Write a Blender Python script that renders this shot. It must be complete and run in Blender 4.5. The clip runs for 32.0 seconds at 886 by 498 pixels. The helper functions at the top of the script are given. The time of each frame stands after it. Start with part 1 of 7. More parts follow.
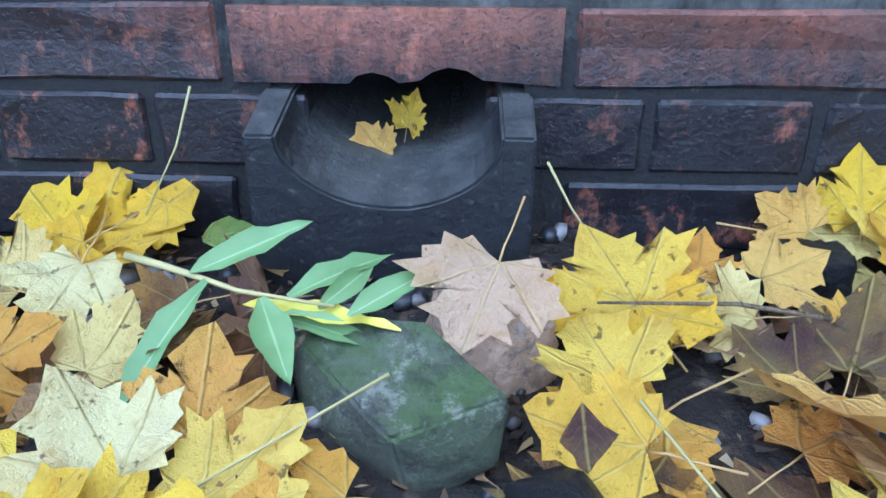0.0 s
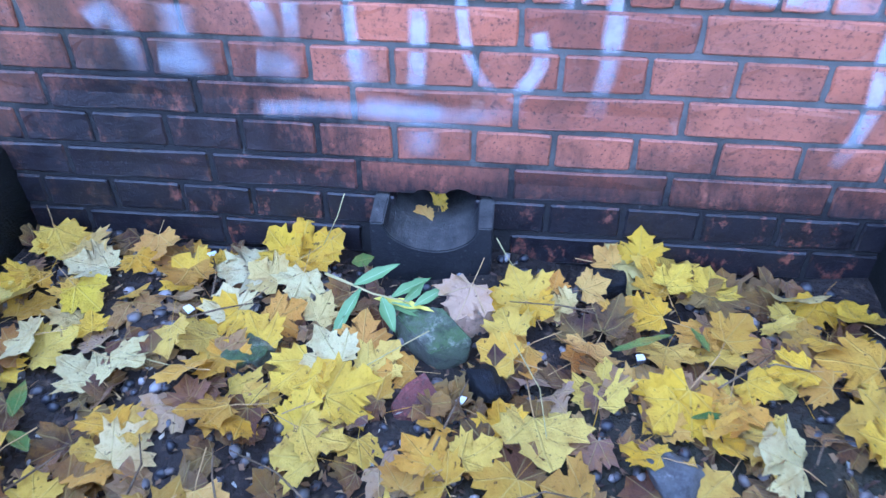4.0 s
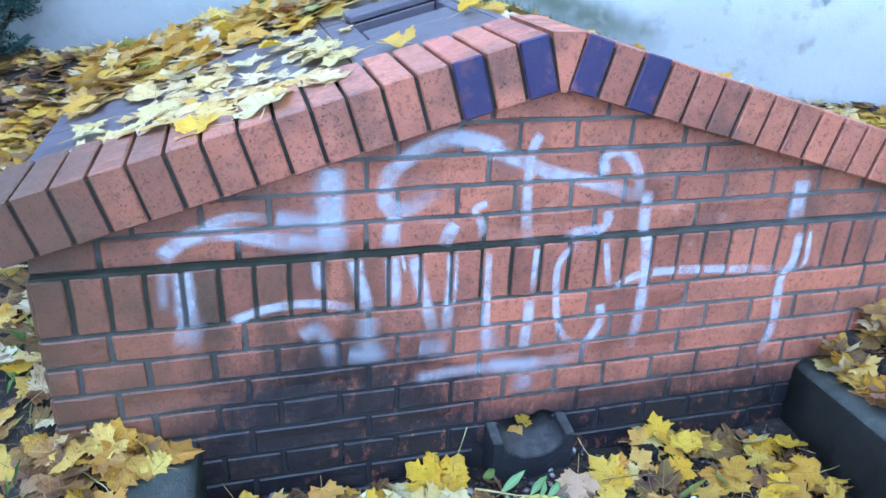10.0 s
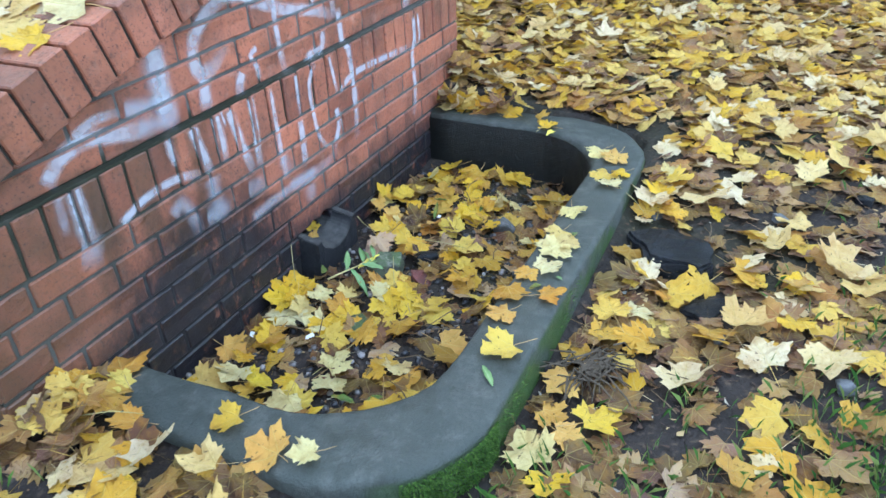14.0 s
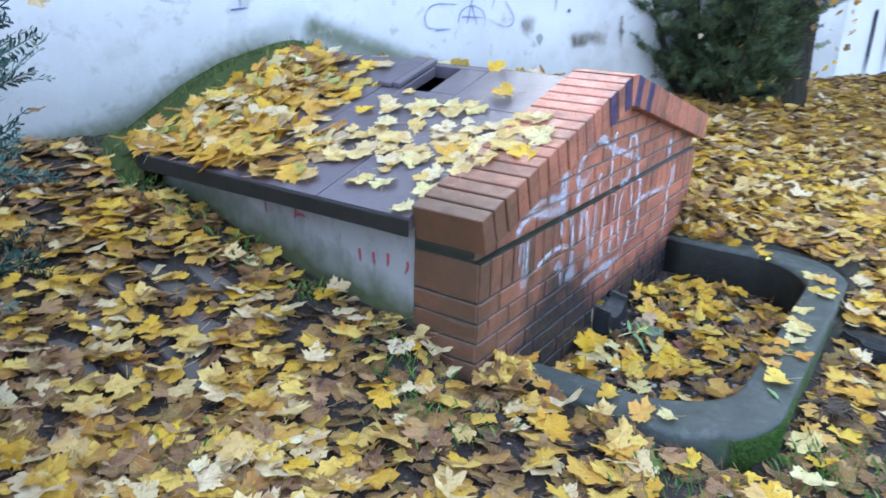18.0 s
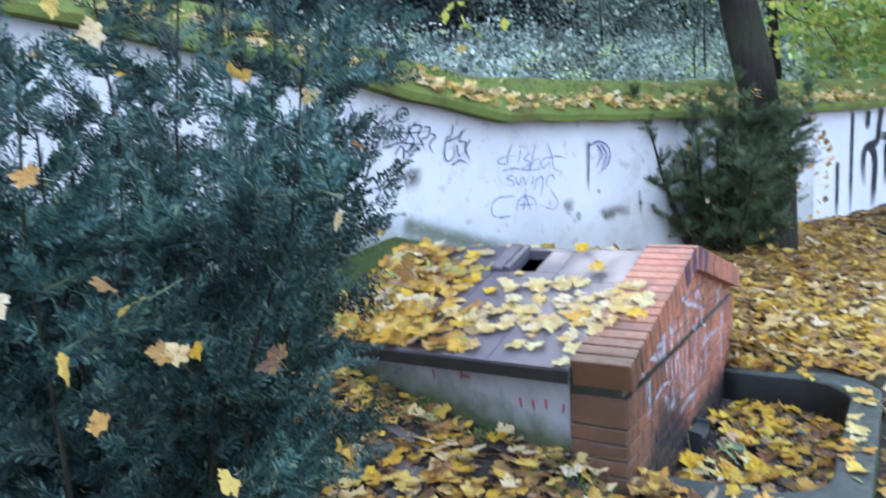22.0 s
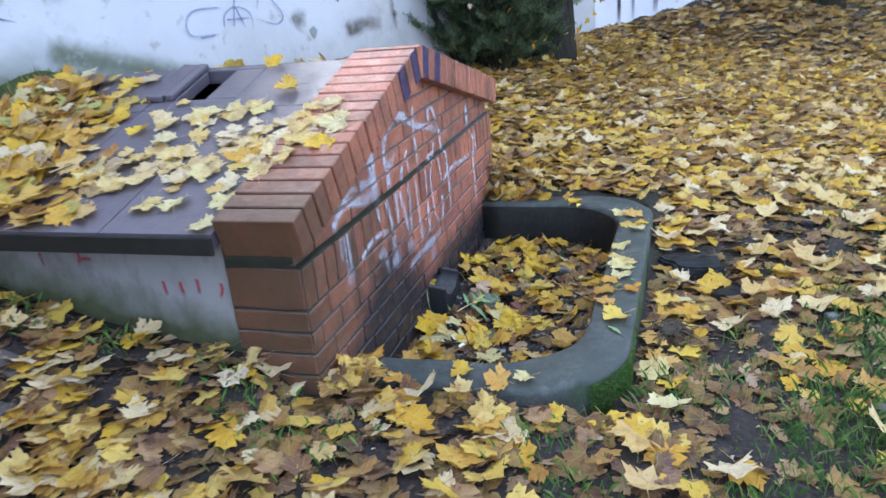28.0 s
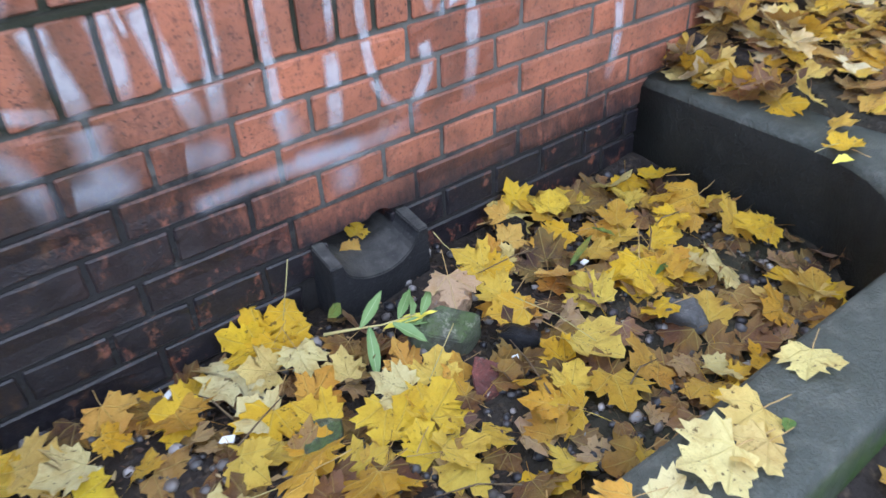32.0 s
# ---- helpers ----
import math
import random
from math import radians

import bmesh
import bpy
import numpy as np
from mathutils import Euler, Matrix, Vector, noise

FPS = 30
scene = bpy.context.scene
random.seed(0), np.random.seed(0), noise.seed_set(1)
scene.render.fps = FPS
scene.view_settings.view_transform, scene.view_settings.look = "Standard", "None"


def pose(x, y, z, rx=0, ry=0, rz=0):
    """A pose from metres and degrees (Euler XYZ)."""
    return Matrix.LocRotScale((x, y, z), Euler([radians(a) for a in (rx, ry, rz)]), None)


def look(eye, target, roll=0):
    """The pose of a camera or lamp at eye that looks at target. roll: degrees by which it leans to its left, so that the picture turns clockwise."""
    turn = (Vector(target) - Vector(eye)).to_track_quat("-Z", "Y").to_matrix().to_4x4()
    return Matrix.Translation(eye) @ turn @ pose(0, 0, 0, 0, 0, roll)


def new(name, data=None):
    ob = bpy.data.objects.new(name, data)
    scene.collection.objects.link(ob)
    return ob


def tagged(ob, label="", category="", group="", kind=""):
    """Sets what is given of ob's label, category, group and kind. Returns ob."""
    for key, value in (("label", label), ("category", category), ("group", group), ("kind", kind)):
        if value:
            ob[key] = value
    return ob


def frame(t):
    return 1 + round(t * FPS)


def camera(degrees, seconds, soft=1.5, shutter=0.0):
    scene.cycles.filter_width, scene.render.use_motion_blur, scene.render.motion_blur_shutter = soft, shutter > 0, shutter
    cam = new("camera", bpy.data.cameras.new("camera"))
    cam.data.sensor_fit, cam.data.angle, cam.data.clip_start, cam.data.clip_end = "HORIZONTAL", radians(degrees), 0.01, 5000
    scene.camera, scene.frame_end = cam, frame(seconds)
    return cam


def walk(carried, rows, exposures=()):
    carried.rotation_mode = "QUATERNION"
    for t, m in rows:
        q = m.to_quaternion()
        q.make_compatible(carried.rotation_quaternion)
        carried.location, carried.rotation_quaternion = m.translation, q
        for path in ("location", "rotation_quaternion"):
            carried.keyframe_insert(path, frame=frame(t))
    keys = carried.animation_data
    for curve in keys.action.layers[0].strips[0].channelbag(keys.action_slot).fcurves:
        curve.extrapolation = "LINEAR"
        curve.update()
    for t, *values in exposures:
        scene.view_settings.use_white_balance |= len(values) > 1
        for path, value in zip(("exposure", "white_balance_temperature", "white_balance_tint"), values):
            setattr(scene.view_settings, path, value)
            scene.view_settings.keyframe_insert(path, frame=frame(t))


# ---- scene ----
cam = camera(60.6, 32.0, 1.5, 0.4)
EXPOSURES = [(0, 1.55, 5050, 10), (2, 1.57, 4750, 19), (3.5, 1.50, 4400, 21), (6, 1.47, 4450, 23), (8, 1.52, 4650, 12), (10, 1.38, 4800, 8), (11, 1.3, 5400, 8), (13, 1.18, 5600, 5), (16, 1.3, 5450, 10), (17, 1.25, 5500, 12), (18, 1.20, 5450, 11), (20, 0.98, 5500, 17), (22, 1.15, 5600, 13), (23, 1.42, 5500, 10), (24, 1.2, 5500, 14), (25, 0.84, 5600, 15), (26, 0.62, 5600, 12), (28.5, 1.0, 5600, 15), (30, 1.1, 6000, 16), (32, 1.15, 6200, 15)]
PATH = [
    (0, (0.06, -0.567, 0.565), (-0.014, 1.199, -0.371), 0.2),
    (0.5, (0.052, -0.585, 0.575), (0.003, 1.203, -0.32), 1.3),
    (1, (0.051, -0.613, 0.604), (-0.001, 1.146, -0.347), 0.7),
    (1.5, (0.058, -0.658, 0.65), (0.005, 1.036, -0.412), 1.1),
    (2, (0.067, -0.691, 0.738), (-0.05, 0.88, -0.495), 0.2),
    (2.5, (0.078, -0.736, 0.842), (-0.102, 0.774, -0.457), -0.1),
    (3, (0.078, -0.846, 0.969), (-0.111, 0.662, -0.33), 0.0),
    (3.5, (0.093, -0.965, 1.069), (-0.058, 0.579, -0.194), 0.4),
    (5.5, (0.194, -1.455, 1.259), (-0.008, 0.119, 0.042), -1.7),
    (6, (0.172, -1.604, 1.286), (-0.009, -0.032, 0.063), -0.6),
    (6.5, (0.152, -1.701, 1.306), (-0.11, -0.146, 0.075), 0.8),
    (7, (0.169, -1.751, 1.355), (-0.035, -0.141, 0.185), 0.5),
    (7.5, (0.159, -1.74, 1.391), (-0.044, -0.053, 0.335), 1.2),
    (8, (0.065, -1.657, 1.409), (-0.027, 0.147, 0.551), 1.2),
    (8.5, (-0.053, -1.59, 1.427), (-0.052, 0.251, 0.645), 0.8),
    (9, (-0.221, -1.529, 1.461), (-0.007, 0.337, 0.774), 1.3),
    (9.5, (-0.441, -1.5, 1.516), (-0.069, 0.31, 0.751), -0.2),
    (10, (-0.635, -1.422, 1.529), (-0.133, 0.336, 0.718), 2.3),
    (10.5, (-0.805, -1.363, 1.572), (-0.032, 0.28, 0.734), -0.3),
    (11, (-1.012, -1.342, 1.592), (-0.022, 0.19, 0.772), 0.5),
    (11.5, (-1.185, -1.333, 1.595), (-0.088, 0.111, 0.751), -0.9),
    (12, (-1.274, -1.279, 1.556), (0.035, -0.052, 0.673), -3.2),
    (12.5, (-1.321, -1.262, 1.53), (0.037, -0.205, 0.511), -3.1),
    (13, (-1.379, -1.267, 1.502), (-0.001, -0.329, 0.397), -1.9),
    (13.5, (-1.489, -1.263, 1.498), (-0.03, -0.444, 0.401), -3.6),
    (15.5, (-2.139, -1.167, 1.621), (-0.513, -0.416, 0.731), -1.8),
    (16, (-2.318, -1.134, 1.662), (-0.705, -0.337, 0.789), -4.1),
    (16.5, (-2.46, -1.133, 1.681), (-0.834, -0.275, 0.893), -1.7),
    (17, (-2.624, -1.132, 1.691), (-0.991, -0.187, 1.029), -0.2),
    (17.5, (-2.724, -1.101, 1.683), (-1.239, 0.015, 0.942), 1.1),
    (18, (-2.83, -1.07, 1.688), (-1.273, -0.024, 0.995), 1.5),
    (18.5, (-3.015, -1.029, 1.716), (-1.317, -0.2, 1.061), -0.4),
    (19, (-3.189, -1.041, 1.751), (-1.456, -0.219, 1.186), -2.3),
    (19.5, (-3.347, -1.063, 1.762), (-1.581, -0.319, 1.189), -2.2),
    (20, (-3.477, -1.067, 1.783), (-1.693, -0.373, 1.206), -2.7),
    (20.5, (-3.599, -1.033, 1.808), (-1.776, -0.432, 1.247), -2.7),
    (21, (-3.715, -0.988, 1.846), (-1.903, -0.356, 1.283), -3.1),
    (21.5, (-3.788, -0.957, 1.884), (-2.003, -0.177, 1.431), -2.7),
    (22, (-3.844, -0.931, 1.933), (-2.164, 0.116, 1.645), -3.3),
    (22.5, (-3.873, -0.931, 1.976), (-2.2, 0.161, 1.906), -2.8),
    (23, (-3.892, -0.92, 1.997), (-2.2, 0.133, 2.158), -0.9),
    (23.5, (-3.891, -0.909, 2.004), (-2.153, 0.02, 2.349), 0.1),
    (24, (-3.871, -0.921, 1.992), (-2.077, -0.137, 2.397), 1.0),
    (24.5, (-3.83, -0.945, 1.964), (-1.942, -0.34, 2.229), 1.0),
    (25, (-3.788, -0.952, 1.934), (-1.866, -0.397, 1.972), 1.2),
    (25.5, (-3.713, -0.961, 1.905), (-1.823, -0.318, 1.785), 0.8),
    (26, (-3.595, -1.0, 1.871), (-1.74, -0.314, 1.576), 1.3),
    (26.5, (-3.464, -1.01, 1.831), (-1.628, -0.374, 1.359), 0.5),
    (28.5, (-2.365, -1.017, 1.542), (-0.652, -0.362, 0.747), -7.0),
    (29, (-1.997, -1.073, 1.495), (-0.385, -0.354, 0.555), -7.2),
    (29.5, (-1.694, -1.151, 1.461), (-0.245, -0.241, 0.427), -8.6),
    (30, (-1.411, -1.245, 1.412), (-0.09, -0.253, 0.284), -7.0),
    (30.5, (-1.147, -1.252, 1.349), (0.145, -0.244, 0.202), -5.1),
    (31, (-0.912, -1.188, 1.311), (0.281, -0.014, 0.217), -3.9),
    (31.5, (-0.721, -1.111, 1.252), (0.32, 0.187, 0.143), -1.6),
    (32, (-0.569, -1.01, 1.153), (0.408, 0.3, -0.001), -2.4),
]
walk(cam, [(t, look(eye, target, roll)) for t, eye, target, roll in PATH], EXPOSURES)

# ---- light ----
world = bpy.data.worlds.new("overcast_sky")
world.use_nodes = True
scene.world = world
wn = world.node_tree.nodes
sky = wn.new("ShaderNodeTexSky")
sky.sky_type = "NISHITA"
sky.sun_disc = False
sky.sun_elevation = radians(32)
sky.sun_rotation = radians(60)
sky.dust_density = 4.0
veil = wn.new("ShaderNodeMixRGB")
veil.inputs[0].default_value = 0.72
veil.inputs[2].default_value = (11.5, 13.4, 16.0, 1)
world.node_tree.links.new(sky.outputs[0], veil.inputs[1])
world.node_tree.links.new(veil.outputs[0], wn["Background"].inputs[0])
wn["Background"].inputs[1].default_value = 0.14
sun = new("sun", bpy.data.lights.new("sun", "SUN"))
sun.data.energy = 1.2
sun.data.angle = radians(20)
sun.data.color = (1.0, 0.95, 0.88)
sun.matrix_world = look((0, 0, 0), (-math.sin(radians(60)) * math.cos(radians(32)), -math.cos(radians(60)) * math.cos(radians(32)), -math.sin(radians(32))))


# ---- materials ----
class Mat:
    """A short hand for node materials."""

    def __init__(self, name, rough=0.8, spec=0.4):
        self.m = bpy.data.materials.new(name)
        self.m.use_nodes = True
        self.t = self.m.node_tree
        self.b = self.t.nodes["Principled BSDF"]
        self.b.inputs["Roughness"].default_value = rough
        self.b.inputs["Specular IOR Level"].default_value = spec

    def n(self, kind, operation="", blend_type="", use_clamp=False):
        node = self.t.nodes.new("ShaderNode" + kind)
        if operation:
            node.operation = operation
        if blend_type:
            node.blend_type = blend_type
        if use_clamp:
            node.use_clamp = True
        return node

    def link(self, a, b):
        self.t.links.new(a, b)

    def put(self, socket, v):
        if isinstance(v, bpy.types.NodeSocket):
            self.link(v, socket)
        elif isinstance(v, tuple) and len(v) == 3 and socket.type == "RGBA":
            socket.default_value = (*v, 1)
        else:
            socket.default_value = v

    def pos(self):
        return self.n("NewGeometry").outputs["Position"]

    def obj(self):
        return self.n("TexCoord").outputs["Object"]

    def noise(self, scale, detail=4.0, vec=None, rough=0.55, stretch=None):
        node = self.n("TexNoise")
        node.inputs["Scale"].default_value = scale
        node.inputs["Detail"].default_value = detail
        node.inputs["Roughness"].default_value = rough
        vec = vec or self.pos()
        if stretch:
            vec = self.vmul(vec, stretch)
        self.link(vec, node.inputs["Vector"])
        return node.outputs["Fac"]

    def vmul(self, vec, by):
        node = self.n("VectorMath", operation="MULTIPLY")
        self.link(vec, node.inputs[0])
        node.inputs[1].default_value = by
        return node.outputs[0]

    def ramp(self, fac, stops, mode="LINEAR"):
        node = self.n("ValToRGB")
        r = node.color_ramp
        r.interpolation = mode
        while len(r.elements) < len(stops):
            r.elements.new(0.5)
        for e, (p, c) in zip(r.elements, stops):
            e.position = p
            e.color = (*c, 1) if isinstance(c, tuple) else (c, c, c, 1)
        self.link(fac, node.inputs[0])
        return node.outputs[0]

    def mix(self, fac, a, b, mode="MIX"):
        node = self.n("MixRGB", blend_type=mode)
        for s, v in zip(node.inputs, (fac, a, b)):
            self.put(s, v)
        return node.outputs[0]

    def math(self, op, a, b=0.0, clamp=False):
        node = self.n("Math", operation=op, use_clamp=clamp)
        self.put(node.inputs[0], a)
        self.put(node.inputs[1], b)
        return node.outputs[0]

    def sep(self, vec, axis):
        node = self.n("SeparateXYZ")
        self.link(vec, node.inputs[0])
        return node.outputs[axis]

    def base(self, v):
        self.put(self.b.inputs["Base Color"], v)
        return self

    def rough(self, v):
        self.put(self.b.inputs["Roughness"], v)
        return self

    def bump(self, height, strength=0.3, dist=0.004):
        node = self.n("Bump")
        node.inputs["Strength"].default_value = strength
        node.inputs["Distance"].default_value = dist
        self.link(height, node.inputs["Height"])
        self.link(node.outputs[0], self.b.inputs["Normal"])
        return self


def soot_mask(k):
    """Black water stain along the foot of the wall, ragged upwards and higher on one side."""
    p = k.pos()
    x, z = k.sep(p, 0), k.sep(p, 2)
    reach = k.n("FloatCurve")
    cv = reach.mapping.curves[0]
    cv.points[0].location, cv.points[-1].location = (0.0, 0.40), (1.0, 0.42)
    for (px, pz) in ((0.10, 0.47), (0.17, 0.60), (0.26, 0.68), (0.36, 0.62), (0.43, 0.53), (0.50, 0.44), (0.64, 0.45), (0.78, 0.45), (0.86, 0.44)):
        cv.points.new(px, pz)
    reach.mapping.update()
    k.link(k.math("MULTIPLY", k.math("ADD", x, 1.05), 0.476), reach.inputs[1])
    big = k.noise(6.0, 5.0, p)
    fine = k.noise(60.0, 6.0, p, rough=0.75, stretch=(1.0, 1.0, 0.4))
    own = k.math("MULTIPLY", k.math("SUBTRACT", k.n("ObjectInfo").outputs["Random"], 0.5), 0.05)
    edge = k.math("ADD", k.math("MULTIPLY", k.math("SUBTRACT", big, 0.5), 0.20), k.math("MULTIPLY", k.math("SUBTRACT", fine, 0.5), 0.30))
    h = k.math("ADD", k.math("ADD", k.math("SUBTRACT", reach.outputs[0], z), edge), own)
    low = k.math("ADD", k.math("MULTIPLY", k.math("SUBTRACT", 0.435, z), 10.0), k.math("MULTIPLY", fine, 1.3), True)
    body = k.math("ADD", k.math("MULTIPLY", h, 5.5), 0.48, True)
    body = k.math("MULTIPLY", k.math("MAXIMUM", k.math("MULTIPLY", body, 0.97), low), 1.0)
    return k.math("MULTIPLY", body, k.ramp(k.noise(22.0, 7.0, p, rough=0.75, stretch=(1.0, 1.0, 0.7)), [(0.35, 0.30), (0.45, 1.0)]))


def end_grime(k):
    """Green-brown algae on the weather end of the house."""
    x = k.sep(k.pos(), 0)
    r = k.n("MapRange")
    for so, v in zip(r.inputs, (x, -0.50, -1.02, 0.0, 0.85)):
        k.put(so, v)
    return k.math("MULTIPLY", r.outputs[0], k.ramp(k.noise(9.0, 5.0), [(0.25, 0.75), (0.5, 1.0)]))


def run_off(k):
    """Brown-green streaks that run down from the ledge."""
    p = k.pos()
    x, z = k.sep(p, 0), k.sep(p, 2)
    band = k.math("MULTIPLY", k.ramp(k.math("ADD", x, 1.0), [(0.12, 0.0), (0.28, 1.0), (0.55, 1.0), (0.72, 0.0)]), k.ramp(z, [(0.45, 1.0), (0.872, 0.75), (0.90, 0.0)]))
    return k.math("MULTIPLY", band, k.ramp(k.noise(9.0, 6.0, p, stretch=(1.6, 1.0, 0.25)), [(0.36, 0.0), (0.56, 0.90)]))


def brick_material(name, body, dark, soot=True, glaze=None):
    k = Mat(name, 0.6, 0.5)
    info = k.n("ObjectInfo").outputs["Random"]
    p = k.pos()
    col = k.mix(k.noise(14.0, 5.0), body, dark)
    tone = k.ramp(info, [(0.0, (0.68, 0.64, 0.66)), (0.5, (1.0, 1.0, 1.0)), (1.0, (1.18, 1.12, 1.05))])
    col = k.mix(1.0, col, tone, "MULTIPLY")
    grime = k.ramp(k.noise(6.0, 6.0), [(0.46, 0.0), (0.70, 0.7)])
    col = k.mix(grime, col, (0.055, 0.04, 0.034))
    flecks = k.ramp(k.noise(75.0, 6.0, rough=0.75), [(0.52, 0.0), (0.64, 0.75)])
    col = k.mix(flecks, col, (0.10, 0.045, 0.035))
    pale = k.ramp(k.noise(22.0, 5.0, rough=0.65), [(0.60, 0.0), (0.74, 0.35)])
    col = k.mix(pale, col, (0.45, 0.30, 0.25))
    col = k.mix(end_grime(k), col, k.mix(k.noise(18.0, 4.0), (0.085, 0.038, 0.022), (0.050, 0.042, 0.020)))
    if soot:
        col = k.mix(run_off(k), col, k.mix(k.noise(30.0, 4.0), (0.075, 0.042, 0.026), (0.040, 0.036, 0.022)))
    pits = k.ramp(k.noise(190.0, 3.0, rough=0.6), [(0.60, 0.0), (0.66, 0.8)])
    col = k.mix(pits, col, (0.035, 0.018, 0.016))
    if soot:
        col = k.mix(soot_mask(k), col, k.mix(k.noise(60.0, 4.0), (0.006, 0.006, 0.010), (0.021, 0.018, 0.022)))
    if glaze:
        ny = k.sep(k.n("NewGeometry").outputs["True Normal"], 1)
        face = k.math("MULTIPLY", k.math("LESS_THAN", ny, -0.5), k.ramp(k.noise(16.0, 6.0), [(0.32, 0.35), (0.5, 0.97)]))
        col = k.mix(face, col, k.mix(k.noise(30.0), glaze, (0.03, 0.025, 0.08)))
    k.base(col)
    grain = k.math("ADD", k.math("MULTIPLY", k.noise(220.0, 3.0), 0.5), k.noise(35.0, 4.0))
    k.bump(k.math("SUBTRACT", grain, k.math("MULTIPLY", pits, 0.35)), 0.5, 0.005)
    k.rough(k.ramp(k.noise(25.0), [(0.3, 0.30), (0.7, 0.62)]))
    return k.m


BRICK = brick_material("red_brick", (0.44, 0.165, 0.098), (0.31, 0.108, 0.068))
BLUE = brick_material("blue_painted_brick", (0.42, 0.145, 0.095), (0.29, 0.095, 0.066), False, (0.012, 0.014, 0.080))

k = Mat("mortar", 0.95, 0.2)
c = k.mix(k.noise(12.0, 5.0), (0.19, 0.185, 0.175), (0.065, 0.064, 0.058))
c = k.mix(k.ramp(k.noise(5.0, 4.0), [(0.5, 0.0), (0.65, 0.7)]), c, (0.05, 0.05, 0.045))
c = k.mix(end_grime(k), c, (0.045, 0.045, 0.035))
c = k.mix(run_off(k), c, (0.035, 0.036, 0.028))
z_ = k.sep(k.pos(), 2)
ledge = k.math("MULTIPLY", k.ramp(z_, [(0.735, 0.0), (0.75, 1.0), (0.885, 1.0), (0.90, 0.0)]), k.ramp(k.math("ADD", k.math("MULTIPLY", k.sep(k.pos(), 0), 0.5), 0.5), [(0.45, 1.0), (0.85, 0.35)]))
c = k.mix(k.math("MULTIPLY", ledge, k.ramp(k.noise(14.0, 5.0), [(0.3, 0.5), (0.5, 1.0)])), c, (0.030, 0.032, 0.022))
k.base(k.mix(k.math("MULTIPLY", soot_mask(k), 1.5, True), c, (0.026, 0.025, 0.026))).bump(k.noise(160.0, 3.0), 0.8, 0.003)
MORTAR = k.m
k = Mat("mossy_mortar", 0.95, 0.2)
k.base(k.mix(k.noise(18.0, 5.0), (0.016, 0.017, 0.014), (0.055, 0.052, 0.043))).bump(k.noise(160.0, 3.0), 0.8, 0.003)
DARKMORTAR = k.m

k = Mat("wet_concrete", 0.6, 0.4)
p = k.pos()
c = k.mix(k.noise(7.0, 6.0), (0.034, 0.041, 0.038), (0.070, 0.078, 0.070))
c = k.mix(k.ramp(k.noise(90.0, 3.0), [(0.60, 0.0), (0.78, 0.22)]), c, (0.15, 0.16, 0.16))
c = k.mix(k.ramp(k.noise(3.5, 6.0, rough=0.65), [(0.45, 0.0), (0.62, 0.7)]), c, (0.030, 0.038, 0.034))
c = k.mix(k.ramp(k.noise(16.0, 7.0, rough=0.75), [(0.50, 0.0), (0.66, 0.55)]), c, (0.12, 0.125, 0.115))
c = k.mix(k.ramp(k.noise(11.0, 6.0, rough=0.7), [(0.54, 0.0), (0.66, 0.6)]), c, (0.022, 0.026, 0.020))
c = k.mix(k.ramp(k.noise(150.0, 4.0, rough=0.7), [(0.54, 0.0), (0.66, 0.4)]), c, (0.02, 0.022, 0.02))
nz = k.sep(k.n("NewGeometry").outputs["Normal"], 2)
moss = k.math("MULTIPLY", k.ramp(k.noise(6.0, 5.0), [(0.40, 0.0), (0.52, 1.0)]), k.ramp(nz, [(0.0, 1.0), (0.55, 0.0)]))
ins = k.ramp(k.math("ADD", k.math("MULTIPLY", k.sep(p, 1), -1.0), k.math("MULTIPLY", k.math("SUBTRACT", k.noise(5.0, 4.0), 0.5), 0.5)), [(0.66, 0.0), (0.82, 1.0)])
within = k.math("MULTIPLY", k.math("LESS_THAN", k.math("ABSOLUTE", k.sep(p, 0)), 0.80), k.math("GREATER_THAN", k.sep(p, 1), -0.72))
ins = k.math("MULTIPLY", ins, k.math("SUBTRACT", 1.0, within))
moss = k.math("MULTIPLY", moss, ins)
c = k.mix(moss, c, k.mix(k.noise(70.0, 3.0), (0.012, 0.030, 0.007), (0.045, 0.09, 0.016)))
# upright faces inside the basin go almost black
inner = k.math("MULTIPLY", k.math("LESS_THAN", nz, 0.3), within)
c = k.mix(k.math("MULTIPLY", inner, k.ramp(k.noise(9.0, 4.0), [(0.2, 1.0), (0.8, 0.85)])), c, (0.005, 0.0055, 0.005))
k.base(c).bump(k.math("ADD", k.noise(28.0, 8.0, rough=0.65), k.math("MULTIPLY", k.noise(200.0, 3.0), 0.5)), 0.85, 0.008)
k.rough(k.ramp(k.noise(5.0, 3.0), [(0.35, 0.42), (0.65, 0.78)]))
CONCRETE = k.m

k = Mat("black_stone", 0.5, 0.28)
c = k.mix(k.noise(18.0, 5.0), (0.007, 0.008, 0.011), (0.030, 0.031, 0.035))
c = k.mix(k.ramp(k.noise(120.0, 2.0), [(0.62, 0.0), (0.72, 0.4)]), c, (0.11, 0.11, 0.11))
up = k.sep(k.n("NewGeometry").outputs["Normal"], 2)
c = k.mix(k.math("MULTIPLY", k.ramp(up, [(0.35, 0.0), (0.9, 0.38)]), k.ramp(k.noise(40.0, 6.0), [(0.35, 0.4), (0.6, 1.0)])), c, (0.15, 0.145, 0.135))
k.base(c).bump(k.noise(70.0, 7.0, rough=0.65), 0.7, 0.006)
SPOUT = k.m

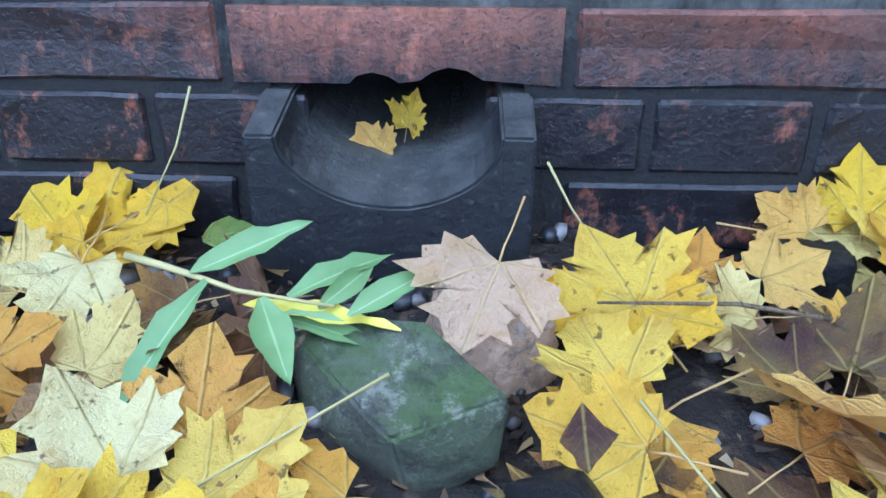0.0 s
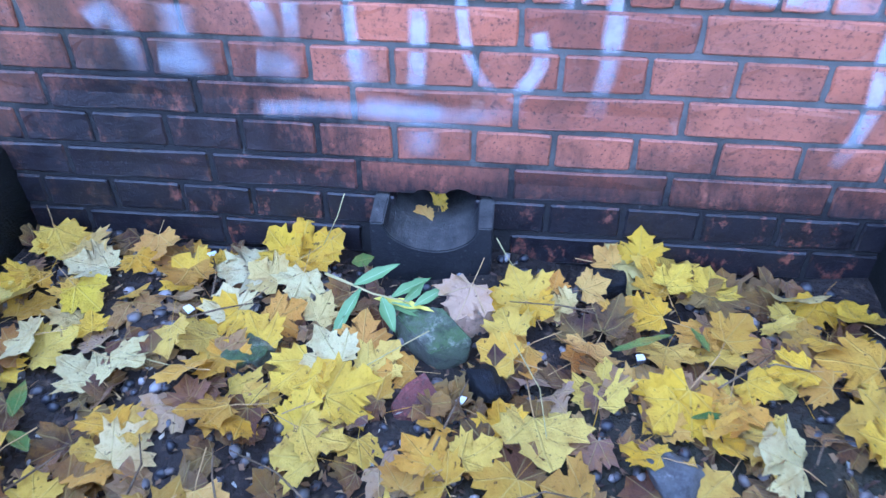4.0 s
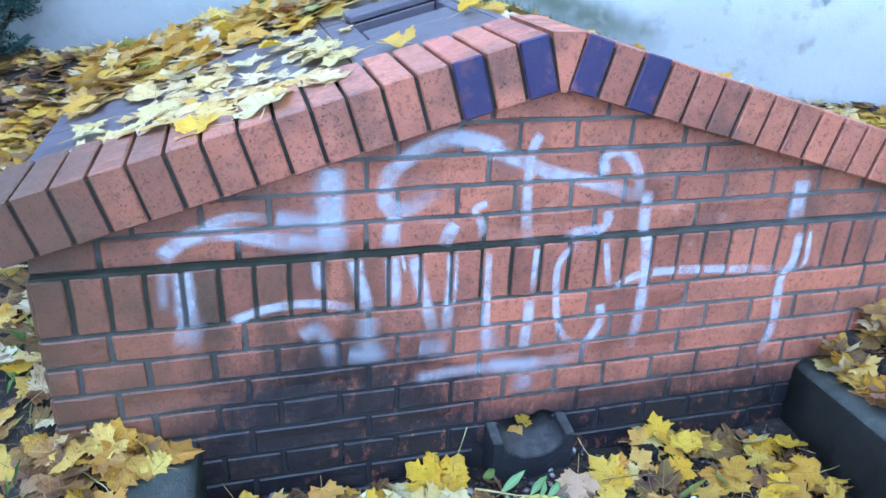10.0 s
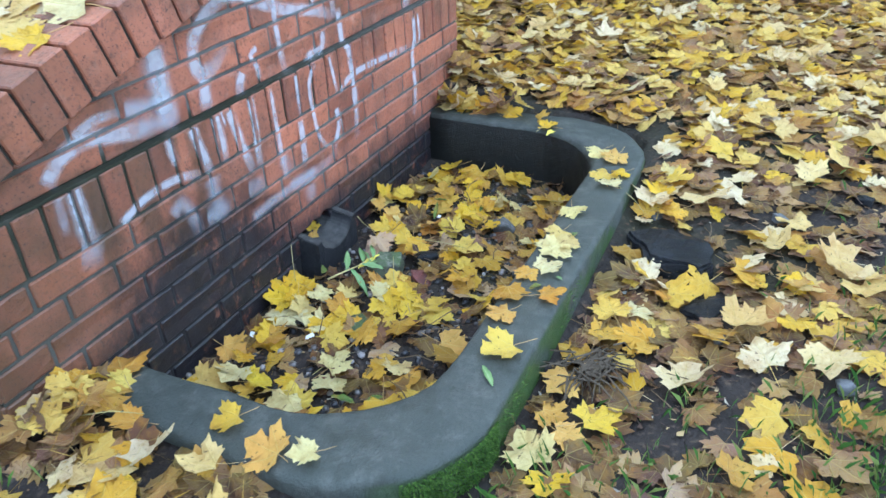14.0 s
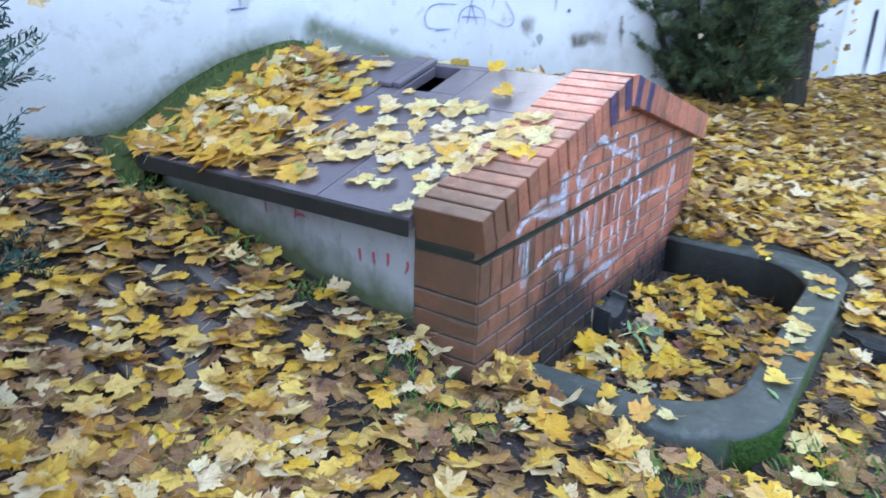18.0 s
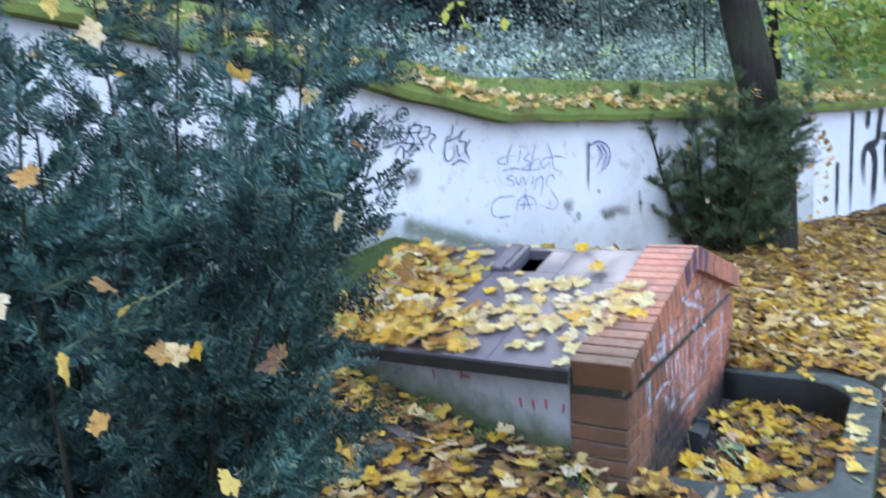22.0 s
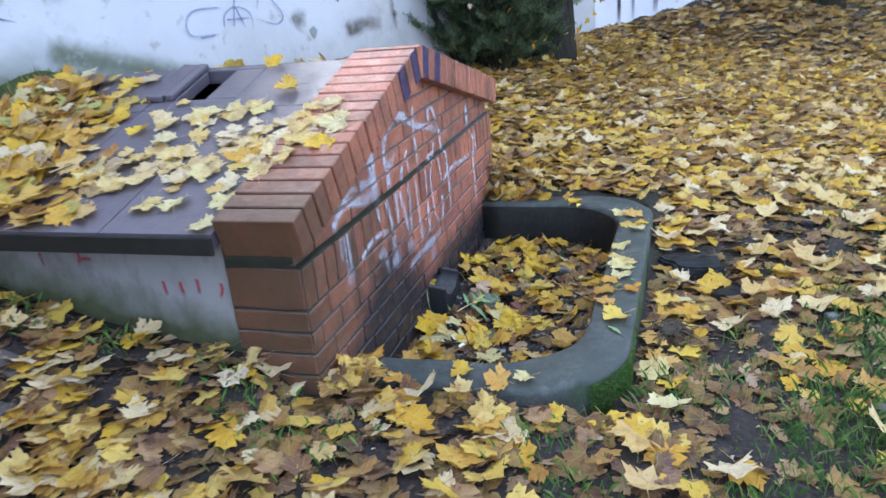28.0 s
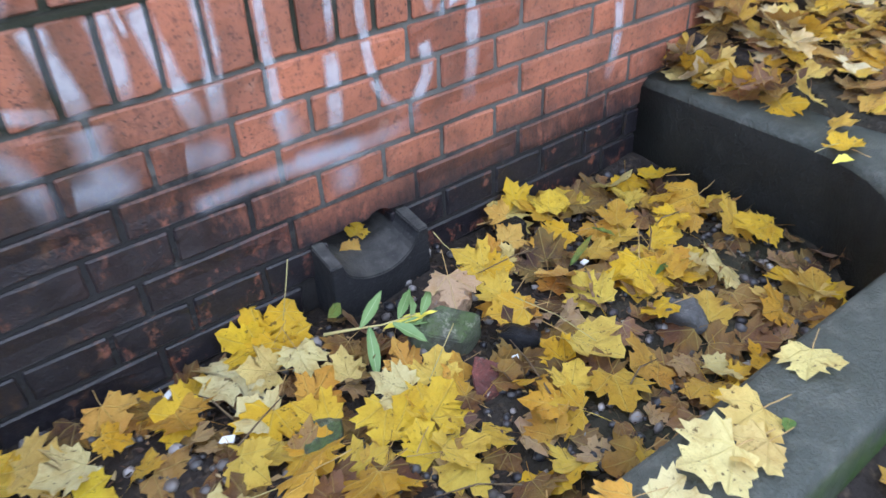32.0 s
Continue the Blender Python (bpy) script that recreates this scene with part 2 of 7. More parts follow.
k = Mat("grey_render_wall", 0.9, 0.25)
c = k.mix(k.noise(4.0, 6.0), (0.34, 0.34, 0.345), (0.21, 0.21, 0.215))
p = k.pos()
foot = k.math("SUBTRACT", k.math("ADD", k.math("MULTIPLY", k.sep(p, 1), 0.20), 0.60), k.sep(p, 2))
foot = k.math("ADD", k.math("MULTIPLY", foot, 8.0), k.math("MULTIPLY", k.noise(8.0, 5.0), 1.3), True)
c = k.mix(k.ramp(k.noise(7.0, 6.0, rough=0.7, stretch=(1, 1, 0.4)), [(0.48, 0.0), (0.66, 0.6)]), c, (0.10, 0.095, 0.09))
c = k.mix(foot, c, k.mix(k.noise(30.0), (0.05, 0.06, 0.03), (0.11, 0.12, 0.06)))
k.base(c).bump(k.noise(60.0, 5.0), 0.4, 0.004)
RENDERWALL = k.m

k = Mat("slate_roof_slab", 0.42, 0.5)
c = k.mix(k.noise(3.0, 6.0), (0.060, 0.052, 0.066), (0.115, 0.094, 0.112))
c = k.mix(k.ramp(k.noise(30.0, 5.0), [(0.55, 0.0), (0.7, 0.4)]), c, (0.045, 0.04, 0.045))
k.base(c).bump(k.noise(40.0, 5.0), 0.35, 0.004).rough(k.ramp(k.noise(6.0), [(0.3, 0.32), (0.7, 0.55)]))
k.b.inputs["Specular IOR Level"].default_value = 0.5
SLATE = k.m

k = Mat("black_roof_edge", 0.75, 0.25)
k.base(k.mix(k.noise(14.0, 5.0), (0.010, 0.010, 0.009), (0.030, 0.027, 0.022))).bump(k.noise(50.0, 5.0), 0.5, 0.004)
EDGE_BLACK = k.m

k = Mat("white_limewashed_wall", 0.92, 0.2)
p = k.pos()
c = k.mix(k.noise(1.6, 6.0), (0.61, 0.615, 0.635), (0.47, 0.47, 0.475))
c = k.mix(k.ramp(k.noise(2.4, 6.0, rough=0.7), [(0.56, 0.0), (0.70, 0.55)]), c, (0.36, 0.34, 0.30))
c = k.mix(k.ramp(k.noise(9.0, 6.0), [(0.60, 0.0), (0.70, 0.5)]), c, (0.25, 0.22, 0.18))
low = k.n("MapRange")
for s, v in zip(low.inputs, (k.math("ADD", k.sep(p, 2), k.math("MULTIPLY", k.noise(3.0, 4.0), -0.5)), 1.2, 0.85, 0.0, 0.35)):
    k.put(s, v)
c = k.mix(low.outputs[0], c, (0.17, 0.17, 0.12))
k.base(c).bump(k.math("ADD", k.noise(12.0, 6.0), k.math("MULTIPLY", k.noise(90.0, 3.0), 0.3)), 0.5, 0.012)
WHITEWALL = k.m

k = Mat("dark_moss", 0.95, 0.2)
k.base(k.mix(k.noise(9.0, 6.0), (0.022, 0.038, 0.010), (0.085, 0.11, 0.032))).bump(k.noise(120.0, 4.0), 1.0, 0.012)
BANKMOSS = k.m

k = Mat("moss", 0.95, 0.2)
c = k.mix(k.noise(9.0, 6.0), (0.070, 0.105, 0.022), (0.20, 0.235, 0.06))
c = k.mix(k.ramp(k.noise(4.0, 5.0), [(0.5, 0.0), (0.66, 0.8)]), c, (0.09, 0.065, 0.03))
k.base(c).bump(k.noise(120.0, 4.0), 1.0, 0.012)
MOSS = k.m

k = Mat("wet_soil", 0.75, 0.22)
c = k.mix(k.noise(5.0, 6.0), (0.012, 0.010, 0.010), (0.042, 0.034, 0.031))
c = k.mix(k.ramp(k.noise(55.0, 4.0), [(0.55, 0.0), (0.72, 0.7)]), c, (0.12, 0.085, 0.06))
c = k.mix(k.ramp(k.noise(1.1, 5.0), [(0.54, 0.0), (0.66, 0.35)]), c, (0.03, 0.04, 0.014))
k.base(c).bump(k.noise(40.0, 6.0), 1.0, 0.02)
SOIL = k.m


def leaf_material(name, stops, island, through_light=0.28):
    k = Mat(name, 0.40, 0.24)
    if island:
        rnd = k.n("NewGeometry").outputs["Random Per Island"]
    else:
        rnd = k.n("ObjectInfo").outputs["Random"]
    col = k.ramp(rnd, stops)
    uv = k.n("TexCoord").outputs["UV"]
    x = k.sep(uv, 0)
    y = k.sep(uv, 1)
    ang = k.math("ABSOLUTE", k.math("ARCTAN2", x, k.math("ADD", y, 0.02)))
    near = k.math("MINIMUM", ang, k.math("ABSOLUTE", k.math("SUBTRACT", ang, 0.78)))
    near = k.math("MINIMUM", near, k.math("ABSOLUTE", k.math("SUBTRACT", ang, 1.62)))
    rad = k.math("SQRT", k.math("ADD", k.math("MULTIPLY", x, x), k.math("MULTIPLY", y, y)))
    wide = k.math("MULTIPLY", near, rad)
    vein = k.ramp(wide, [(0.006, 0.55), (0.022, 0.0)])
    col = k.mix(vein, col, k.mix(0.5, col, (0.75, 0.62, 0.22)))
    side = k.math("ABSOLUTE", k.math("SINE", k.math("ADD", k.math("MULTIPLY", rad, 34.0), k.math("MULTIPLY", near, 26.0))))
    ribs = k.ramp(side, [(0.0, 0.22), (0.16, 0.0)])
    col = k.mix(ribs, col, k.mix(0.5, col, (0.72, 0.60, 0.25)))
    wash = k.ramp(k.noise(11.0, 3.0), [(0.40, 0.0), (0.62, 0.40)])
    col = k.mix(wash, col, k.mix(0.5, col, (0.72, 0.56, 0.12)))
    blot = k.ramp(k.noise(19.0, 6.0, rough=0.7), [(0.46, 0.0), (0.68, 0.65)])
    col = k.mix(k.math("MULTIPLY", blot, k.ramp(rad, [(0.2, 0.25), (0.8, 1.0)])), col, k.mix(0.72, col, (0.36, 0.16, 0.02)))
    mottle = k.ramp(k.noise(38.0, 6.0, rough=0.75), [(0.52, 0.0), (0.64, 0.45)])
    col = k.mix(mottle, col, k.mix(0.5, col, (0.46, 0.25, 0.03)))
    soaked = k.ramp(k.noise(7.0, 5.0, rough=0.6), [(0.56, 0.0), (0.68, 0.45)])
    col = k.mix(soaked, col, k.mix(1.0, col, (0.62, 0.42, 0.30), "MULTIPLY"))
    spots = k.ramp(k.noise(110.0, 3.0), [(0.64, 0.0), (0.70, 0.8)])
    col = k.mix(spots, col, (0.10, 0.05, 0.02))
    k.base(col)
    k.bump(k.math("ADD", k.math("MULTIPLY", vein, 0.6), k.math("MULTIPLY", k.noise(38.0, 6.0, rough=0.7), 2.2)), 0.8, 0.008)
    k.b.inputs["Sheen Weight"].default_value = 0.05
    tr = k.n("BsdfTranslucent")
    k.link(col, tr.inputs[0])
    mx = k.n("MixShader")
    mx.inputs[0].default_value = through_light
    k.link(k.b.outputs[0], mx.inputs[1])
    k.link(tr.outputs[0], mx.inputs[2])
    k.link(mx.outputs[0], k.t.nodes["Material Output"].inputs[0])
    return k.m


FRESH = [(0.0, (0.76, 0.50, 0.02)), (0.28, (0.74, 0.43, 0.02)), (0.42, (0.78, 0.55, 0.05)), (0.55, (0.66, 0.33, 0.03)), (0.66, (0.78, 0.61, 0.14)), (0.8, (0.72, 0.47, 0.05)), (0.9, (0.60, 0.27, 0.05)), (1.0, (0.74, 0.56, 0.04))]
LITTER = [(0.0, (0.72, 0.46, 0.02)), (0.12, (0.62, 0.33, 0.03)), (0.22, (0.76, 0.57, 0.16)), (0.30, (0.66, 0.40, 0.04)), (0.38, (0.38, 0.17, 0.06)), (0.46, (0.09, 0.042, 0.034)), (0.54, (0.42, 0.24, 0.14)), (0.62, (0.14, 0.065, 0.048)), (0.70, (0.50, 0.27, 0.07)), (0.78, (0.74, 0.50, 0.05)), (0.88, (0.68, 0.53, 0.32)), (1.0, (0.80, 0.70, 0.48))]
LEAF = leaf_material("yellow_maple_leaf", FRESH, False)
LEAFS = leaf_material("leaf_litter", LITTER, True)
LEAFG = leaf_material("golden_leaf_litter", [(0.0, (0.74, 0.48, 0.02)), (0.25, (0.66, 0.35, 0.02)), (0.45, (0.76, 0.58, 0.10)), (0.60, (0.50, 0.24, 0.04)), (0.72, (0.10, 0.045, 0.035)), (0.85, (0.70, 0.42, 0.03)), (1.0, (0.78, 0.64, 0.32))], True)
# litter palette turned browner and darker, so its colour holds the trees' shade
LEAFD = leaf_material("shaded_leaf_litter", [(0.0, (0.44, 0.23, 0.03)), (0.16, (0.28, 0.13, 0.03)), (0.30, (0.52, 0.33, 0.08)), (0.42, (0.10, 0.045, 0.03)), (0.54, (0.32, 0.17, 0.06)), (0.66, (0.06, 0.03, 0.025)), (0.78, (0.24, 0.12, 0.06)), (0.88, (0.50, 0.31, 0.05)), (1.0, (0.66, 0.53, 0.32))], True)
LEAFB = leaf_material("brown_leaf_litter", [(0.0, (0.14, 0.06, 0.036)), (0.25, (0.065, 0.032, 0.026)), (0.5, (0.22, 0.105, 0.055)), (0.65, (0.30, 0.17, 0.13)), (0.78, (0.11, 0.055, 0.048)), (0.9, (0.34, 0.19, 0.07)), (1.0, (0.44, 0.31, 0.22))], True)
LEAFR = leaf_material("roof_leaves", [(0.0, (0.70, 0.46, 0.03)), (0.18, (0.62, 0.31, 0.03)), (0.32, (0.74, 0.55, 0.14)), (0.42, (0.46, 0.20, 0.04)), (0.50, (0.12, 0.055, 0.035)), (0.58, (0.64, 0.36, 0.03)), (0.66, (0.80, 0.72, 0.50)), (0.76, (0.24, 0.10, 0.045)), (0.86, (0.58, 0.31, 0.04)), (0.93, (0.34, 0.40, 0.10)), (1.0, (0.74, 0.58, 0.42))], True)
LEAFP = leaf_material("pale_leaves", [(0.0, (0.74, 0.58, 0.30)), (0.35, (0.70, 0.47, 0.12)), (0.6, (0.77, 0.67, 0.48)), (1.0, (0.62, 0.40, 0.14))], True)
LEAFT = leaf_material("maple_canopy", [(0.0, (0.34, 0.48, 0.08)), (0.35, (0.58, 0.62, 0.12)), (0.7, (0.74, 0.66, 0.12)), (0.85, (0.18, 0.36, 0.08)), (0.93, (0.30, 0.21, 0.11)), (1.0, (0.68, 0.52, 0.11))], True, 0.5)
PALE = leaf_material("pale_maple_leaf", [(0.0, (0.72, 0.60, 0.22)), (0.5, (0.74, 0.67, 0.40)), (1.0, (0.70, 0.52, 0.16))], False)
ORANGE = leaf_material("orange_maple_leaf", [(0.0, (0.64, 0.32, 0.04)), (0.5, (0.70, 0.42, 0.12)), (1.0, (0.56, 0.23, 0.02))], False)
BROWN = leaf_material("brown_maple_leaf", [(0.0, (0.42, 0.19, 0.02)), (0.3, (0.50, 0.28, 0.03)), (0.45, (0.14, 0.06, 0.035)), (0.7, (0.065, 0.032, 0.030)), (1.0, (0.22, 0.11, 0.05))], False)
TANLEAF = leaf_material("tan_maple_leaf", [(0.0, (0.60, 0.42, 0.29)), (1.0, (0.52, 0.35, 0.22))], False)
GREENLEAF = leaf_material("green_leaf", [(0.0, (0.05, 0.14, 0.03)), (1.0, (0.11, 0.24, 0.06))], False)


def bark(name, a, b, green=0.0):
    k = Mat(name, 0.9, 0.2)
    c = k.mix(k.noise(16.0, 6.0, stretch=(1, 1, 0.25)), a, b)
    c = k.mix(k.math("MULTIPLY", k.ramp(k.noise(3.0, 4.0), [(0.4, 0.0), (0.6, 1.0)]), green), c, (0.06, 0.10, 0.03))
    k.base(c).bump(k.noise(22.0, 6.0, stretch=(1, 1, 0.22)), 1.0, 0.05)
    return k.m


BARK = bark("tree_bark", (0.006, 0.005, 0.005), (0.040, 0.030, 0.026), 0.15)
BARKG = bark("mossy_bark", (0.018, 0.017, 0.013), (0.06, 0.05, 0.038), 0.6)


def needle_material(name, stops, patch=5.0, low=0.45, through_light=0.25):
    k = Mat(name, 0.6, 0.3)
    col = k.ramp(k.n("NewGeometry").outputs["Random Per Island"], stops)
    shoots = k.ramp(k.noise(patch, 3.0), [(0.36, low), (0.64, 1.5)])
    col = k.mix(1.0, col, shoots, "MULTIPLY")
    k.base(col)
    tr = k.n("BsdfTranslucent")
    k.link(col, tr.inputs[0])
    mx = k.n("MixShader")
    mx.inputs[0].default_value = through_light
    k.link(k.b.outputs[0], mx.inputs[1])
    k.link(tr.outputs[0], mx.inputs[2])
    k.link(mx.outputs[0], k.t.nodes["Material Output"].inputs[0])
    return k.m


YEW = needle_material("yew_needles", [(0.0, (0.011, 0.030, 0.028)), (0.5, (0.031, 0.074, 0.066)), (0.9, (0.095, 0.165, 0.14)), (1.0, (0.16, 0.19, 0.09))], 4.5, 0.28)
YEWO = needle_material("olive_yew_needles", [(0.0, (0.025, 0.045, 0.022)), (0.5, (0.06, 0.095, 0.05)), (0.9, (0.12, 0.16, 0.08)), (1.0, (0.22, 0.20, 0.06))], 4.5, 0.35)
CANOPY = needle_material("autumn_canopy", [(0.0, (0.32, 0.40, 0.08)), (0.4, (0.54, 0.53, 0.13)), (0.75, (0.68, 0.58, 0.14)), (0.9, (0.24, 0.36, 0.08)), (1.0, (0.24, 0.17, 0.10))], 0.7, 0.6, 0.5)
CANOPYP = needle_material("pale_canopy", [(0.0, (0.22, 0.25, 0.08)), (0.4, (0.42, 0.42, 0.16)), (0.8, (0.58, 0.54, 0.22)), (1.0, (0.30, 0.24, 0.14))], 0.7, 0.6, 0.45)
CANOPYG = needle_material("green_canopy", [(0.0, (0.16, 0.28, 0.05)), (0.5, (0.32, 0.41, 0.09)), (0.85, (0.58, 0.53, 0.12)), (1.0, (0.22, 0.16, 0.10))], 0.7, 0.6, 0.5)
SHRUB = needle_material("shrub_leaf", [(0.0, (0.020, 0.062, 0.022)), (0.6, (0.045, 0.125, 0.040)), (1.0, (0.085, 0.19, 0.06))], 9.0, 0.5, 0.3)
IVY = needle_material("ivy_leaves", [(0.0, (0.08, 0.12, 0.10)), (0.4, (0.23, 0.29, 0.25)), (0.8, (0.44, 0.50, 0.46)), (1.0, (0.68, 0.72, 0.64))], 0.9, 0.45)

k = Mat("dark_masonry", 0.95, 0.2)
c = k.mix(k.noise(1.5, 6.0), (0.014, 0.015, 0.020), (0.060, 0.060, 0.066))
c = k.mix(k.ramp(k.noise(5.0, 6.0, rough=0.7), [(0.5, 0.0), (0.66, 0.8)]), c, (0.13, 0.14, 0.13))
k.base(c).bump(k.noise(4.0, 6.0), 1.0, 0.1)
MASONRY = k.m


# ---- building tools ----
def part(name, bm, material, parent=None, label=""):
    """Links a bmesh (or mesh) as one object under a thing or a part."""
    if isinstance(bm, bpy.types.Mesh):
        me = bm
    else:
        me = bpy.data.meshes.new(name)
        bm.to_mesh(me)
        bm.free()
    if material and not me.materials:
        me.materials.append(material)
    ob = new(name, me)
    if parent:
        ob.parent = parent
    if label:
        ob["label"] = label
    return ob


def thing(name, label, category, group="", kind="", at=(0, 0, 0)):
    e = new(name)
    e.location = at
    e.empty_display_size = 0.05
    return tagged(e, label, category, group, kind)


def raw_mesh(name, verts, faces, uv=None, smooth=False):
    me = bpy.data.meshes.new(name)
    me.from_pydata([tuple(v) for v in verts], [], faces)
    if uv is not None:
        lay = me.uv_layers.new(name="UVMap")
        idx = np.empty(len(me.loops), dtype=np.int32)
        me.loops.foreach_get("vertex_index", idx)
        lay.data.foreach_set("uv", np.asarray(uv, dtype=np.float32)[idx].ravel())
    if smooth:
        me.polygons.foreach_set("use_smooth", np.ones(len(me.polygons), dtype=bool))
    return me


def box(x0, x1, y0, y1, z0, z1, bevel=0.0, bm=None):
    bm = bm or bmesh.new()
    res = bmesh.ops.create_cube(bm, size=1.0)
    for v in res["verts"]:
        v.co = Vector((x0 + (v.co.x + 0.5) * (x1 - x0), y0 + (v.co.y + 0.5) * (y1 - y0), z0 + (v.co.z + 0.5) * (z1 - z0)))
    if bevel:
        bmesh.ops.bevel(bm, geom=bm.edges[:], offset=bevel, segments=1, affect="EDGES")
    return bm


def rough_up(bm, amount, scale, seed=0.0):
    for v in bm.verts:
        n = noise.noise_vector(v.co * scale + Vector((seed, seed * 1.7, 3.1)))
        v.co += n * amount
    return bm


def tube(points, radii, sides=8, cap=True):
    """A tapered tube along a polyline."""
    bm = bmesh.new()
    pts = [Vector(p) for p in points]
    rings = []
    for i, p in enumerate(pts):
        d = (pts[min(i + 1, len(pts) - 1)] - pts[max(i - 1, 0)]).normalized()
        side = d.orthogonal().normalized() if abs(d.z) > 0.98 else d.cross(Vector((0, 0, 1))).normalized()
        up = side.cross(d)
        rings.append([bm.verts.new(p + (side * math.cos(a) + up * math.sin(a)) * radii[i]) for a in (2 * math.pi * j / sides for j in range(sides))])
    for r, s in zip(rings, rings[1:]):
        for j in range(sides):
            bm.faces.new((r[j], r[(j + 1) % sides], s[(j + 1) % sides], s[j]))
    if cap:
        bm.faces.new(rings[0][::-1])
        bm.faces.new(rings[-1])
    for f in bm.faces:
        f.smooth = True
    return bm


# ---- plan ----
WALL_M, WALL_C = -0.409, 1.965
WALL_LEN = math.hypot(1, WALL_M)
S_AT = [-40, -14, -12.5, -11, -3, -0.5, 0.0, 0.5, 1.0, 1.5, 2.2, 2.8, 5, 60]
Z_AT = [7.2, 7.0, 6.6, 4.3, 1.8, 1.25, 0.84, 0.78, 0.66, 0.53, 0.45, 0.35, 0.33, 0.30]


def behind(x, y):
    return (WALL_M * x + WALL_C - y) / WALL_LEN


def ground_z(x, y):
    """Height of the ground; the basin's footprint is dug out."""
    z = np.interp(behind(x, y), S_AT, Z_AT)
    z = z + 0.012 * np.sin(x * 3.1 + y * 1.3) * np.cos(y * 2.7 - x)
    back_corner = np.clip((y - 0.4) / 1.3, 0, 1) * np.exp(-((x + 1.15) / 0.55) ** 2) * np.clip((2.6 - y) / 0.6, 0, 1)
    beside = np.exp(-((x + 1.12) / 0.30) ** 2) * np.clip((y - 0.02) / 0.22, 0, 1) * np.clip((1.9 - y) / 1.5, 0, 1)
    dip = np.exp(-((y + 0.96) / 0.15) ** 2) * np.clip((0.6 - np.abs(x)) / 0.3, 0, 1)
    heap = np.exp(-((x + 1.03) / 0.22) ** 2 - ((y + 0.66) / 0.40) ** 2)
    z = z + 0.16 * back_corner + 0.12 * beside - 0.045 * dip + 0.055 * heap
    dug = (np.abs(x) < 0.86) & (y > -0.78) & (y < 0.2)
    z = np.where(dug, 0.10, z)
    house = (np.abs(x) < 1.0) & (y >= 0.05) & (behind(x, y) > 0.1)
    return np.where(house, 0.3, z)


def axis_steps(lo, a, b, hi, fine):
    mid = np.arange(a, b, fine)
    left = a - np.cumsum(np.geomspace(fine * 2, abs(a - lo) * 0.16, 22))
    right = b + np.cumsum(np.geomspace(fine * 2, abs(hi - b) * 0.16, 22))
    return np.concatenate([left[::-1], mid, right])


gx = axis_steps(-90, -4.5, 4.0, 90, 0.05)
gy = axis_steps(-90, -3.0, 2.6, 90, 0.05)
XX, YY = np.meshgrid(gx, gy)
ZZ = ground_z(XX, YY)
nx, ny = len(gx), len(gy)
gverts = np.stack([XX, YY, ZZ], -1).reshape(-1, 3)
ii, jj = np.meshgrid(np.arange(nx - 1), np.arange(ny - 1))
q = (jj * nx + ii).ravel()
gfaces = np.stack([q, q + 1, q + nx + 1, q + nx], -1).tolist()
ground = part("ground", raw_mesh("ground", gverts, gfaces, smooth=True), SOIL)
tagged(ground, "dark wet soil under fallen maple leaves, sloping to a wall", "ground", kind="structure")

# ---- spring house: brick front ----
COURSE, R1 = 0.068, 0.400
PITCH = 0.26
spring = thing("spring_house", "small gabled red brick spring house with white painted scrawl", "spring house")
SLOPE = math.tan(radians(15.9))
PEAK_IN = 1.212


def under(x):
    """Underside of the gable coping."""
    return PEAK_IN - abs(x) * SLOPE


SOLD0, SOLD1 = R1 + 5 * COURSE, R1 + 5 * COURSE + 0.130


def prism(poly, y0, y1, bm=None):
    """A body with the outline poly (x, z) between two depths."""
    bm = bm or bmesh.new()
    f1 = [bm.verts.new((x, y0, z)) for x, z in poly]
    f2 = [bm.verts.new((x, y1, z)) for x, z in poly]
    n = len(poly)
    faces = [bm.faces.new(f1), bm.faces.new(f2[::-1])]
    faces += [bm.faces.new((f1[i], f2[i], f2[(i + 1) % n], f1[(i + 1) % n])) for i in range(n)]
    bmesh.ops.recalc_face_normals(bm, faces=faces)
    return bm


core = prism([(-1.034, R1 + 0.022), (1.034, R1 + 0.022), (1.034, SOLD1 - 0.002), (-1.034, SOLD1 - 0.002)], 0.005, 0.243)
eaves = under(1.034) + 0.02
prism([(-1.034, SOLD1 - 0.002), (1.034, SOLD1 - 0.002), (1.034, eaves), (0, PEAK_IN + 0.02), (-1.034, eaves)], 0.023, 0.243, core)
for side in (-1, 1):
    prism([(side * 0.098, 0.06), (side * 1.034, 0.06), (side * 1.034, R1 + 0.022), (side * 0.098, R1 + 0.022)], 0.005, 0.243, core)
wall = part("brick_wall", core, MORTAR, spring, "grey mortar wall faced with red bricks, black-stained foot")

rng = random.Random(5)


def clip_poly(poly, fn):
    """Keeps the side of a polygon where fn(x, z) >= 0."""
    out = []
    for (a, b) in zip(poly, poly[1:] + poly[:1]):
        fa, fb = fn(*a), fn(*b)
        if fa >= 0:
            out.append(a)
        if (fa >= 0) != (fb >= 0):
            t = fa / (fa - fb)
            out.append((a[0] + (b[0] - a[0]) * t, a[1] + (b[1] - a[1]) * t))
    return out


brick_shapes = {}


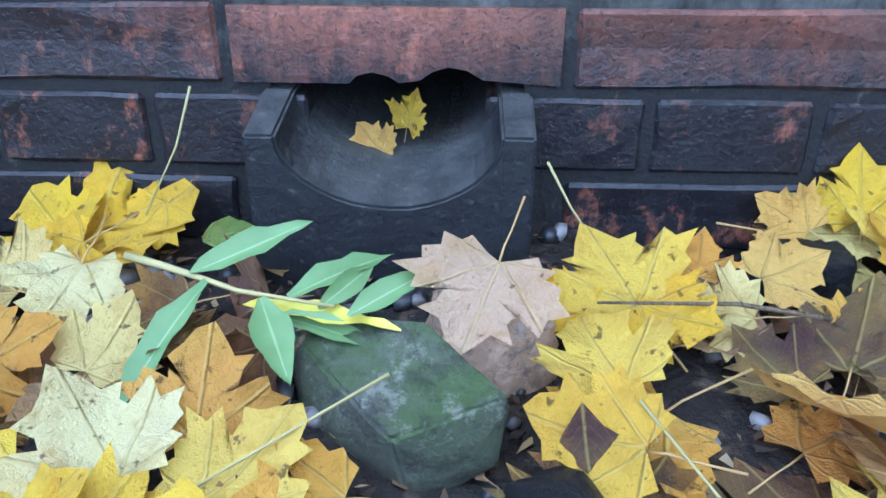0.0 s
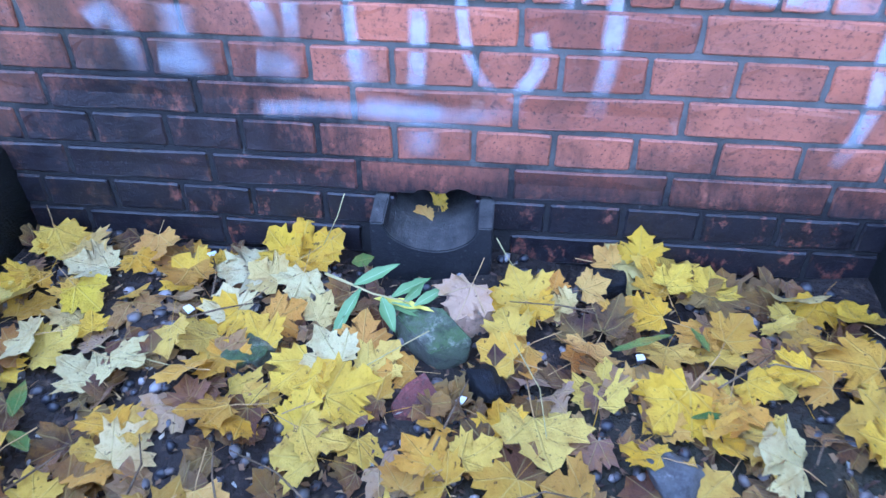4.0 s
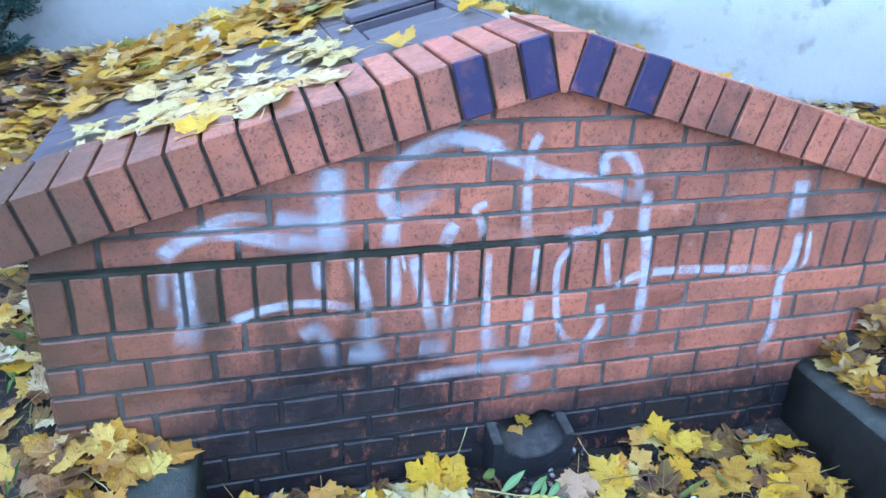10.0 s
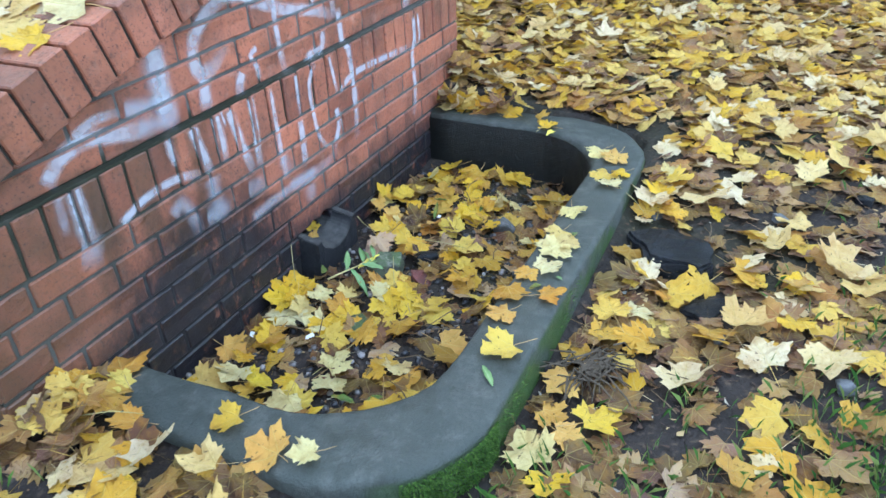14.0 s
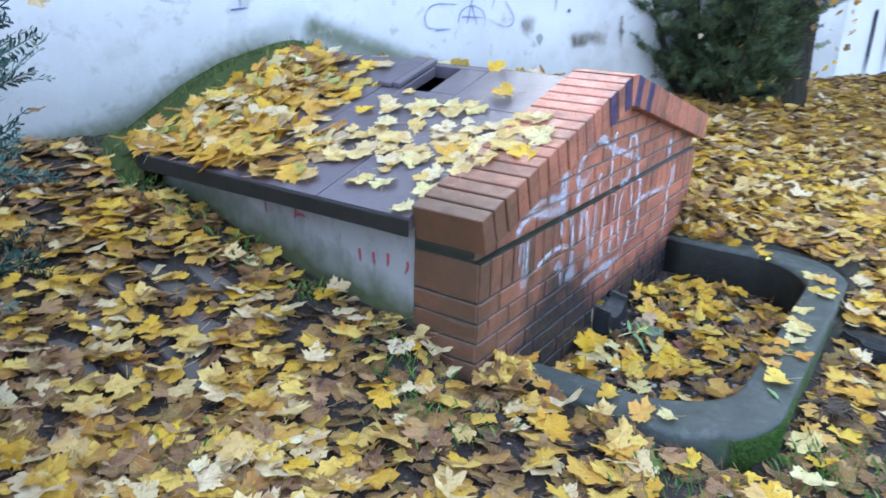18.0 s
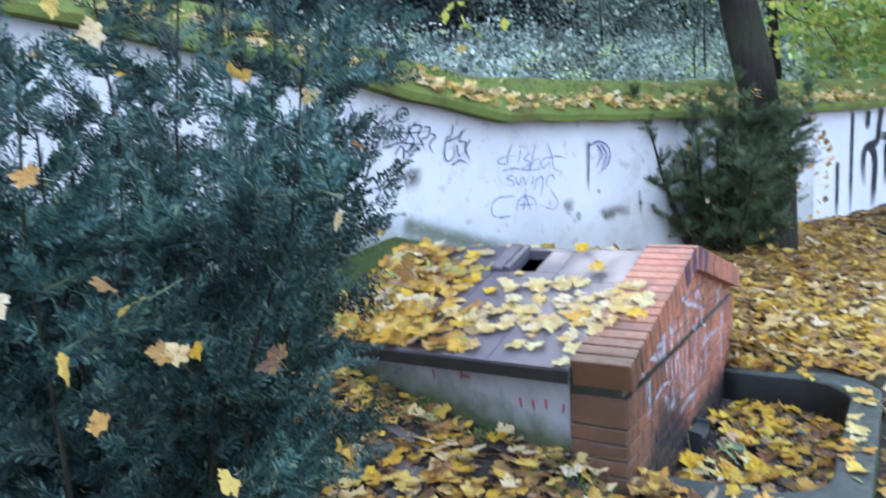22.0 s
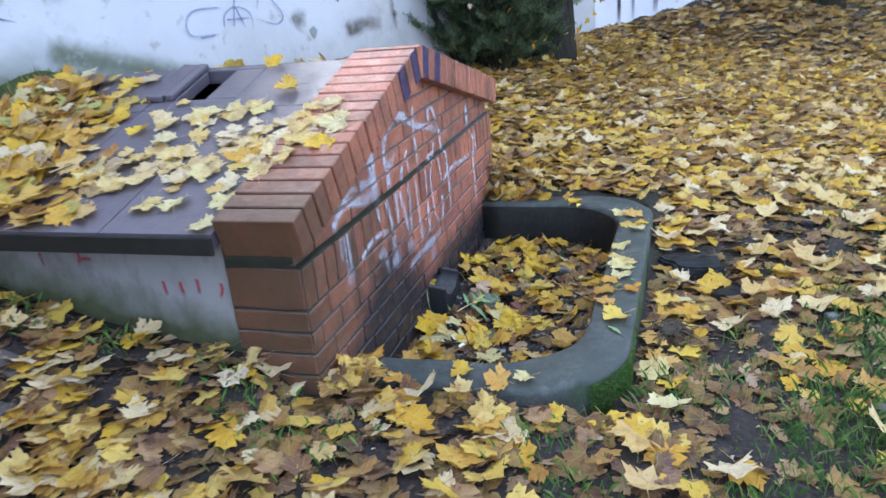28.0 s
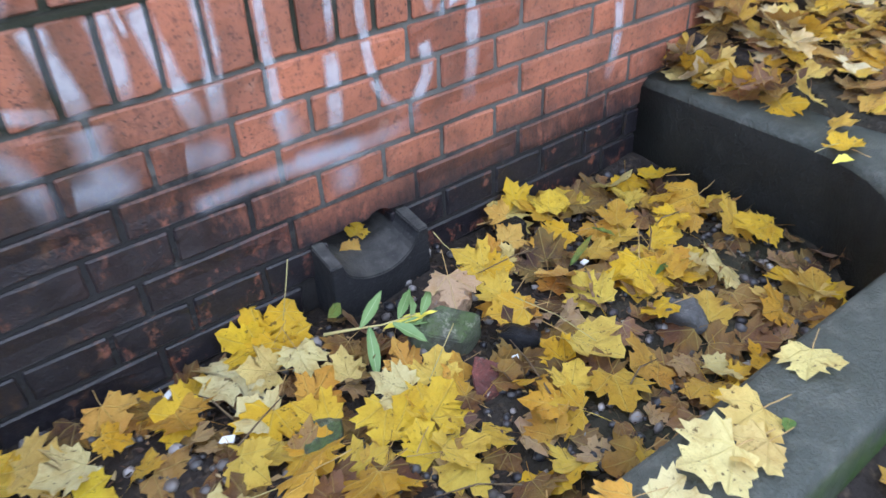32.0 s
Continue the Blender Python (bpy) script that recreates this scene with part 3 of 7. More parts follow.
def brick_mesh(l, h, d, variant):
    key = (round(l, 3), round(h, 3), round(d, 3), variant)
    if key not in brick_shapes:
        bm = box(-l / 2, l / 2, 0, d, -h / 2, h / 2, 0.003)
        bmesh.ops.subdivide_edges(bm, edges=[e for e in bm.edges if e.calc_length() > 0.05], cuts=3)
        rough_up(bm, 0.0030, 34.0, variant * 7.3 + l)
        me = bpy.data.meshes.new("brick")
        bm.to_mesh(me)
        bm.free()
        me.materials.append(BRICK)
        brick_shapes[key] = me
    return brick_shapes[key]


def lay(x0, x1, z0, z1, y, d=0.10, joint=0.0092, clip=None):
    """One brick between two joints of the front wall."""
    a, b, lo, hi = x0 + joint / 2, x1 - joint / 2, z0 + joint / 2, z1 - joint / 2
    if b - a < 0.012:
        return
    if clip:
        poly = clip_poly([(a, lo), (b, lo), (b, hi), (a, hi)], lambda x, z: under(x) + 0.03 - z)
        poly = [p for i, p in enumerate(poly) if math.dist(p, poly[i - 1]) > 1e-4]
        if len(poly) < 3 or min(p[1] - under(p[0]) for p in poly) > -0.004:
            return
        if len(poly) != 4 or abs(poly[2][1] - hi) > 1e-4 or abs(poly[3][1] - hi) > 1e-4:
            bm = bmesh.new()
            f1 = [bm.verts.new((x, y, z)) for x, z in poly]
            f2 = [bm.verts.new((x, y + d, z)) for x, z in poly]
            bm.faces.new(f1)
            bm.faces.new(f2[::-1])
            for i in range(len(poly)):
                bm.faces.new((f1[i], f2[i], f2[(i + 1) % len(poly)], f1[(i + 1) % len(poly)]))
            part("brick", bm, BRICK, wall)
            return
    ob = part("brick", brick_mesh(b - a, hi - lo, d, rng.randrange(4)), None, wall)
    ob.location = ((a + b) / 2, y + rng.uniform(-0.0015, 0.0015), (lo + hi) / 2)
    ob.rotation_euler = (0, rng.uniform(-0.004, 0.004), 0)


END = 1.038


def row_joints(stretcher):
    if stretcher:
        xs = [-0.91 + PITCH * i for i in range(8)]
    else:
        xs = [-0.975 + 0.13 * i for i in range(16)]
    return [-END] + xs + [END]


for r in range(-3, 6):
    xs = row_joints(r % 2 == 1)
    for a, b in zip(xs, xs[1:]):
        z0 = R1 + COURSE * (r - 1)
        if r in (0, -1, -2) and a < 0.1 and b > -0.1 and abs((a + b) / 2) < 0.09:
            continue
        if r == 1 and abs(a + b) < 0.02:
            notch = [(-0.036, 0.0), (-0.030, 0.006), (-0.018, 0.009), (-0.006, 0.006), (0.002, 0.001), (0.018, 0.003), (0.028, 0.010), (0.040, 0.0135), (0.054, 0.011), (0.066, 0.004)]
            low_ = z0 + 0.0055
            part("brick", prism([(a + 0.0055, low_)] + [(x, low_ + d) for x, d in notch] + [(b - 0.0055, low_), (b - 0.0055, z0 + COURSE - 0.0055), (a + 0.0055, z0 + COURSE - 0.0055)], 0.0, 0.10), BRICK, wall, "red brick with a chipped lower edge")
            continue
        lay(a, b, z0, z0 + COURSE, 0.0)
n_sold = 30
for i in range(n_sold):
    w = 2 * END / n_sold
    lay(-END + w * i, -END + w * (i + 1), SOLD0, SOLD1, -0.001)
for r in range(6, 11):
    xs = row_joints(r % 2 == 0)
    for a, b in zip(xs, xs[1:]):
        z0 = SOLD1 + COURSE * (r - 6)
        lay(a, b, z0, z0 + COURSE, 0.018, clip=True)
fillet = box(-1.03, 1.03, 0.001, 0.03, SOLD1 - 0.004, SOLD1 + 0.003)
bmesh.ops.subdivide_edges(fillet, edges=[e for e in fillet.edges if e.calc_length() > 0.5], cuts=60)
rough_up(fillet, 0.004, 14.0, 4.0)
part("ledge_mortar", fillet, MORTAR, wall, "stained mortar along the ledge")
# returns at both ends
for side in (-1, 1):
    for r in range(-2, 7):
        z0, z1 = (R1 + COURSE * (r - 1), R1 + COURSE * r) if r < 6 else (SOLD0, SOLD1)
        ob = part("brick", brick_mesh(0.098, z1 - z0 - 0.009, 0.236, r % 4), None, wall)
        ob.location = (side * (1.038 - 0.047), 0.006, (z0 + z1) / 2)

# gable coping of bricks on edge, blue ones round the peak
coping = part("coping", box(-0.02, 0.02, 0.0, 0.2, PEAK_IN + 0.03, PEAK_IN + 0.09), MORTAR, spring, "brick-on-edge gable coping, a few bricks blue")
ang = math.atan(SLOPE)
cop_len = 1.066 / math.cos(ang)
n_cop = 16
step = (cop_len - 0.008) / n_cop


def coping_brick(side, i):
    w = step - 0.0085
    key = ("cop", side, i % 3)
    if key not in brick_shapes:
        bm = box(-w / 2, w / 2, 0, 0.25, 0, 0.118, 0.003)
        rough_up(bm, 0.002, 25.0, i * 3.3 + side)
        m2 = bpy.data.meshes.new("brick")
        bm.to_mesh(m2)
        bm.free()
        brick_shapes[key] = m2
    me = brick_shapes[key].copy() if i in (0, 2) else brick_shapes[key]
    if not me.materials:
        me.materials.append(BLUE if i in (0, 2) else BRICK)
    s = 0.008 + step * (i + 0.5)
    x = side * s * math.cos(ang)
    z = PEAK_IN - s * math.sin(ang) + 0.003
    ob = part("brick", me, None, coping, "brick with a dark blue painted face" if i in (0, 2) else "")
    ob.location = (x, -0.032 + rng.uniform(-0.002, 0.002), z)
    ob.rotation_euler = (0, side * ang, 0)


for side in (-1, 1):
    for i in range(n_cop):
        coping_brick(side, i)
bm = bmesh.new()
kx0, kx1 = 0.006, 0.036
fr = [bm.verts.new(p) for p in ((-kx0, -0.032, PEAK_IN - 0.002), (kx0, -0.032, PEAK_IN - 0.002), (kx1, -0.032, PEAK_IN + 0.116), (-kx1, -0.032, PEAK_IN + 0.116))]
bk = [bm.verts.new(v.co + Vector((0, 0.25, 0))) for v in fr]
bm.faces.new(fr)
bm.faces.new(bk[::-1])
for i in range(4):
    bm.faces.new((fr[i], bk[i], bk[(i + 1) % 4], fr[(i + 1) % 4]))
part("brick", bm, BRICK, coping)
# mortar bed under the coping bricks
for side in (-1, 1):
    bm = box(0.0, cop_len - 0.03, -0.024, 0.21, 0.006, 0.108)
    ob = part("mortar_bed", bm, DARKMORTAR, coping)
    ob.matrix_basis = pose(0, 0, PEAK_IN, 0, math.degrees(ang), 0)
    if side < 0:
        ob.matrix_basis = Matrix.Diagonal((-1, 1, 1, 1)) @ pose(0, 0, PEAK_IN, 0, math.degrees(ang), 0)

# roof slabs and side walls
ROOF_BACK = 1.56
SLAB_TOP = PEAK_IN + 0.085


def roof_slab(side):
    cols = [0.0, 0.36, 0.73, 1.095]
    rows = [0.222, 0.60, 0.97, 1.34, ROOF_BACK]
    for a, b in zip(rows, rows[1:]):
        for c0, c1 in zip(cols, cols[1:]):
            if side < 0 and c0 == 0.0 and a == 0.60:
                continue
            s = bmesh.new()
            vs = []
            for dz in (0.0, -0.045):
                for (x, y) in ((c0 + 0.002, a + 0.002), (c1 - 0.002, a + 0.002), (c1 - 0.002, b - 0.002), (c0 + 0.002, b - 0.002)):
                    vs.append(s.verts.new((side * x, y, SLAB_TOP - x * SLOPE + dz)))
            s.faces.new(vs[:4])
            s.faces.new(vs[4:][::-1])
            for i in range(4):
                s.faces.new((vs[i], vs[i + 4], vs[(i + 1) % 4 + 4], vs[(i + 1) % 4]))
            bmesh.ops.recalc_face_normals(s, faces=s.faces[:])
            yield s


roof = part("roof", box(-0.03, 0.03, 0.23, ROOF_BACK - 0.01, SLAB_TOP - 0.06, SLAB_TOP - 0.03), SLATE, spring, "dark slate slab roof, one hatch open")
for side in (-1, 1):
    for s in roof_slab(side):
        part("roof_slab", s, SLATE, roof)
    z_ = SLAB_TOP - 1.095 * SLOPE
    # black strip added over the slab's outer edge to darken that band
    part("eaves_strip", rough_up(box(min(side * 1.09, side * 1.101), max(side * 1.09, side * 1.101), 0.224, ROOF_BACK, z_ - 0.062, z_ - 0.007, 0.003), 0.003, 18.0), EDGE_BLACK, roof, "black strip along the eaves")
# the open hatch with its cover pushed aside
hz = lambda x: SLAB_TOP - abs(x) * SLOPE


def roof_plate(x0, x1, y0, y1, top=0.0, thick=0.045, tip=0.0):
    """A plate that follows the roof's slope; tip lifts its far edge."""
    bm = bmesh.new()
    vs = [bm.verts.new((x, y, hz(x) + top + (tip if y == y1 else 0.0) + dz)) for dz in (0, -thick) for x, y in ((x0, y0), (x1, y0), (x1, y1), (x0, y1))]
    bm.faces.new(vs[:4])
    bm.faces.new(vs[4:][::-1])
    for i in range(4):
        bm.faces.new((vs[i], vs[i + 4], vs[(i + 1) % 4 + 4], vs[(i + 1) % 4]))
    bmesh.ops.recalc_face_normals(bm, faces=bm.faces[:])
    bmesh.ops.bevel(bm, geom=bm.edges[:], offset=0.003, segments=1, affect="EDGES")
    return bm


for x0, x1, y0, y1 in ((-0.358, -0.282, 0.602, 0.968), (-0.032, -0.002, 0.602, 0.968), (-0.278, -0.036, 0.602, 0.735), (-0.278, -0.036, 0.868, 0.968)):
    part("hatch_frame", roof_plate(x0, x1, y0, y1), SLATE, roof)
part("hatch_cover", roof_plate(-0.292, -0.02, 0.872, 0.905, 0.024, 0.02, 0.004), SLATE, roof, "dark slate hatch cover pushed aside")
part("hatch_cover", roof_plate(-0.296, -0.016, 0.918, 0.99, 0.022, 0.02, 0.006), SLATE, roof, "dark slate hatch cover pushed aside")
# black plate added under the opening to stand in for its dark depth
part("shaft", box(-0.30, -0.02, 0.70, 0.90, 0.9, 0.92), SPOUT, roof, "black plate standing in for the dark depth below the hatch")

for side in (-1, 1):
    bm = bmesh.new()
    pr = [(0.245, 0.2), (0.245, 0.952), (ROOF_BACK - 0.05, 0.952), (ROOF_BACK - 0.05, 0.2)]
    f1 = [bm.verts.new((side * 1.02, y, z)) for y, z in pr]
    f2 = [bm.verts.new((side * 0.90, y, z)) for y, z in pr]
    bm.faces.new(f1)
    bm.faces.new(f2[::-1])
    for i in range(4):
        bm.faces.new((f1[i], f2[i], f2[(i + 1) % 4], f1[(i + 1) % 4]))
    bmesh.ops.recalc_face_normals(bm, faces=bm.faces[:])
    part("side_wall", bm, RENDERWALL, spring, "grey rendered side wall with faint red scribble")

# ---- basin ----
RIM_Z = 0.462


def rim_line(hx, y_front, r, n=9, r2=None):
    """U-shaped line, from the wall round the front and back to the wall."""
    pts = [(-hx, 0.004)]
    for i in range(n + 1):
        a = math.pi + math.pi / 2 * i / n
        pts.append((-hx + r + r * math.cos(a), y_front + r + r * math.sin(a)))
    r = r2 or r
    for i in range(n + 1):
        a = 1.5 * math.pi + math.pi / 2 * i / n
        pts.append((hx - r + r * math.cos(a), y_front + r + r * math.sin(a)))
    pts.append((hx, 0.004))
    return pts


def basin_mesh():
    bm = bmesh.new()
    out, inn = rim_line(0.918, -0.838, 0.30), rim_line(0.765, -0.69, 0.29)
    prof = []
    for (ox, oy), (ix, iy) in zip(out, inn):
        d = Vector((ix - ox, iy - oy)).normalized()
        o, i = Vector((ox, oy)), Vector((ix, iy))
        chain = [(o, 0.05), (o + d * 0.004, 0.30), (o + d * 0.006, RIM_Z - 0.018), (o + d * 0.012, RIM_Z - 0.005), (o + d * 0.025, RIM_Z), (i - d * 0.02, RIM_Z + 0.002), (i - d * 0.007, RIM_Z - 0.004), (i, RIM_Z - 0.016), (i + d * 0.012, 0.05)]
        prof.append([bm.verts.new((p.x, p.y, z)) for p, z in chain])
    for a, b in zip(prof, prof[1:]):
        for j in range(len(a) - 1):
            bm.faces.new((a[j], b[j], b[j + 1], a[j + 1]))
    bm.faces.new(prof[0][::-1])
    bm.faces.new(prof[-1])
    bmesh.ops.subdivide_edges(bm, edges=[e for e in bm.edges if e.calc_length() > 0.09], cuts=3, use_grid_fill=True)
    rough_up(bm, 0.006, 9.0, 2.0)
    rough_up(bm, 0.0025, 45.0, 5.0)
    bmesh.ops.recalc_face_normals(bm, faces=bm.faces[:])
    for f in bm.faces:
        f.smooth = True
    return bm


basin = thing("basin", "low wet grey concrete basin, mossy outside, against the brick front", "basin")
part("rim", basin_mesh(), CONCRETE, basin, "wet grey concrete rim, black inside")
mr = np.random.RandomState(21)
mv, mf = [], []
front_line = rim_line(0.920, -0.840, 0.30)
while len(mf) < 9000:
    i = mr.randint(1, len(front_line) - 2)
    (ax, ay), (bx, by) = front_line[i], front_line[i + 1]
    f_ = mr.rand()
    x, y, z = ax + (bx - ax) * f_, ay + (by - ay) * f_, mr.uniform(0.30, 0.452)
    if y > -0.74 or noise.noise(Vector((x * 4.0, y * 4.0, z * 9.0))) + 0.30 * (-0.1 - x) < 0.0:
        continue
    n_ = Vector((by - ay, ax - bx, 0)).normalized()
    d_ = (n_ + Vector((mr.normal(0, 0.5), mr.normal(0, 0.5), mr.normal(0.1, 0.6)))).normalized() * mr.uniform(0.003, 0.008)
    s_ = Vector((bx - ax, by - ay, mr.normal(0, 0.05))).normalized() * 0.0016
    o_ = len(mv)
    p_ = Vector((x, y, z)) - n_ * 0.001
    mv += [p_ - s_, p_ + s_, p_ + d_]
    mf.append((o_, o_ + 1, o_ + 2))
mk = Mat("moss_tufts", 0.9, 0.2)
mk.base(mk.ramp(mk.n("NewGeometry").outputs["Random Per Island"], [(0.0, (0.018, 0.045, 0.008)), (0.6, (0.050, 0.105, 0.018)), (1.0, (0.11, 0.18, 0.035))]))
part("moss", raw_mesh("moss", mv, mf), mk.m, basin, "short green moss on the outer face")

# pebble bed
bedx, bedy = np.meshgrid(np.linspace(-0.79, 0.79, 60), np.linspace(-0.72, 0.01, 30))


def bed_z(x, y):
    return 0.248 + 0.022 * (y + 0.7) / 0.7 + 0.012 * np.sin(x * 7.0 + 1.0) * np.cos(y * 9.0) + 0.012 * np.sin(x * 19 + y * 13)


bv = np.stack([bedx, bedy, bed_z(bedx, bedy)], -1).reshape(-1, 3)
ii, jj = np.meshgrid(np.arange(59), np.arange(29))
q = (jj * 60 + ii).ravel()
bed = part("basin_bed", raw_mesh("basin_bed", bv, np.stack([q, q + 1, q + 61, q + 60], -1).tolist(), smooth=True), SOIL)
tagged(bed, "dark wet silt and gravel filling the basin", "gravel", kind="stuff")

# ---- spout ----
spout = thing("spout", "black stone spout block with a round channel below the brick front", "spout")


def spout_block():
    bm = bmesh.new()
    w, z0, yf = 0.104, 0.18, -0.066
    R, n = 0.080, 18
    secs = ((yf, 0.387, 1.0), (0.0, 0.400, 0.98), (0.30, 0.412, 0.92))
    rings = []
    for y, z1, k_ in secs:
        arc = [(R * k_ * math.cos(math.pi * i / n), z1 - R * 0.68 * k_ * math.sin(math.pi * i / n)) for i in range(n + 1)]
        rings.append([bm.verts.new((x, y, z)) for x, z in [(-w, z0), (w, z0), (w, z1)] + arc + [(-w, z1)]])
    for f, b in zip(rings, rings[1:]):
        m = len(f)
        for i in range(m):
            bm.faces.new((f[i], b[i], b[(i + 1) % m], f[(i + 1) % m]))
    f = rings[0]
    arcv = f[3:3 + n + 1][::-1]
    lo = [bm.verts.new((v.co.x, yf, z0)) for v in arcv[1:-1]]
    low = [f[0]] + lo + [f[1]]
    bm.faces.new((f[0], arcv[0], f[-1]))
    bm.faces.new((f[1], f[2], arcv[-1]))
    for i in range(n):
        bm.faces.new((low[i], low[i + 1], arcv[i + 1], arcv[i]))
    bmesh.ops.recalc_face_normals(bm, faces=bm.faces[:])
    sharp = [e for e in bm.edges if len(e.link_faces) == 2 and e.calc_face_angle() > 0.9]
    bmesh.ops.bevel(bm, geom=sharp, offset=0.0022, segments=2, affect="EDGES")
    rough_up(bm, 0.0015, 30.0)
    return bm


part("block", spout_block(), SPOUT, spout)
# added black plate that makes the channel behind the mouth look deep
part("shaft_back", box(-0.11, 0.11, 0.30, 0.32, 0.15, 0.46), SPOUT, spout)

# ---- back wall ----
def wall_pt(x, off=0.0, z=0.0):
    """A point on the back wall's face at that x; off: metres out towards the path."""
    return (x - off * (-WALL_M) / WALL_LEN, WALL_M * x + WALL_C - off / WALL_LEN, z)


TOPX = [-9.0, -2.0, -0.3, 0.95, 2.5, 5.6, 11.5, 30.0]
TOPZ = [4.3, 2.68, 2.36, 2.05, 2.02, 2.02, 2.12, 2.4]


def wall_top(x):
    return float(np.interp(x, TOPX, TOPZ))


def strip(profile, xs, top):
    """A long body along the back wall from a profile of (out, up) pairs."""
    bm = bmesh.new()
    prev = None
    for x in xs:
        ring = [bm.verts.new(wall_pt(x, o, (top(x) + u) if u > -3 else 0.2)) for o, u in profile]
        if prev:
            for j in range(len(ring)):
                bm.faces.new((prev[j], ring[j], ring[(j + 1) % len(ring)], prev[(j + 1) % len(ring)]))
        else:
            bm.faces.new(ring)
        prev = ring
    bm.faces.new(prev[::-1])
    bmesh.ops.recalc_face_normals(bm, faces=bm.faces[:])
    return bm


xs_wall = [-9.0 + 0.25 * i for i in range(83)]
back_wall = part("wall_north", strip([(0, -5), (0, -0.02), (-0.35, -0.02), (-0.35, -5)], xs_wall, wall_top), WHITEWALL)
tagged(back_wall, "long whitewashed garden wall with blue and black scrawls", "wall", kind="structure")
cop = strip([(0.13, -0.03), (0.14, 0.02), (0.05, 0.11), (-0.15, 0.28), (-0.30, 0.32), (-0.45, 0.16), (-0.45, -0.02)], xs_wall, wall_top)
rough_up(cop, 0.02, 4.0)
cop = part("wall_coping", cop, MOSS)
tagged(cop, "sloped wall coping overgrown with moss and fallen leaves", "wall coping", kind="structure")

# moss bank between the roof and the wall
bm = bmesh.new()
rows_ = []
for i in range(40):
    x = -1.16 + 2.4 * i / 39
    zr = SLAB_TOP - min(abs(x), 1.1) * SLOPE - (1.2 * max(0, abs(x) - 1.1)) - 0.02
    a = bm.verts.new((x, ROOF_BACK - 0.03, zr - 0.06))
    b = bm.verts.new((x, ROOF_BACK + 0.03, zr + 0.0))
    wx, wy, _ = wall_pt(x)
    m1 = bm.verts.new((x, (ROOF_BACK + wy) / 2, zr + 0.03))
    zw = float(np.interp(x, [-1.5, -0.7, -0.45, -0.2, 0.12, 0.38, 0.69, 1.1, 1.5], [0.66, 0.90, 1.10, 1.23, 1.32, 1.22, 1.12, 1.00, 0.85]))
    m1.co.z = (zr + zw) / 2 + 0.02
    c2 = bm.verts.new((x, max(wy, ROOF_BACK + 0.05) + 0.02, zw))
    rows_.append((a, b, m1, c2))
for p, n_ in zip(rows_, rows_[1:]):
    for j in range(3):
        bm.faces.new((p[j], n_[j], n_[j + 1], p[j + 1]))
bmesh.ops.subdivide_edges(bm, edges=bm.edges[:], cuts=2, use_grid_fill=True)
rough_up(bm, 0.02, 9.0)
for f in bm.faces:
    f.smooth = True
bank = part("moss_bank", bm, BANKMOSS)
tagged(bank, "green moss bank between the slab roof and white wall", "moss", kind="structure")

# retaining wall up on the slope
bm = bmesh.new()
ring0 = None
for i in range(34):
    x = -25 + 1.6 * i
    ring = [bm.verts.new(wall_pt(x, o, z)) for o, z in ((-10.6, 2.5), (-11.15, 7.25 - (x - 4.8) * 0.08), (-10.98, 7.32 - (x - 4.8) * 0.08), (-10.98, 7.9 - (x - 4.8) * 0.08), (-11.9, 7.9 - (x - 4.8) * 0.08), (-11.9, 2.5))]
    if ring0:
        for j in range(6):
            bm.faces.new((ring0[j], ring[j], ring[(j + 1) % 6], ring0[(j + 1) % 6]))
    ring0 = ring
bmesh.ops.recalc_face_normals(bm, faces=bm.faces[:])
retaining = part("retaining_wall", bm, MASONRY)
tagged(retaining, "dark old masonry wall along the top of the bank", "wall", kind="structure")
IRON = Mat("dark_iron", 0.6, 0.4).base((0.02, 0.02, 0.022)).m
railing = thing("railing", "thin dark iron railing on top of the old wall", "railing")
for i in range(22):
    x = -8.0 + 0.45 * i
    z = 7.88 - (x - 4.8) * 0.08
    part("post", tube([wall_pt(x, -11.4, z), wall_pt(x, -11.4, z + 1.0)], [0.022, 0.022], 6), IRON, railing)
for dz in (0.55, 1.0):
    part("rail", tube([wall_pt(x, -11.4, 7.88 - (x - 4.8) * 0.08 + dz) for x in (-8.2, -3.0, 1.6)], [0.02, 0.02, 0.02], 6), IRON, railing)

# ---- leaves ----
HALF = [(0.0, 0.0), (0.14, -0.06), (0.35, -0.17), (0.42, -0.06), (0.56, -0.02), (0.52, 0.11), (0.68, 0.20), (0.66, 0.30), (0.86, 0.44), (0.66, 0.48), (0.64, 0.63), (0.52, 0.57), (0.36, 0.51), (0.36, 0.64), (0.45, 0.76), (0.26, 0.78), (0.17, 0.90)]
OUT = np.array(HALF + [(0.0, 1.02)] + [(-x, y) for x, y in HALF[:0:-1]])
OUT_LOW = OUT[[0, 2, 4, 5, 6, 8, 9, 10, 12, 14, 15, 17, 19, 20, 22, 24, 25, 26, 28, 29, 30, 32]]


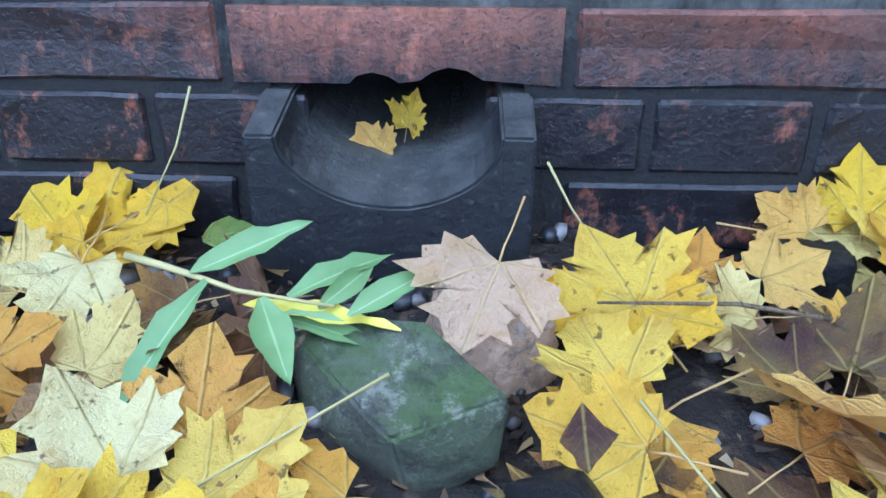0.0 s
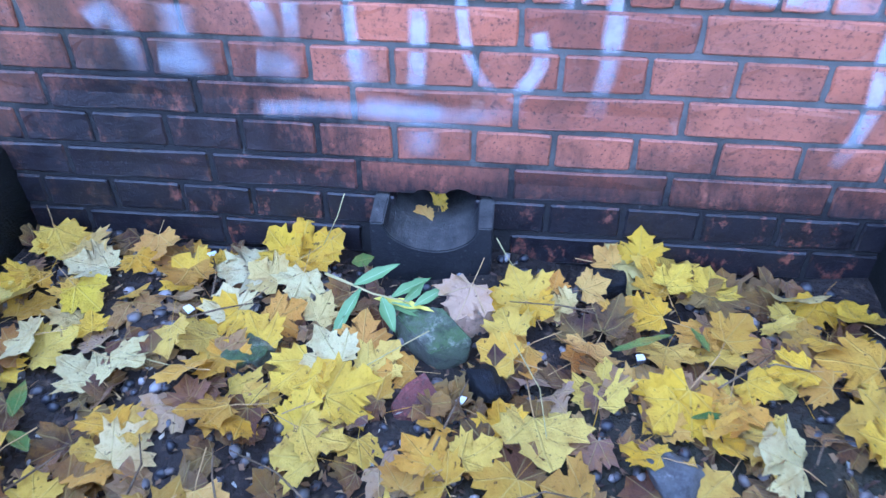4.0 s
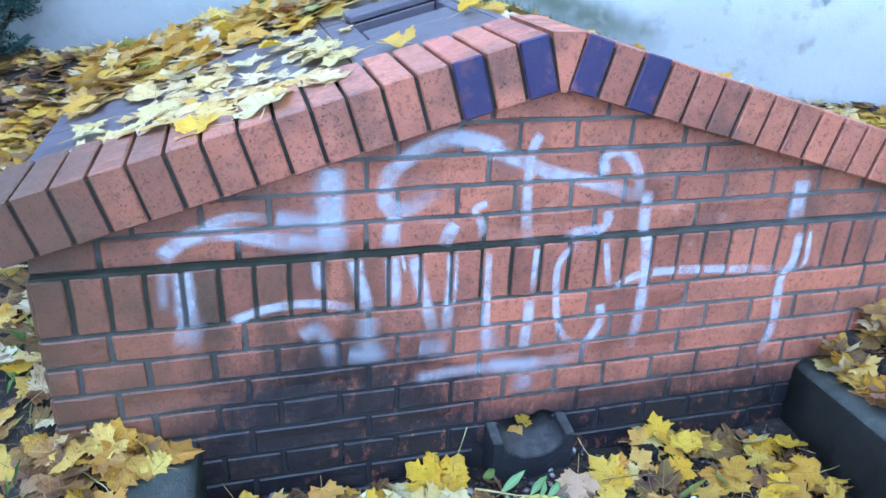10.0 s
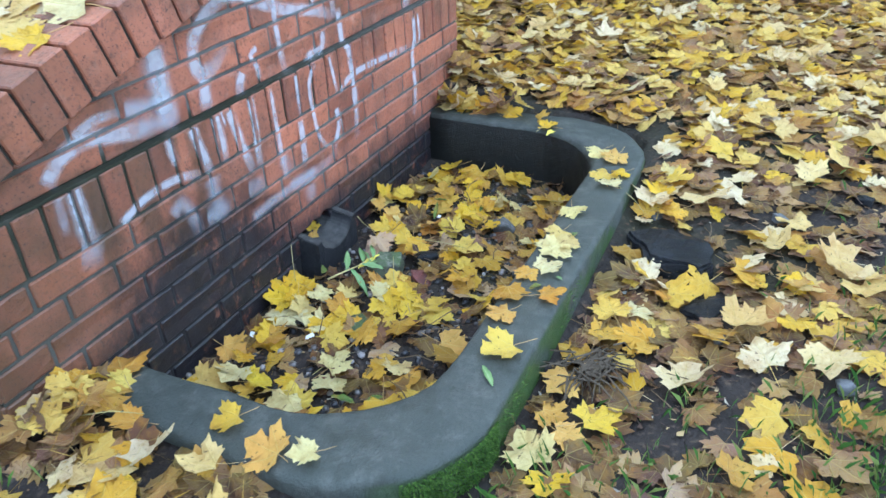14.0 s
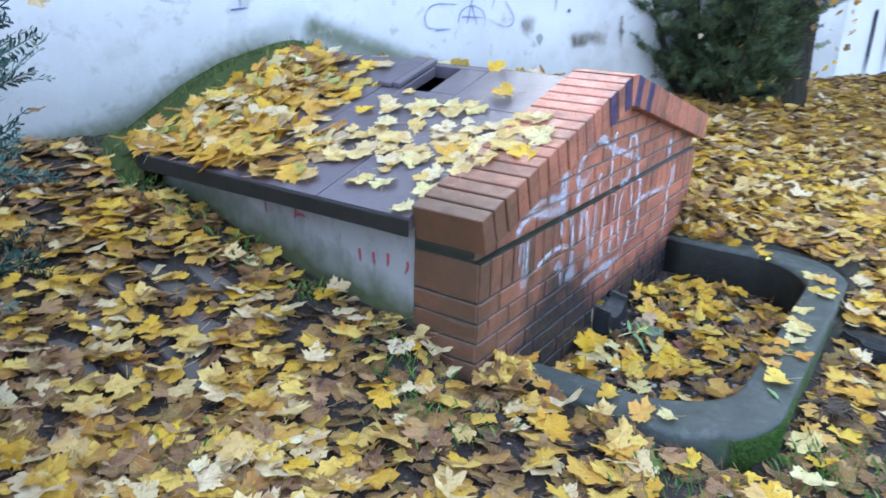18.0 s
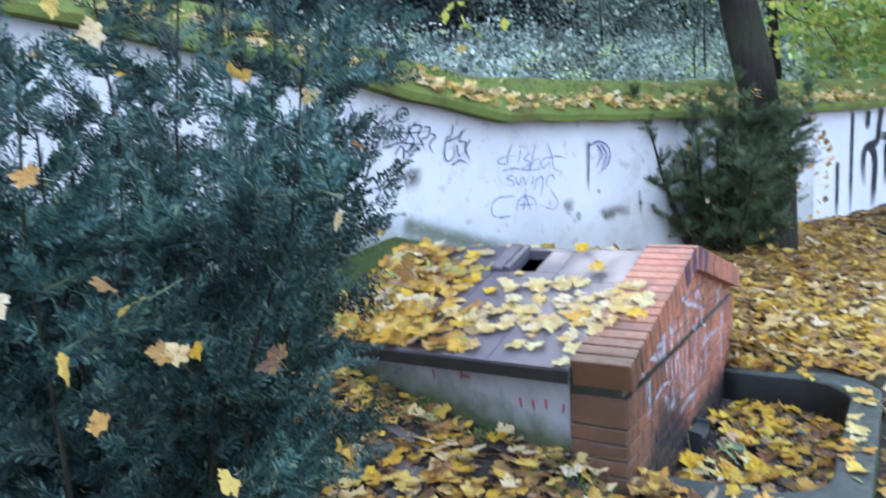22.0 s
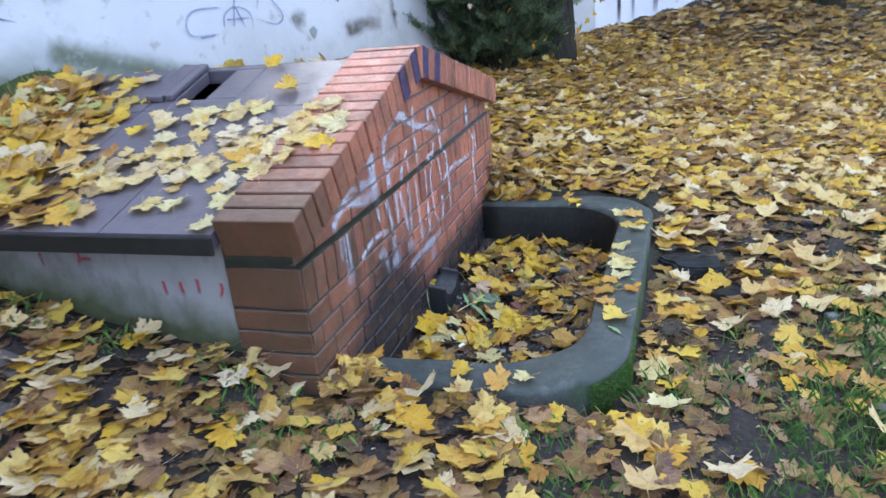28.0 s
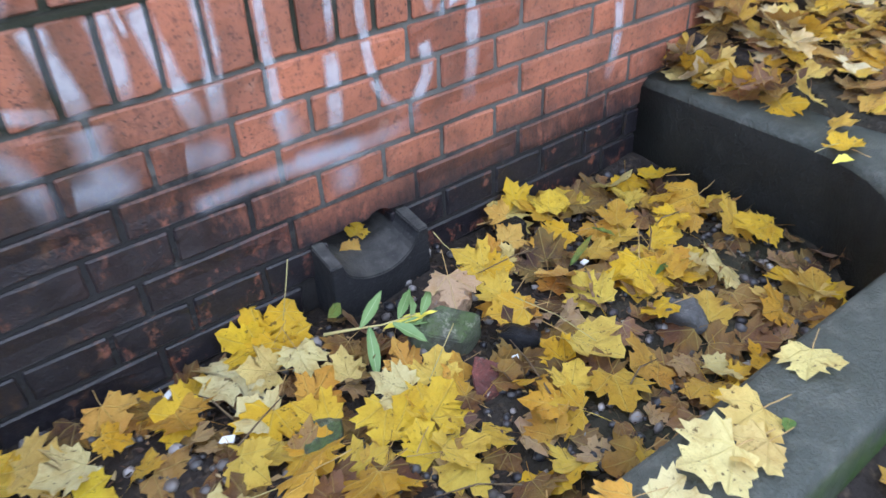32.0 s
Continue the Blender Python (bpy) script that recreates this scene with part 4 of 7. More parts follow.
def leaf_arrays(seed, low=False, flat=1.0):
    """Vertices, faces and leaf coordinates of one maple leaf, base at the origin, 1 long."""
    r = np.random.RandomState(seed)
    o = (OUT_LOW if low else OUT).copy()
    o *= 1 + r.uniform(-0.07, 0.07, (len(o), 1))
    o[:, 0] *= r.uniform(0.82, 1.05)
    o[:, 0] += r.uniform(-0.08, 0.08) * o[:, 1]
    mid = np.array([0.0, 0.32])
    n = len(o)
    if low:
        xy = np.vstack([o, mid[None]])
        faces = [(i, (i + 1) % n, n) for i in range(n)]
    else:
        ring = mid + (o - mid) * 0.52
        xy = np.vstack([o, ring, mid[None]])
        faces = [(i, (i + 1) % n, n + (i + 1) % n, n + i) for i in range(n)] + [(n + i, n + (i + 1) % n, 2 * n) for i in range(n)]
    d = xy - mid
    rad = np.hypot(d[:, 0], d[:, 1])
    th = np.arctan2(d[:, 1], d[:, 0])
    curl = r.uniform(-0.35, 0.5) * flat
    z = curl * rad ** 2 + flat * 0.17 * rad * np.sin(th * 2 + r.uniform(0, 6.3)) + flat * 0.14 * rad ** 1.5 * np.cos(th * 5 + r.uniform(0, 6.3)) + flat * 0.05 * np.abs(d[:, 0])
    v = np.column_stack([xy, z])
    # stalk
    b = len(v)
    sx, sz = r.uniform(-0.25, 0.25), r.uniform(-0.05, 0.12)
    w = 0.008
    stalk = [(-w, 0.02, 0.01), (w, 0.02, 0.01), (sx * 0.4 + w, -0.35, sz * 0.6), (sx * 0.4 - w, -0.35, sz * 0.6), (sx + w, -0.75, sz), (sx - w, -0.75, sz)]
    v = np.vstack([v, stalk])
    faces = faces + [(b, b + 1, b + 2, b + 3), (b + 3, b + 2, b + 4, b + 5)]
    uv = np.vstack([xy, np.array(stalk)[:, :2]])
    return v, faces, uv


def leaf_mesh(seed, mat, flat=1.0):
    """The blade and the stalk of one leaf."""
    v, fcs, uv = leaf_arrays(seed, False, flat)
    me = raw_mesh("blade", v[:-6], fcs[:-2], uv[:-6], True)
    me.materials.append(mat)
    ends = [Vector((v[i] + v[i + 1]) / 2) for i in (-6, -4, -2)]
    bm = tube([ends[0], (ends[0] + ends[1]) / 2 + Vector((0.01, 0, 0.01)), ends[1], ends[2]], [0.013, 0.011, 0.010, 0.013], 5)
    stem = bpy.data.meshes.new("stalk")
    bm.to_mesh(stem)
    bm.free()
    stem.materials.append(STALK)
    return me, stem


STALK = Mat("leaf_stalk", 0.5).base((0.46, 0.30, 0.12)).m


LEAVES = {m.name: [leaf_mesh(s, m, 0.8) for s in range(4 + 10 * i, 10 + 10 * i)] for i, m in enumerate((LEAF, PALE, ORANGE, BROWN, TANLEAF))}
leaf_rng = random.Random(11)
KINDS = {"yellow": (LEAF, "yellow fallen maple leaf"), "pale": (PALE, "pale cream fallen maple leaf"), "orange": (ORANGE, "orange fallen maple leaf"), "brown": (BROWN, "brown wet fallen maple leaf"), "tan": (TANLEAF, "faded tan fallen maple leaf")}


def put_leaf(kind, x, y, z, size, where, tilt=12.0, turn=None, lean=0.0, slope=0.0):
    mat, text = KINDS[kind]
    me, stem = leaf_rng.choice(LEAVES[mat.name])
    ob = new("maple_leaf")
    ob.empty_display_size = 0.05
    part("blade", me, None, ob)
    part("stalk", stem, None, ob)
    turn = leaf_rng.uniform(0, 360) if turn is None else turn
    ob.matrix_world = pose(x, y, z, lean, math.copysign(slope, x), 0) @ pose(0, 0, 0, 0, 0, turn) @ pose(0, 0, 0, leaf_rng.gauss(0, tilt), leaf_rng.gauss(0, tilt), 0) @ pose(0, -0.35 * size, 0) @ Matrix.Scale(size, 4)
    return tagged(ob, f"{text} {where}", "leaf", group="fallen maple leaves")


def scatter_mesh(name, places, seeds, mat, flat=0.8, low=True, slope=0.0):
    """Many small leaves joined: places are rows of x, y, z, size, turn, tilt a, tilt b."""
    protos = [leaf_arrays(s, low, flat) for s in seeds]
    verts, faces, uvs, off = [], [], [], 0
    for i, (x, y, z, size, turn, ta, tb) in enumerate(places):
        v, fc, uv = protos[i % len(protos)]
        m = np.array((pose(0, 0, 0, 0, slope * (1 if x > 0 else -1), 0) @ pose(0, 0, 0, 0, 0, turn) @ pose(0, 0, 0, ta, tb, 0)).to_3x3())
        w = (v - np.array([0, 0.35, 0])) * size @ m.T + np.array([x, y, z])
        verts.append(w)
        uvs.append(uv)
        faces += [tuple(a + off for a in f) for f in fc]
        off += len(v)
    me = raw_mesh(name, np.vstack(verts), faces, np.vstack(uvs))
    me.materials.append(mat)
    return me


rs = np.random.RandomState(3)


def in_basin(x, y):
    return (abs(x) < 0.93) & (y > -0.85) & (y < 0.02)


def in_house(x, y):
    return (abs(x) < 1.06) & (y >= -0.01) & (behind(x, y) > -0.1)


BARE = ((-0.80, -1.52, 0.26), (-1.15, -1.30, 0.16), (-0.25, -1.62, 0.22), (0.62, -1.50, 0.16), (-1.74, 0.74, 0.16), (-1.16, -0.15, 0.10), (0.45, -1.08, 0.10))


def litter_rows(fields, lift, skip):
    out = []
    for (x0, x1, y0, y1, n, lo, hi) in fields:
        for _ in range(n):
            x, y = rs.uniform(x0, x1) + rs.normal(0, 0.3), rs.uniform(y0, y1) + rs.normal(0, 0.3)
            if in_basin(x, y) or in_house(x, y) or behind(x, y) < 0.04:
                continue
            patch = math.sin(x * 2.3 + 0.7) * math.cos(y * 2.9 - 0.4) + 0.5 * math.sin(x * 5.1 - y * 4.3)
            if rs.rand() < 0.30 and math.hypot(x + 1.5, y - 0.92) < 0.28:
                continue
            if abs(x - 0.25) < 0.11 and -1.16 < y < -0.86 or math.hypot(x - 0.055, y + 1.14) < 0.07:
                continue
            # nearly bare soil and turf beside the path
            if any(rs.rand() < 0.72 * math.exp(-((x - bx) ** 2 + (y - by) ** 2) / br ** 2) for bx, by, br in BARE):
                continue
            # thin, trodden ground along the path
            trodden = max(0.0, min(1.0, (-0.35 - y + 0.55 * max(0.0, min(1.0, -1.1 - x))) / 0.5)) * max(0.0, min(1.0, (1.8 - x) / 1.2))
            if rs.rand() < skip * 2.0 * trodden * (0.65 + 0.5 * patch) or rs.rand() < skip and x < 1.2 and patch < -0.2:
                continue
            out.append((x, y, float(ground_z(np.float64(x), np.float64(y))) + rs.uniform(*lift), rs.uniform(lo, hi), rs.uniform(0, 360), rs.normal(0, 13), rs.normal(0, 13)))
    return out


kc = Mat("leaf_crumbs", 0.7, 0.3)
kc.base(kc.ramp(kc.n("NewGeometry").outputs["Random Per Island"], [(0.0, (0.02, 0.014, 0.012)), (0.45, (0.07, 0.04, 0.028)), (0.75, (0.18, 0.11, 0.06)), (0.92, (0.40, 0.29, 0.14)), (1.0, (0.30, 0.31, 0.30))]))
CRUMBS = kc.m
FIELDS = ((-3.4, 4.6, -2.6, 2.4, 15000, 0.040, 0.075), (4.6, 13, -7, 1, 5500, 0.06, 0.09), (13, 30, -14, -2, 2200, 0.12, 0.18))
old = part("brown_leaf_litter", scatter_mesh("brown_leaf_litter", litter_rows(FIELDS, (0.003, 0.014), 0.06), range(100, 112), LEAFB, 0.5), None)
tagged(old, "wet brown layer of rotting leaves on the soil", "leaves", kind="stuff")
FIELDS = ((-3.4, 4.6, -2.6, 2.4, 10800, 0.044, 0.088), (0.9, 4.6, -2.2, 1.2, 3600, 0.05, 0.085), (-4.2, 5.0, -6, -2.4, 3600, 0.06, 0.10), (-8.5, -3.2, -6, 5, 3600, 0.06, 0.10), (-2.5, -1.1, -0.3, 1.7, 900, 0.05, 0.085))
litter = part("leaf_litter", scatter_mesh("leaf_litter", litter_rows(FIELDS, (0.010, 0.028), 0.42), range(100, 112), LEAFS, 0.55), None)
tagged(litter, "thick carpet of yellow and brown fallen maple leaves", "leaves", kind="stuff")
# far fields use the litter palette with shade in its colour
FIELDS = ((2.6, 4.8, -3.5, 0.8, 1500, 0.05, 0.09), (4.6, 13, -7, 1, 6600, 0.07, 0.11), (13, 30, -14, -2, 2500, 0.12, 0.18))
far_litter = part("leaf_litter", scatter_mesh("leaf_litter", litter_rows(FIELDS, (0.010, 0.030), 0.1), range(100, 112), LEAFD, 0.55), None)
tagged(far_litter, "fallen leaves under the far trees, colours darkened for shade", "leaves", kind="stuff")

rows_ = []
for _ in range(330):
    x, y = rs.uniform(-3.2, 3.0), rs.uniform(-2.3, 1.2)
    if in_basin(x, y) or in_house(x, y) or behind(x, y) < 0.2 or math.hypot(x - 0.28, y + 1.0) < 0.2:
        continue
    rows_.append((x, y, float(ground_z(np.float64(x), np.float64(y))) + rs.uniform(0.03, 0.045), rs.uniform(0.065, 0.105), rs.uniform(0, 360), rs.normal(0, 14), rs.normal(0, 14)))
ob = part("pale_leaves", scatter_mesh("pale_leaves", rows_, range(180, 192), LEAFP, 1.0, False), None)
tagged(ob, "large pale cream maple leaves over the litter", "leaves", kind="stuff")
# crumbs of leaf and bark on the soil
n_ = 16000
cx, cy = rs.uniform(-3.2, 2.4, n_), rs.uniform(-2.4, 1.0, n_)
cx[:2600], cy[:2600] = rs.uniform(-0.74, 0.74, 2600), rs.uniform(-0.68, -0.01, 2600)
keep = ~((abs(cx) < 1.05) & (cy > -0.03)) & (behind(cx, cy) > 0.1)
keep[2600:] &= ~in_basin(cx, cy)[2600:]
cx, cy = cx[keep], cy[keep]
cz = np.where(in_basin(cx, cy), bed_z(cx, cy), ground_z(cx, cy)) + rs.uniform(0.002, 0.010, len(cx))
sz = rs.uniform(0.004, 0.014, len(cx)) * np.where(in_basin(cx, cy), 0.6, 1.0)
ca = rs.uniform(0, 6.28, len(cx))
quads = []
for du, dv in ((-1, 0), (0, -0.45), (1, 0), (0, 0.45)):
    du, dv = du + rs.uniform(-0.6, 0.6, len(cx)), dv + rs.uniform(-0.3, 0.3, len(cx))
    quads.append(np.stack([cx + sz * (du * np.cos(ca) - dv * np.sin(ca)), cy + sz * (du * np.sin(ca) + dv * np.cos(ca)), cz + rs.uniform(-0.3, 0.3, len(cx)) * sz], -1))
ob = part("leaf_crumbs", raw_mesh("leaf_crumbs", np.stack(quads, 1).reshape(-1, 3), np.arange(len(cx) * 4).reshape(-1, 4).tolist()), CRUMBS)
tagged(ob, "small brown crumbs of leaf and bark on wet soil", "leaf litter", kind="stuff")

# leaves in the basin
rows_ = []
for _ in range(230):
    x, y = rs.uniform(-0.74, 0.74), rs.uniform(-0.67, -0.02)
    if abs(x - 0.02) < 0.10 and y > -0.30:
        continue
    rows_.append((x, y, float(bed_z(x, y)) + rs.uniform(0.004, 0.016), rs.uniform(0.035, 0.07), rs.uniform(0, 360), rs.normal(0, 18), rs.normal(0, 18)))
low = part("basin_litter", scatter_mesh("basin_litter", rows_, range(120, 128), LEAFB), None)
tagged(low, "brown and yellow leaf scraps on the basin gravel", "leaves", kind="stuff")


def leaves_at(rows, height, where, tilt, sizes=(0.058, 0.078), lean=0.0, slope=0.0):
    for x, y, kind in rows:
        word = {"y": "yellow", "p": "pale", "o": "orange", "b": "brown"}[kind.lower()]
        size = rs.uniform(*sizes) * (1.25 if kind.isupper() else 1.0)
        put_leaf(word, x, y, height(x, y), size, where, tilt, None, lean, slope)


def on_ground(x, y):
    return float(ground_z(np.float64(x), np.float64(y))) + rs.uniform(0.018, 0.036)


leaves_at([(-0.60, -0.90, "P"), (-0.52, -0.95, "o"), (-0.47, -0.90, "o"), (-0.66, -0.96, "y"), (-0.45, -0.99, "Y"), (-0.15, -0.93, "y"), (-0.06, -0.92, "Y"), (-0.02, -0.98, "P"), (0.03, -0.91, "b"), (0.10, -0.92, "B"), (0.14, -0.96, "y"), (0.20, -0.90, "b"), (0.42, -0.89, "b"), (0.47, -0.93, "o"), (0.19, -1.0, "b"), (-0.25, -0.89, "b"), (-0.37, -0.89, "o"), (0.08, -1.02, "o"), (0.44, -0.97, "Y"), (0.52, -0.91, "Y"), (0.60, -0.95, "Y"), (0.66, -0.92, "p"), (-0.13, -1.0, "Y"), (-0.8, -0.95, "P"), (-0.98, -0.66, "y"), (-1.05, -0.5, "Y"), (-0.95, -0.80, "Y")], on_ground, "on soil before the basin", 11, (0.055, 0.076))


def on_bed(x, y):
    return float(bed_z(x, y)) + rs.uniform(0.022, 0.04)


IN_BASIN = "lying in the concrete basin"


def lay_leaf(kind, x, y, z, size, turn, lean=26, tilt=8.0):
    """A large leaf of the heap below the spout, its tip turned from the wall by turn degrees."""
    put_leaf(kind, x, y, z - 0.006, size * 0.80, IN_BASIN, tilt, turn, lean)


for row in (("yellow", -0.195, -0.045, 0.310, 0.080, 150), ("yellow", -0.249, -0.080, 0.300, 0.075, 120), ("pale", -0.275, -0.115, 0.302, 0.080, 60), ("pale", -0.129, -0.278, 0.300, 0.082, 40), ("orange", -0.086, -0.245, 0.303, 0.080, 4), ("pale", -0.165, -0.190, 0.296, 0.065, -20), ("yellow", -0.055, -0.285, 0.290, 0.080, -35), ("orange", -0.020, -0.295, 0.282, 0.070, 100)):
    lay_leaf(*row)
for row in (("yellow", 0.158, -0.130, 0.322, 0.085, 25), ("yellow", 0.185, -0.160, 0.312, 0.070, -120), ("orange", 0.212, -0.118, 0.327, 0.046, -15), ("pale", 0.225, -0.150, 0.308, 0.060, 80), ("yellow", 0.140, -0.205, 0.308, 0.074, 20), ("yellow", 0.120, -0.150, 0.315, 0.055, 60), ("pale", -0.215, -0.135, 0.306, 0.080, 170), ("brown", -0.145, -0.150, 0.295, 0.070, 120), ("orange", -0.225, -0.205, 0.298, 0.080, -60), ("yellow", -0.255, -0.250, 0.292, 0.085, 30), ("brown", -0.075, -0.200, 0.290, 0.060, 150), ("yellow", -0.115, -0.325, 0.284, 0.080, 80), ("orange", 0.275, -0.105, 0.315, 0.060, -70), ("yellow", 0.132, -0.262, 0.298, 0.080, 70)):
    lay_leaf(*row)
for row in (("yellow", 0.359, -0.018, 0.335, 0.070, 0, 62), ("orange", 0.300, -0.040, 0.325, 0.055, 50, 40), ("brown", 0.245, -0.191, 0.294, 0.062, 40, 14), ("yellow", 0.255, -0.245, 0.288, 0.070, -60, 14), ("brown", 0.125, -0.285, 0.280, 0.080, 10, 20), ("yellow", 0.316, -0.152, 0.302, 0.060, -20), ("yellow", 0.412, -0.069, 0.310, 0.070, -40), ("orange", 0.336, -0.303, 0.282, 0.085, -60, 15)):
    lay_leaf(*row)
for row in (("yellow", -0.177, -0.320, 0.290, 0.095, 140, 20), ("yellow", -0.150, -0.390, 0.280, 0.085, -10, 18), ("brown", -0.060, -0.335, 0.280, 0.075, 40, 18), ("yellow", -0.290, -0.292, 0.290, 0.080, 60, 18), ("pale", -0.320, -0.193, 0.300, 0.080, 20, 20), ("yellow", 0.135, -0.370, 0.275, 0.070, 10, 18), ("brown", 0.060, -0.335, 0.270, 0.070, 60, 18)):
    lay_leaf(*row)
leaves_at([(-0.214, -0.04, "Y"), (-0.318, -0.09, "P"), (-0.27, -0.04, "y"), (-0.582, -0.126, "p"), (-0.679, -0.06, "y"), (-0.573, -0.187, "y"), (-0.689, -0.209, "y"), (-0.644, -0.40, "Y"), (-0.501, -0.346, "p"), (-0.442, -0.33, "p"), (-0.334, -0.35, "Y"), (-0.318, -0.22, "Y"), (-0.155, -0.332, "y"), (-0.094, -0.346, "Y"), (-0.121, -0.425, "y")], on_bed, IN_BASIN, 14)
leaves_at([(0.40, -0.03, "Y"), (0.333, -0.03, "p"), (0.475, -0.075, "Y"), (0.612, -0.06, "P"), (0.365, -0.143, "y"), (0.70, -0.12, "y"), (0.663, -0.233, "Y"), (0.703, -0.269, "y"), (0.488, -0.187, "b"), (0.439, -0.181, "y"), (0.378, -0.339, "Y"), (0.46, -0.331, "y"), (0.49, -0.374, "p"), (0.518, -0.416, "p"), (0.191, -0.395, "Y"), (0.102, -0.439, "y"), (0.15, -0.241, "o"), (0.656, -0.385, "y"), (0.328, -0.426, "y")], on_bed, IN_BASIN, 14)
leaves_at([(-0.40, -0.50, "Y"), (-0.05, -0.55, "Y"), (0.30, -0.57, "p"), (-0.25, -0.56, "o"), (0.05, -0.60, "b"), (-0.55, -0.53, "Y"), (0.50, -0.55, "y"), (-0.62, -0.30, "p"), (-0.42, -0.12, "b"), (-0.50, -0.05, "o"), (0.03, -0.45, "y"), (0.26, -0.25, "o"), (0.56, -0.27, "y"), (0.30, -0.17, "b"), (-0.27, -0.42, "b")], on_bed, IN_BASIN, 14)
rows_ = []
for _ in range(150):
    x, y = rs.uniform(-0.71, 0.71), rs.uniform(-0.67, -0.04)
    if abs(x - 0.03) < 0.34 and y > -0.30 or rs.rand() < 0.35 and math.sin(x * 9) * math.cos(y * 11) < 0:
        continue
    rows_.append((x, y, float(bed_z(x, y)) + rs.uniform(0.014, 0.034), rs.uniform(0.045, 0.078), rs.uniform(0, 360), rs.normal(8, 14), rs.normal(0, 14)))
ob = part("basin_leaves", scatter_mesh("basin_leaves", rows_, range(160, 172), LEAFG, 0.6, False), None)
tagged(ob, "yellow and orange maple leaves heaped in the basin", "leaves", kind="stuff")
ON_RIM = "on the wet concrete rim"


def on_rim(x, y):
    return RIM_Z + 0.008 + rs.uniform(0, 0.006)


leaves_at([(-0.44, -0.776, "Y"), (-0.319, -0.723, "o"), (-0.236, -0.715, "b"), (-0.204, -0.804, "o"), (-0.141, -0.720, "o"), (-0.095, -0.762, "p"), (-0.012, -0.747, "P"), (0.030, -0.770, "p"), (0.072, -0.738, "p"), (0.209, -0.731, "p"), (0.472, -0.748, "Y"), (0.500, -0.790, "y"), (0.414, -0.778, "p"), (0.592, -0.748, "O"), (0.618, -0.690, "p")], on_rim, ON_RIM, 5, (0.050, 0.066))
leaves_at([(-0.847, -0.367, "y"), (-0.878, -0.483, "o"), (-0.860, -0.554, "p"), (-0.811, -0.045, "Y"), (-0.845, -0.085, "y"), (-0.90, -0.06, "o"), (-0.93, -0.179, "y"), (0.840, -0.05, "P"), (0.93, -0.04, "y"), (0.89, -0.112, "Y"), (0.856, -0.292, "Y"), (0.880, -0.250, "o"), (0.777, -0.463, "y"), (0.90, -0.20, "y")], on_rim, ON_RIM, 9, (0.054, 0.070))


rows_ = []
for cx, cy, sx, sy, n_ in ((0.90, -0.10, 0.07, 0.09, 42), (-0.93, -0.05, 0.06, 0.06, 22), (0.86, -0.30, 0.04, 0.12, 8)):
    for _ in range(n_):
        x, y = rs.normal(cx, sx), min(-0.03, rs.normal(cy, sy))
        x = max(abs(x), 0.84) * math.copysign(1, x)
        top = RIM_Z if abs(x) < 0.94 and y > -0.85 else float(ground_z(np.float64(x), np.float64(y))) + 0.03
        rows_.append((x, y, top + rs.uniform(0.008, 0.055), rs.uniform(0.055, 0.082), rs.uniform(0, 360), rs.normal(0, 22), rs.normal(0, 22)))
ob = part("rim_leaves", scatter_mesh("rim_leaves", rows_, range(200, 210), LEAFS, 1.0, False), None)
tagged(ob, "heap of yellow maple leaves where rim meets brick", "leaves", kind="stuff")


def on_roof(x, y):
    return SLAB_TOP - abs(x) * SLOPE + 0.006 + rs.uniform(0, 0.010) + (0.034 if y < 0.222 else 0.0)


ON_ROOF = "on the slate roof"
leaves_at([(-0.875, 1.552, "Y"), (-0.537, 1.585, "Y"), (-1.02, 1.322, "Y"), (-0.901, 1.197, "y"), (-0.29, 1.481, "Y"), (-0.675, 1.331, "y"), (-0.488, 1.038, "p"), (-0.79, 0.852, "P"), (-0.757, 0.765, "p"), (-0.406, 0.65, "P"), (-0.397, 0.56, "p"), (-0.609, 0.696, "p"), (-0.802, 0.425, "p"), (-0.705, 0.33, "Y"), (-0.44, 0.494, "p"), (-0.975, 0.517, "p"), (-0.962, 0.428, "p"), (-1.07, 0.265, "p"), (-0.968, 0.24, "p")], on_roof, ON_ROOF, 6, (0.062, 0.085), 0.0, 15.9)
leaves_at([(-0.848, 0.20, "p"), (-0.587, 0.062, "P"), (-0.706, 0.059, "y"), (-0.02, 0.565, "y"), (-0.247, 0.40, "y"), (-0.384, 0.442, "p"), (-0.451, 1.254, "Y"), (-0.275, 1.255, "y"), (-0.145, 1.18, "y"), (-0.259, 1.007, "y"), (-0.738, 1.004, "y"), (-1.06, 0.87, "p"), (-0.79, 1.454, "y"), (-0.525, 0.863, "y"), (-1.05, 1.139, "p"), (-0.691, 0.592, "p"), (0.1, 0.5, "p"), (0.2, 0.35, "y"), (0.35, 0.42, "y"), (0.5, 0.4, "p"), (0.62, 0.3, "y"), (0.75, 0.45, "p")], on_roof, ON_ROOF, 6, (0.062, 0.085), 0.0, 15.9)
rows_ = []
for _ in range(900):
    x, y = -rs.uniform(0.05, 1.08), rs.uniform(0.5, 1.66)
    thick = np.clip((y - 0.86 - 0.45 * (x + 0.62)) / 0.4, 0.0, 1)
    if (-0.36 < x and 0.5 < y < 1.05) or rs.rand() > thick:
        continue
    rows_.append((x, y, on_roof(x, y) + rs.uniform(0, 0.035) * thick, rs.uniform(0.055, 0.092), rs.uniform(0, 360), rs.normal(0, 6 + 12 * thick), rs.normal(0, 6 + 12 * thick)))
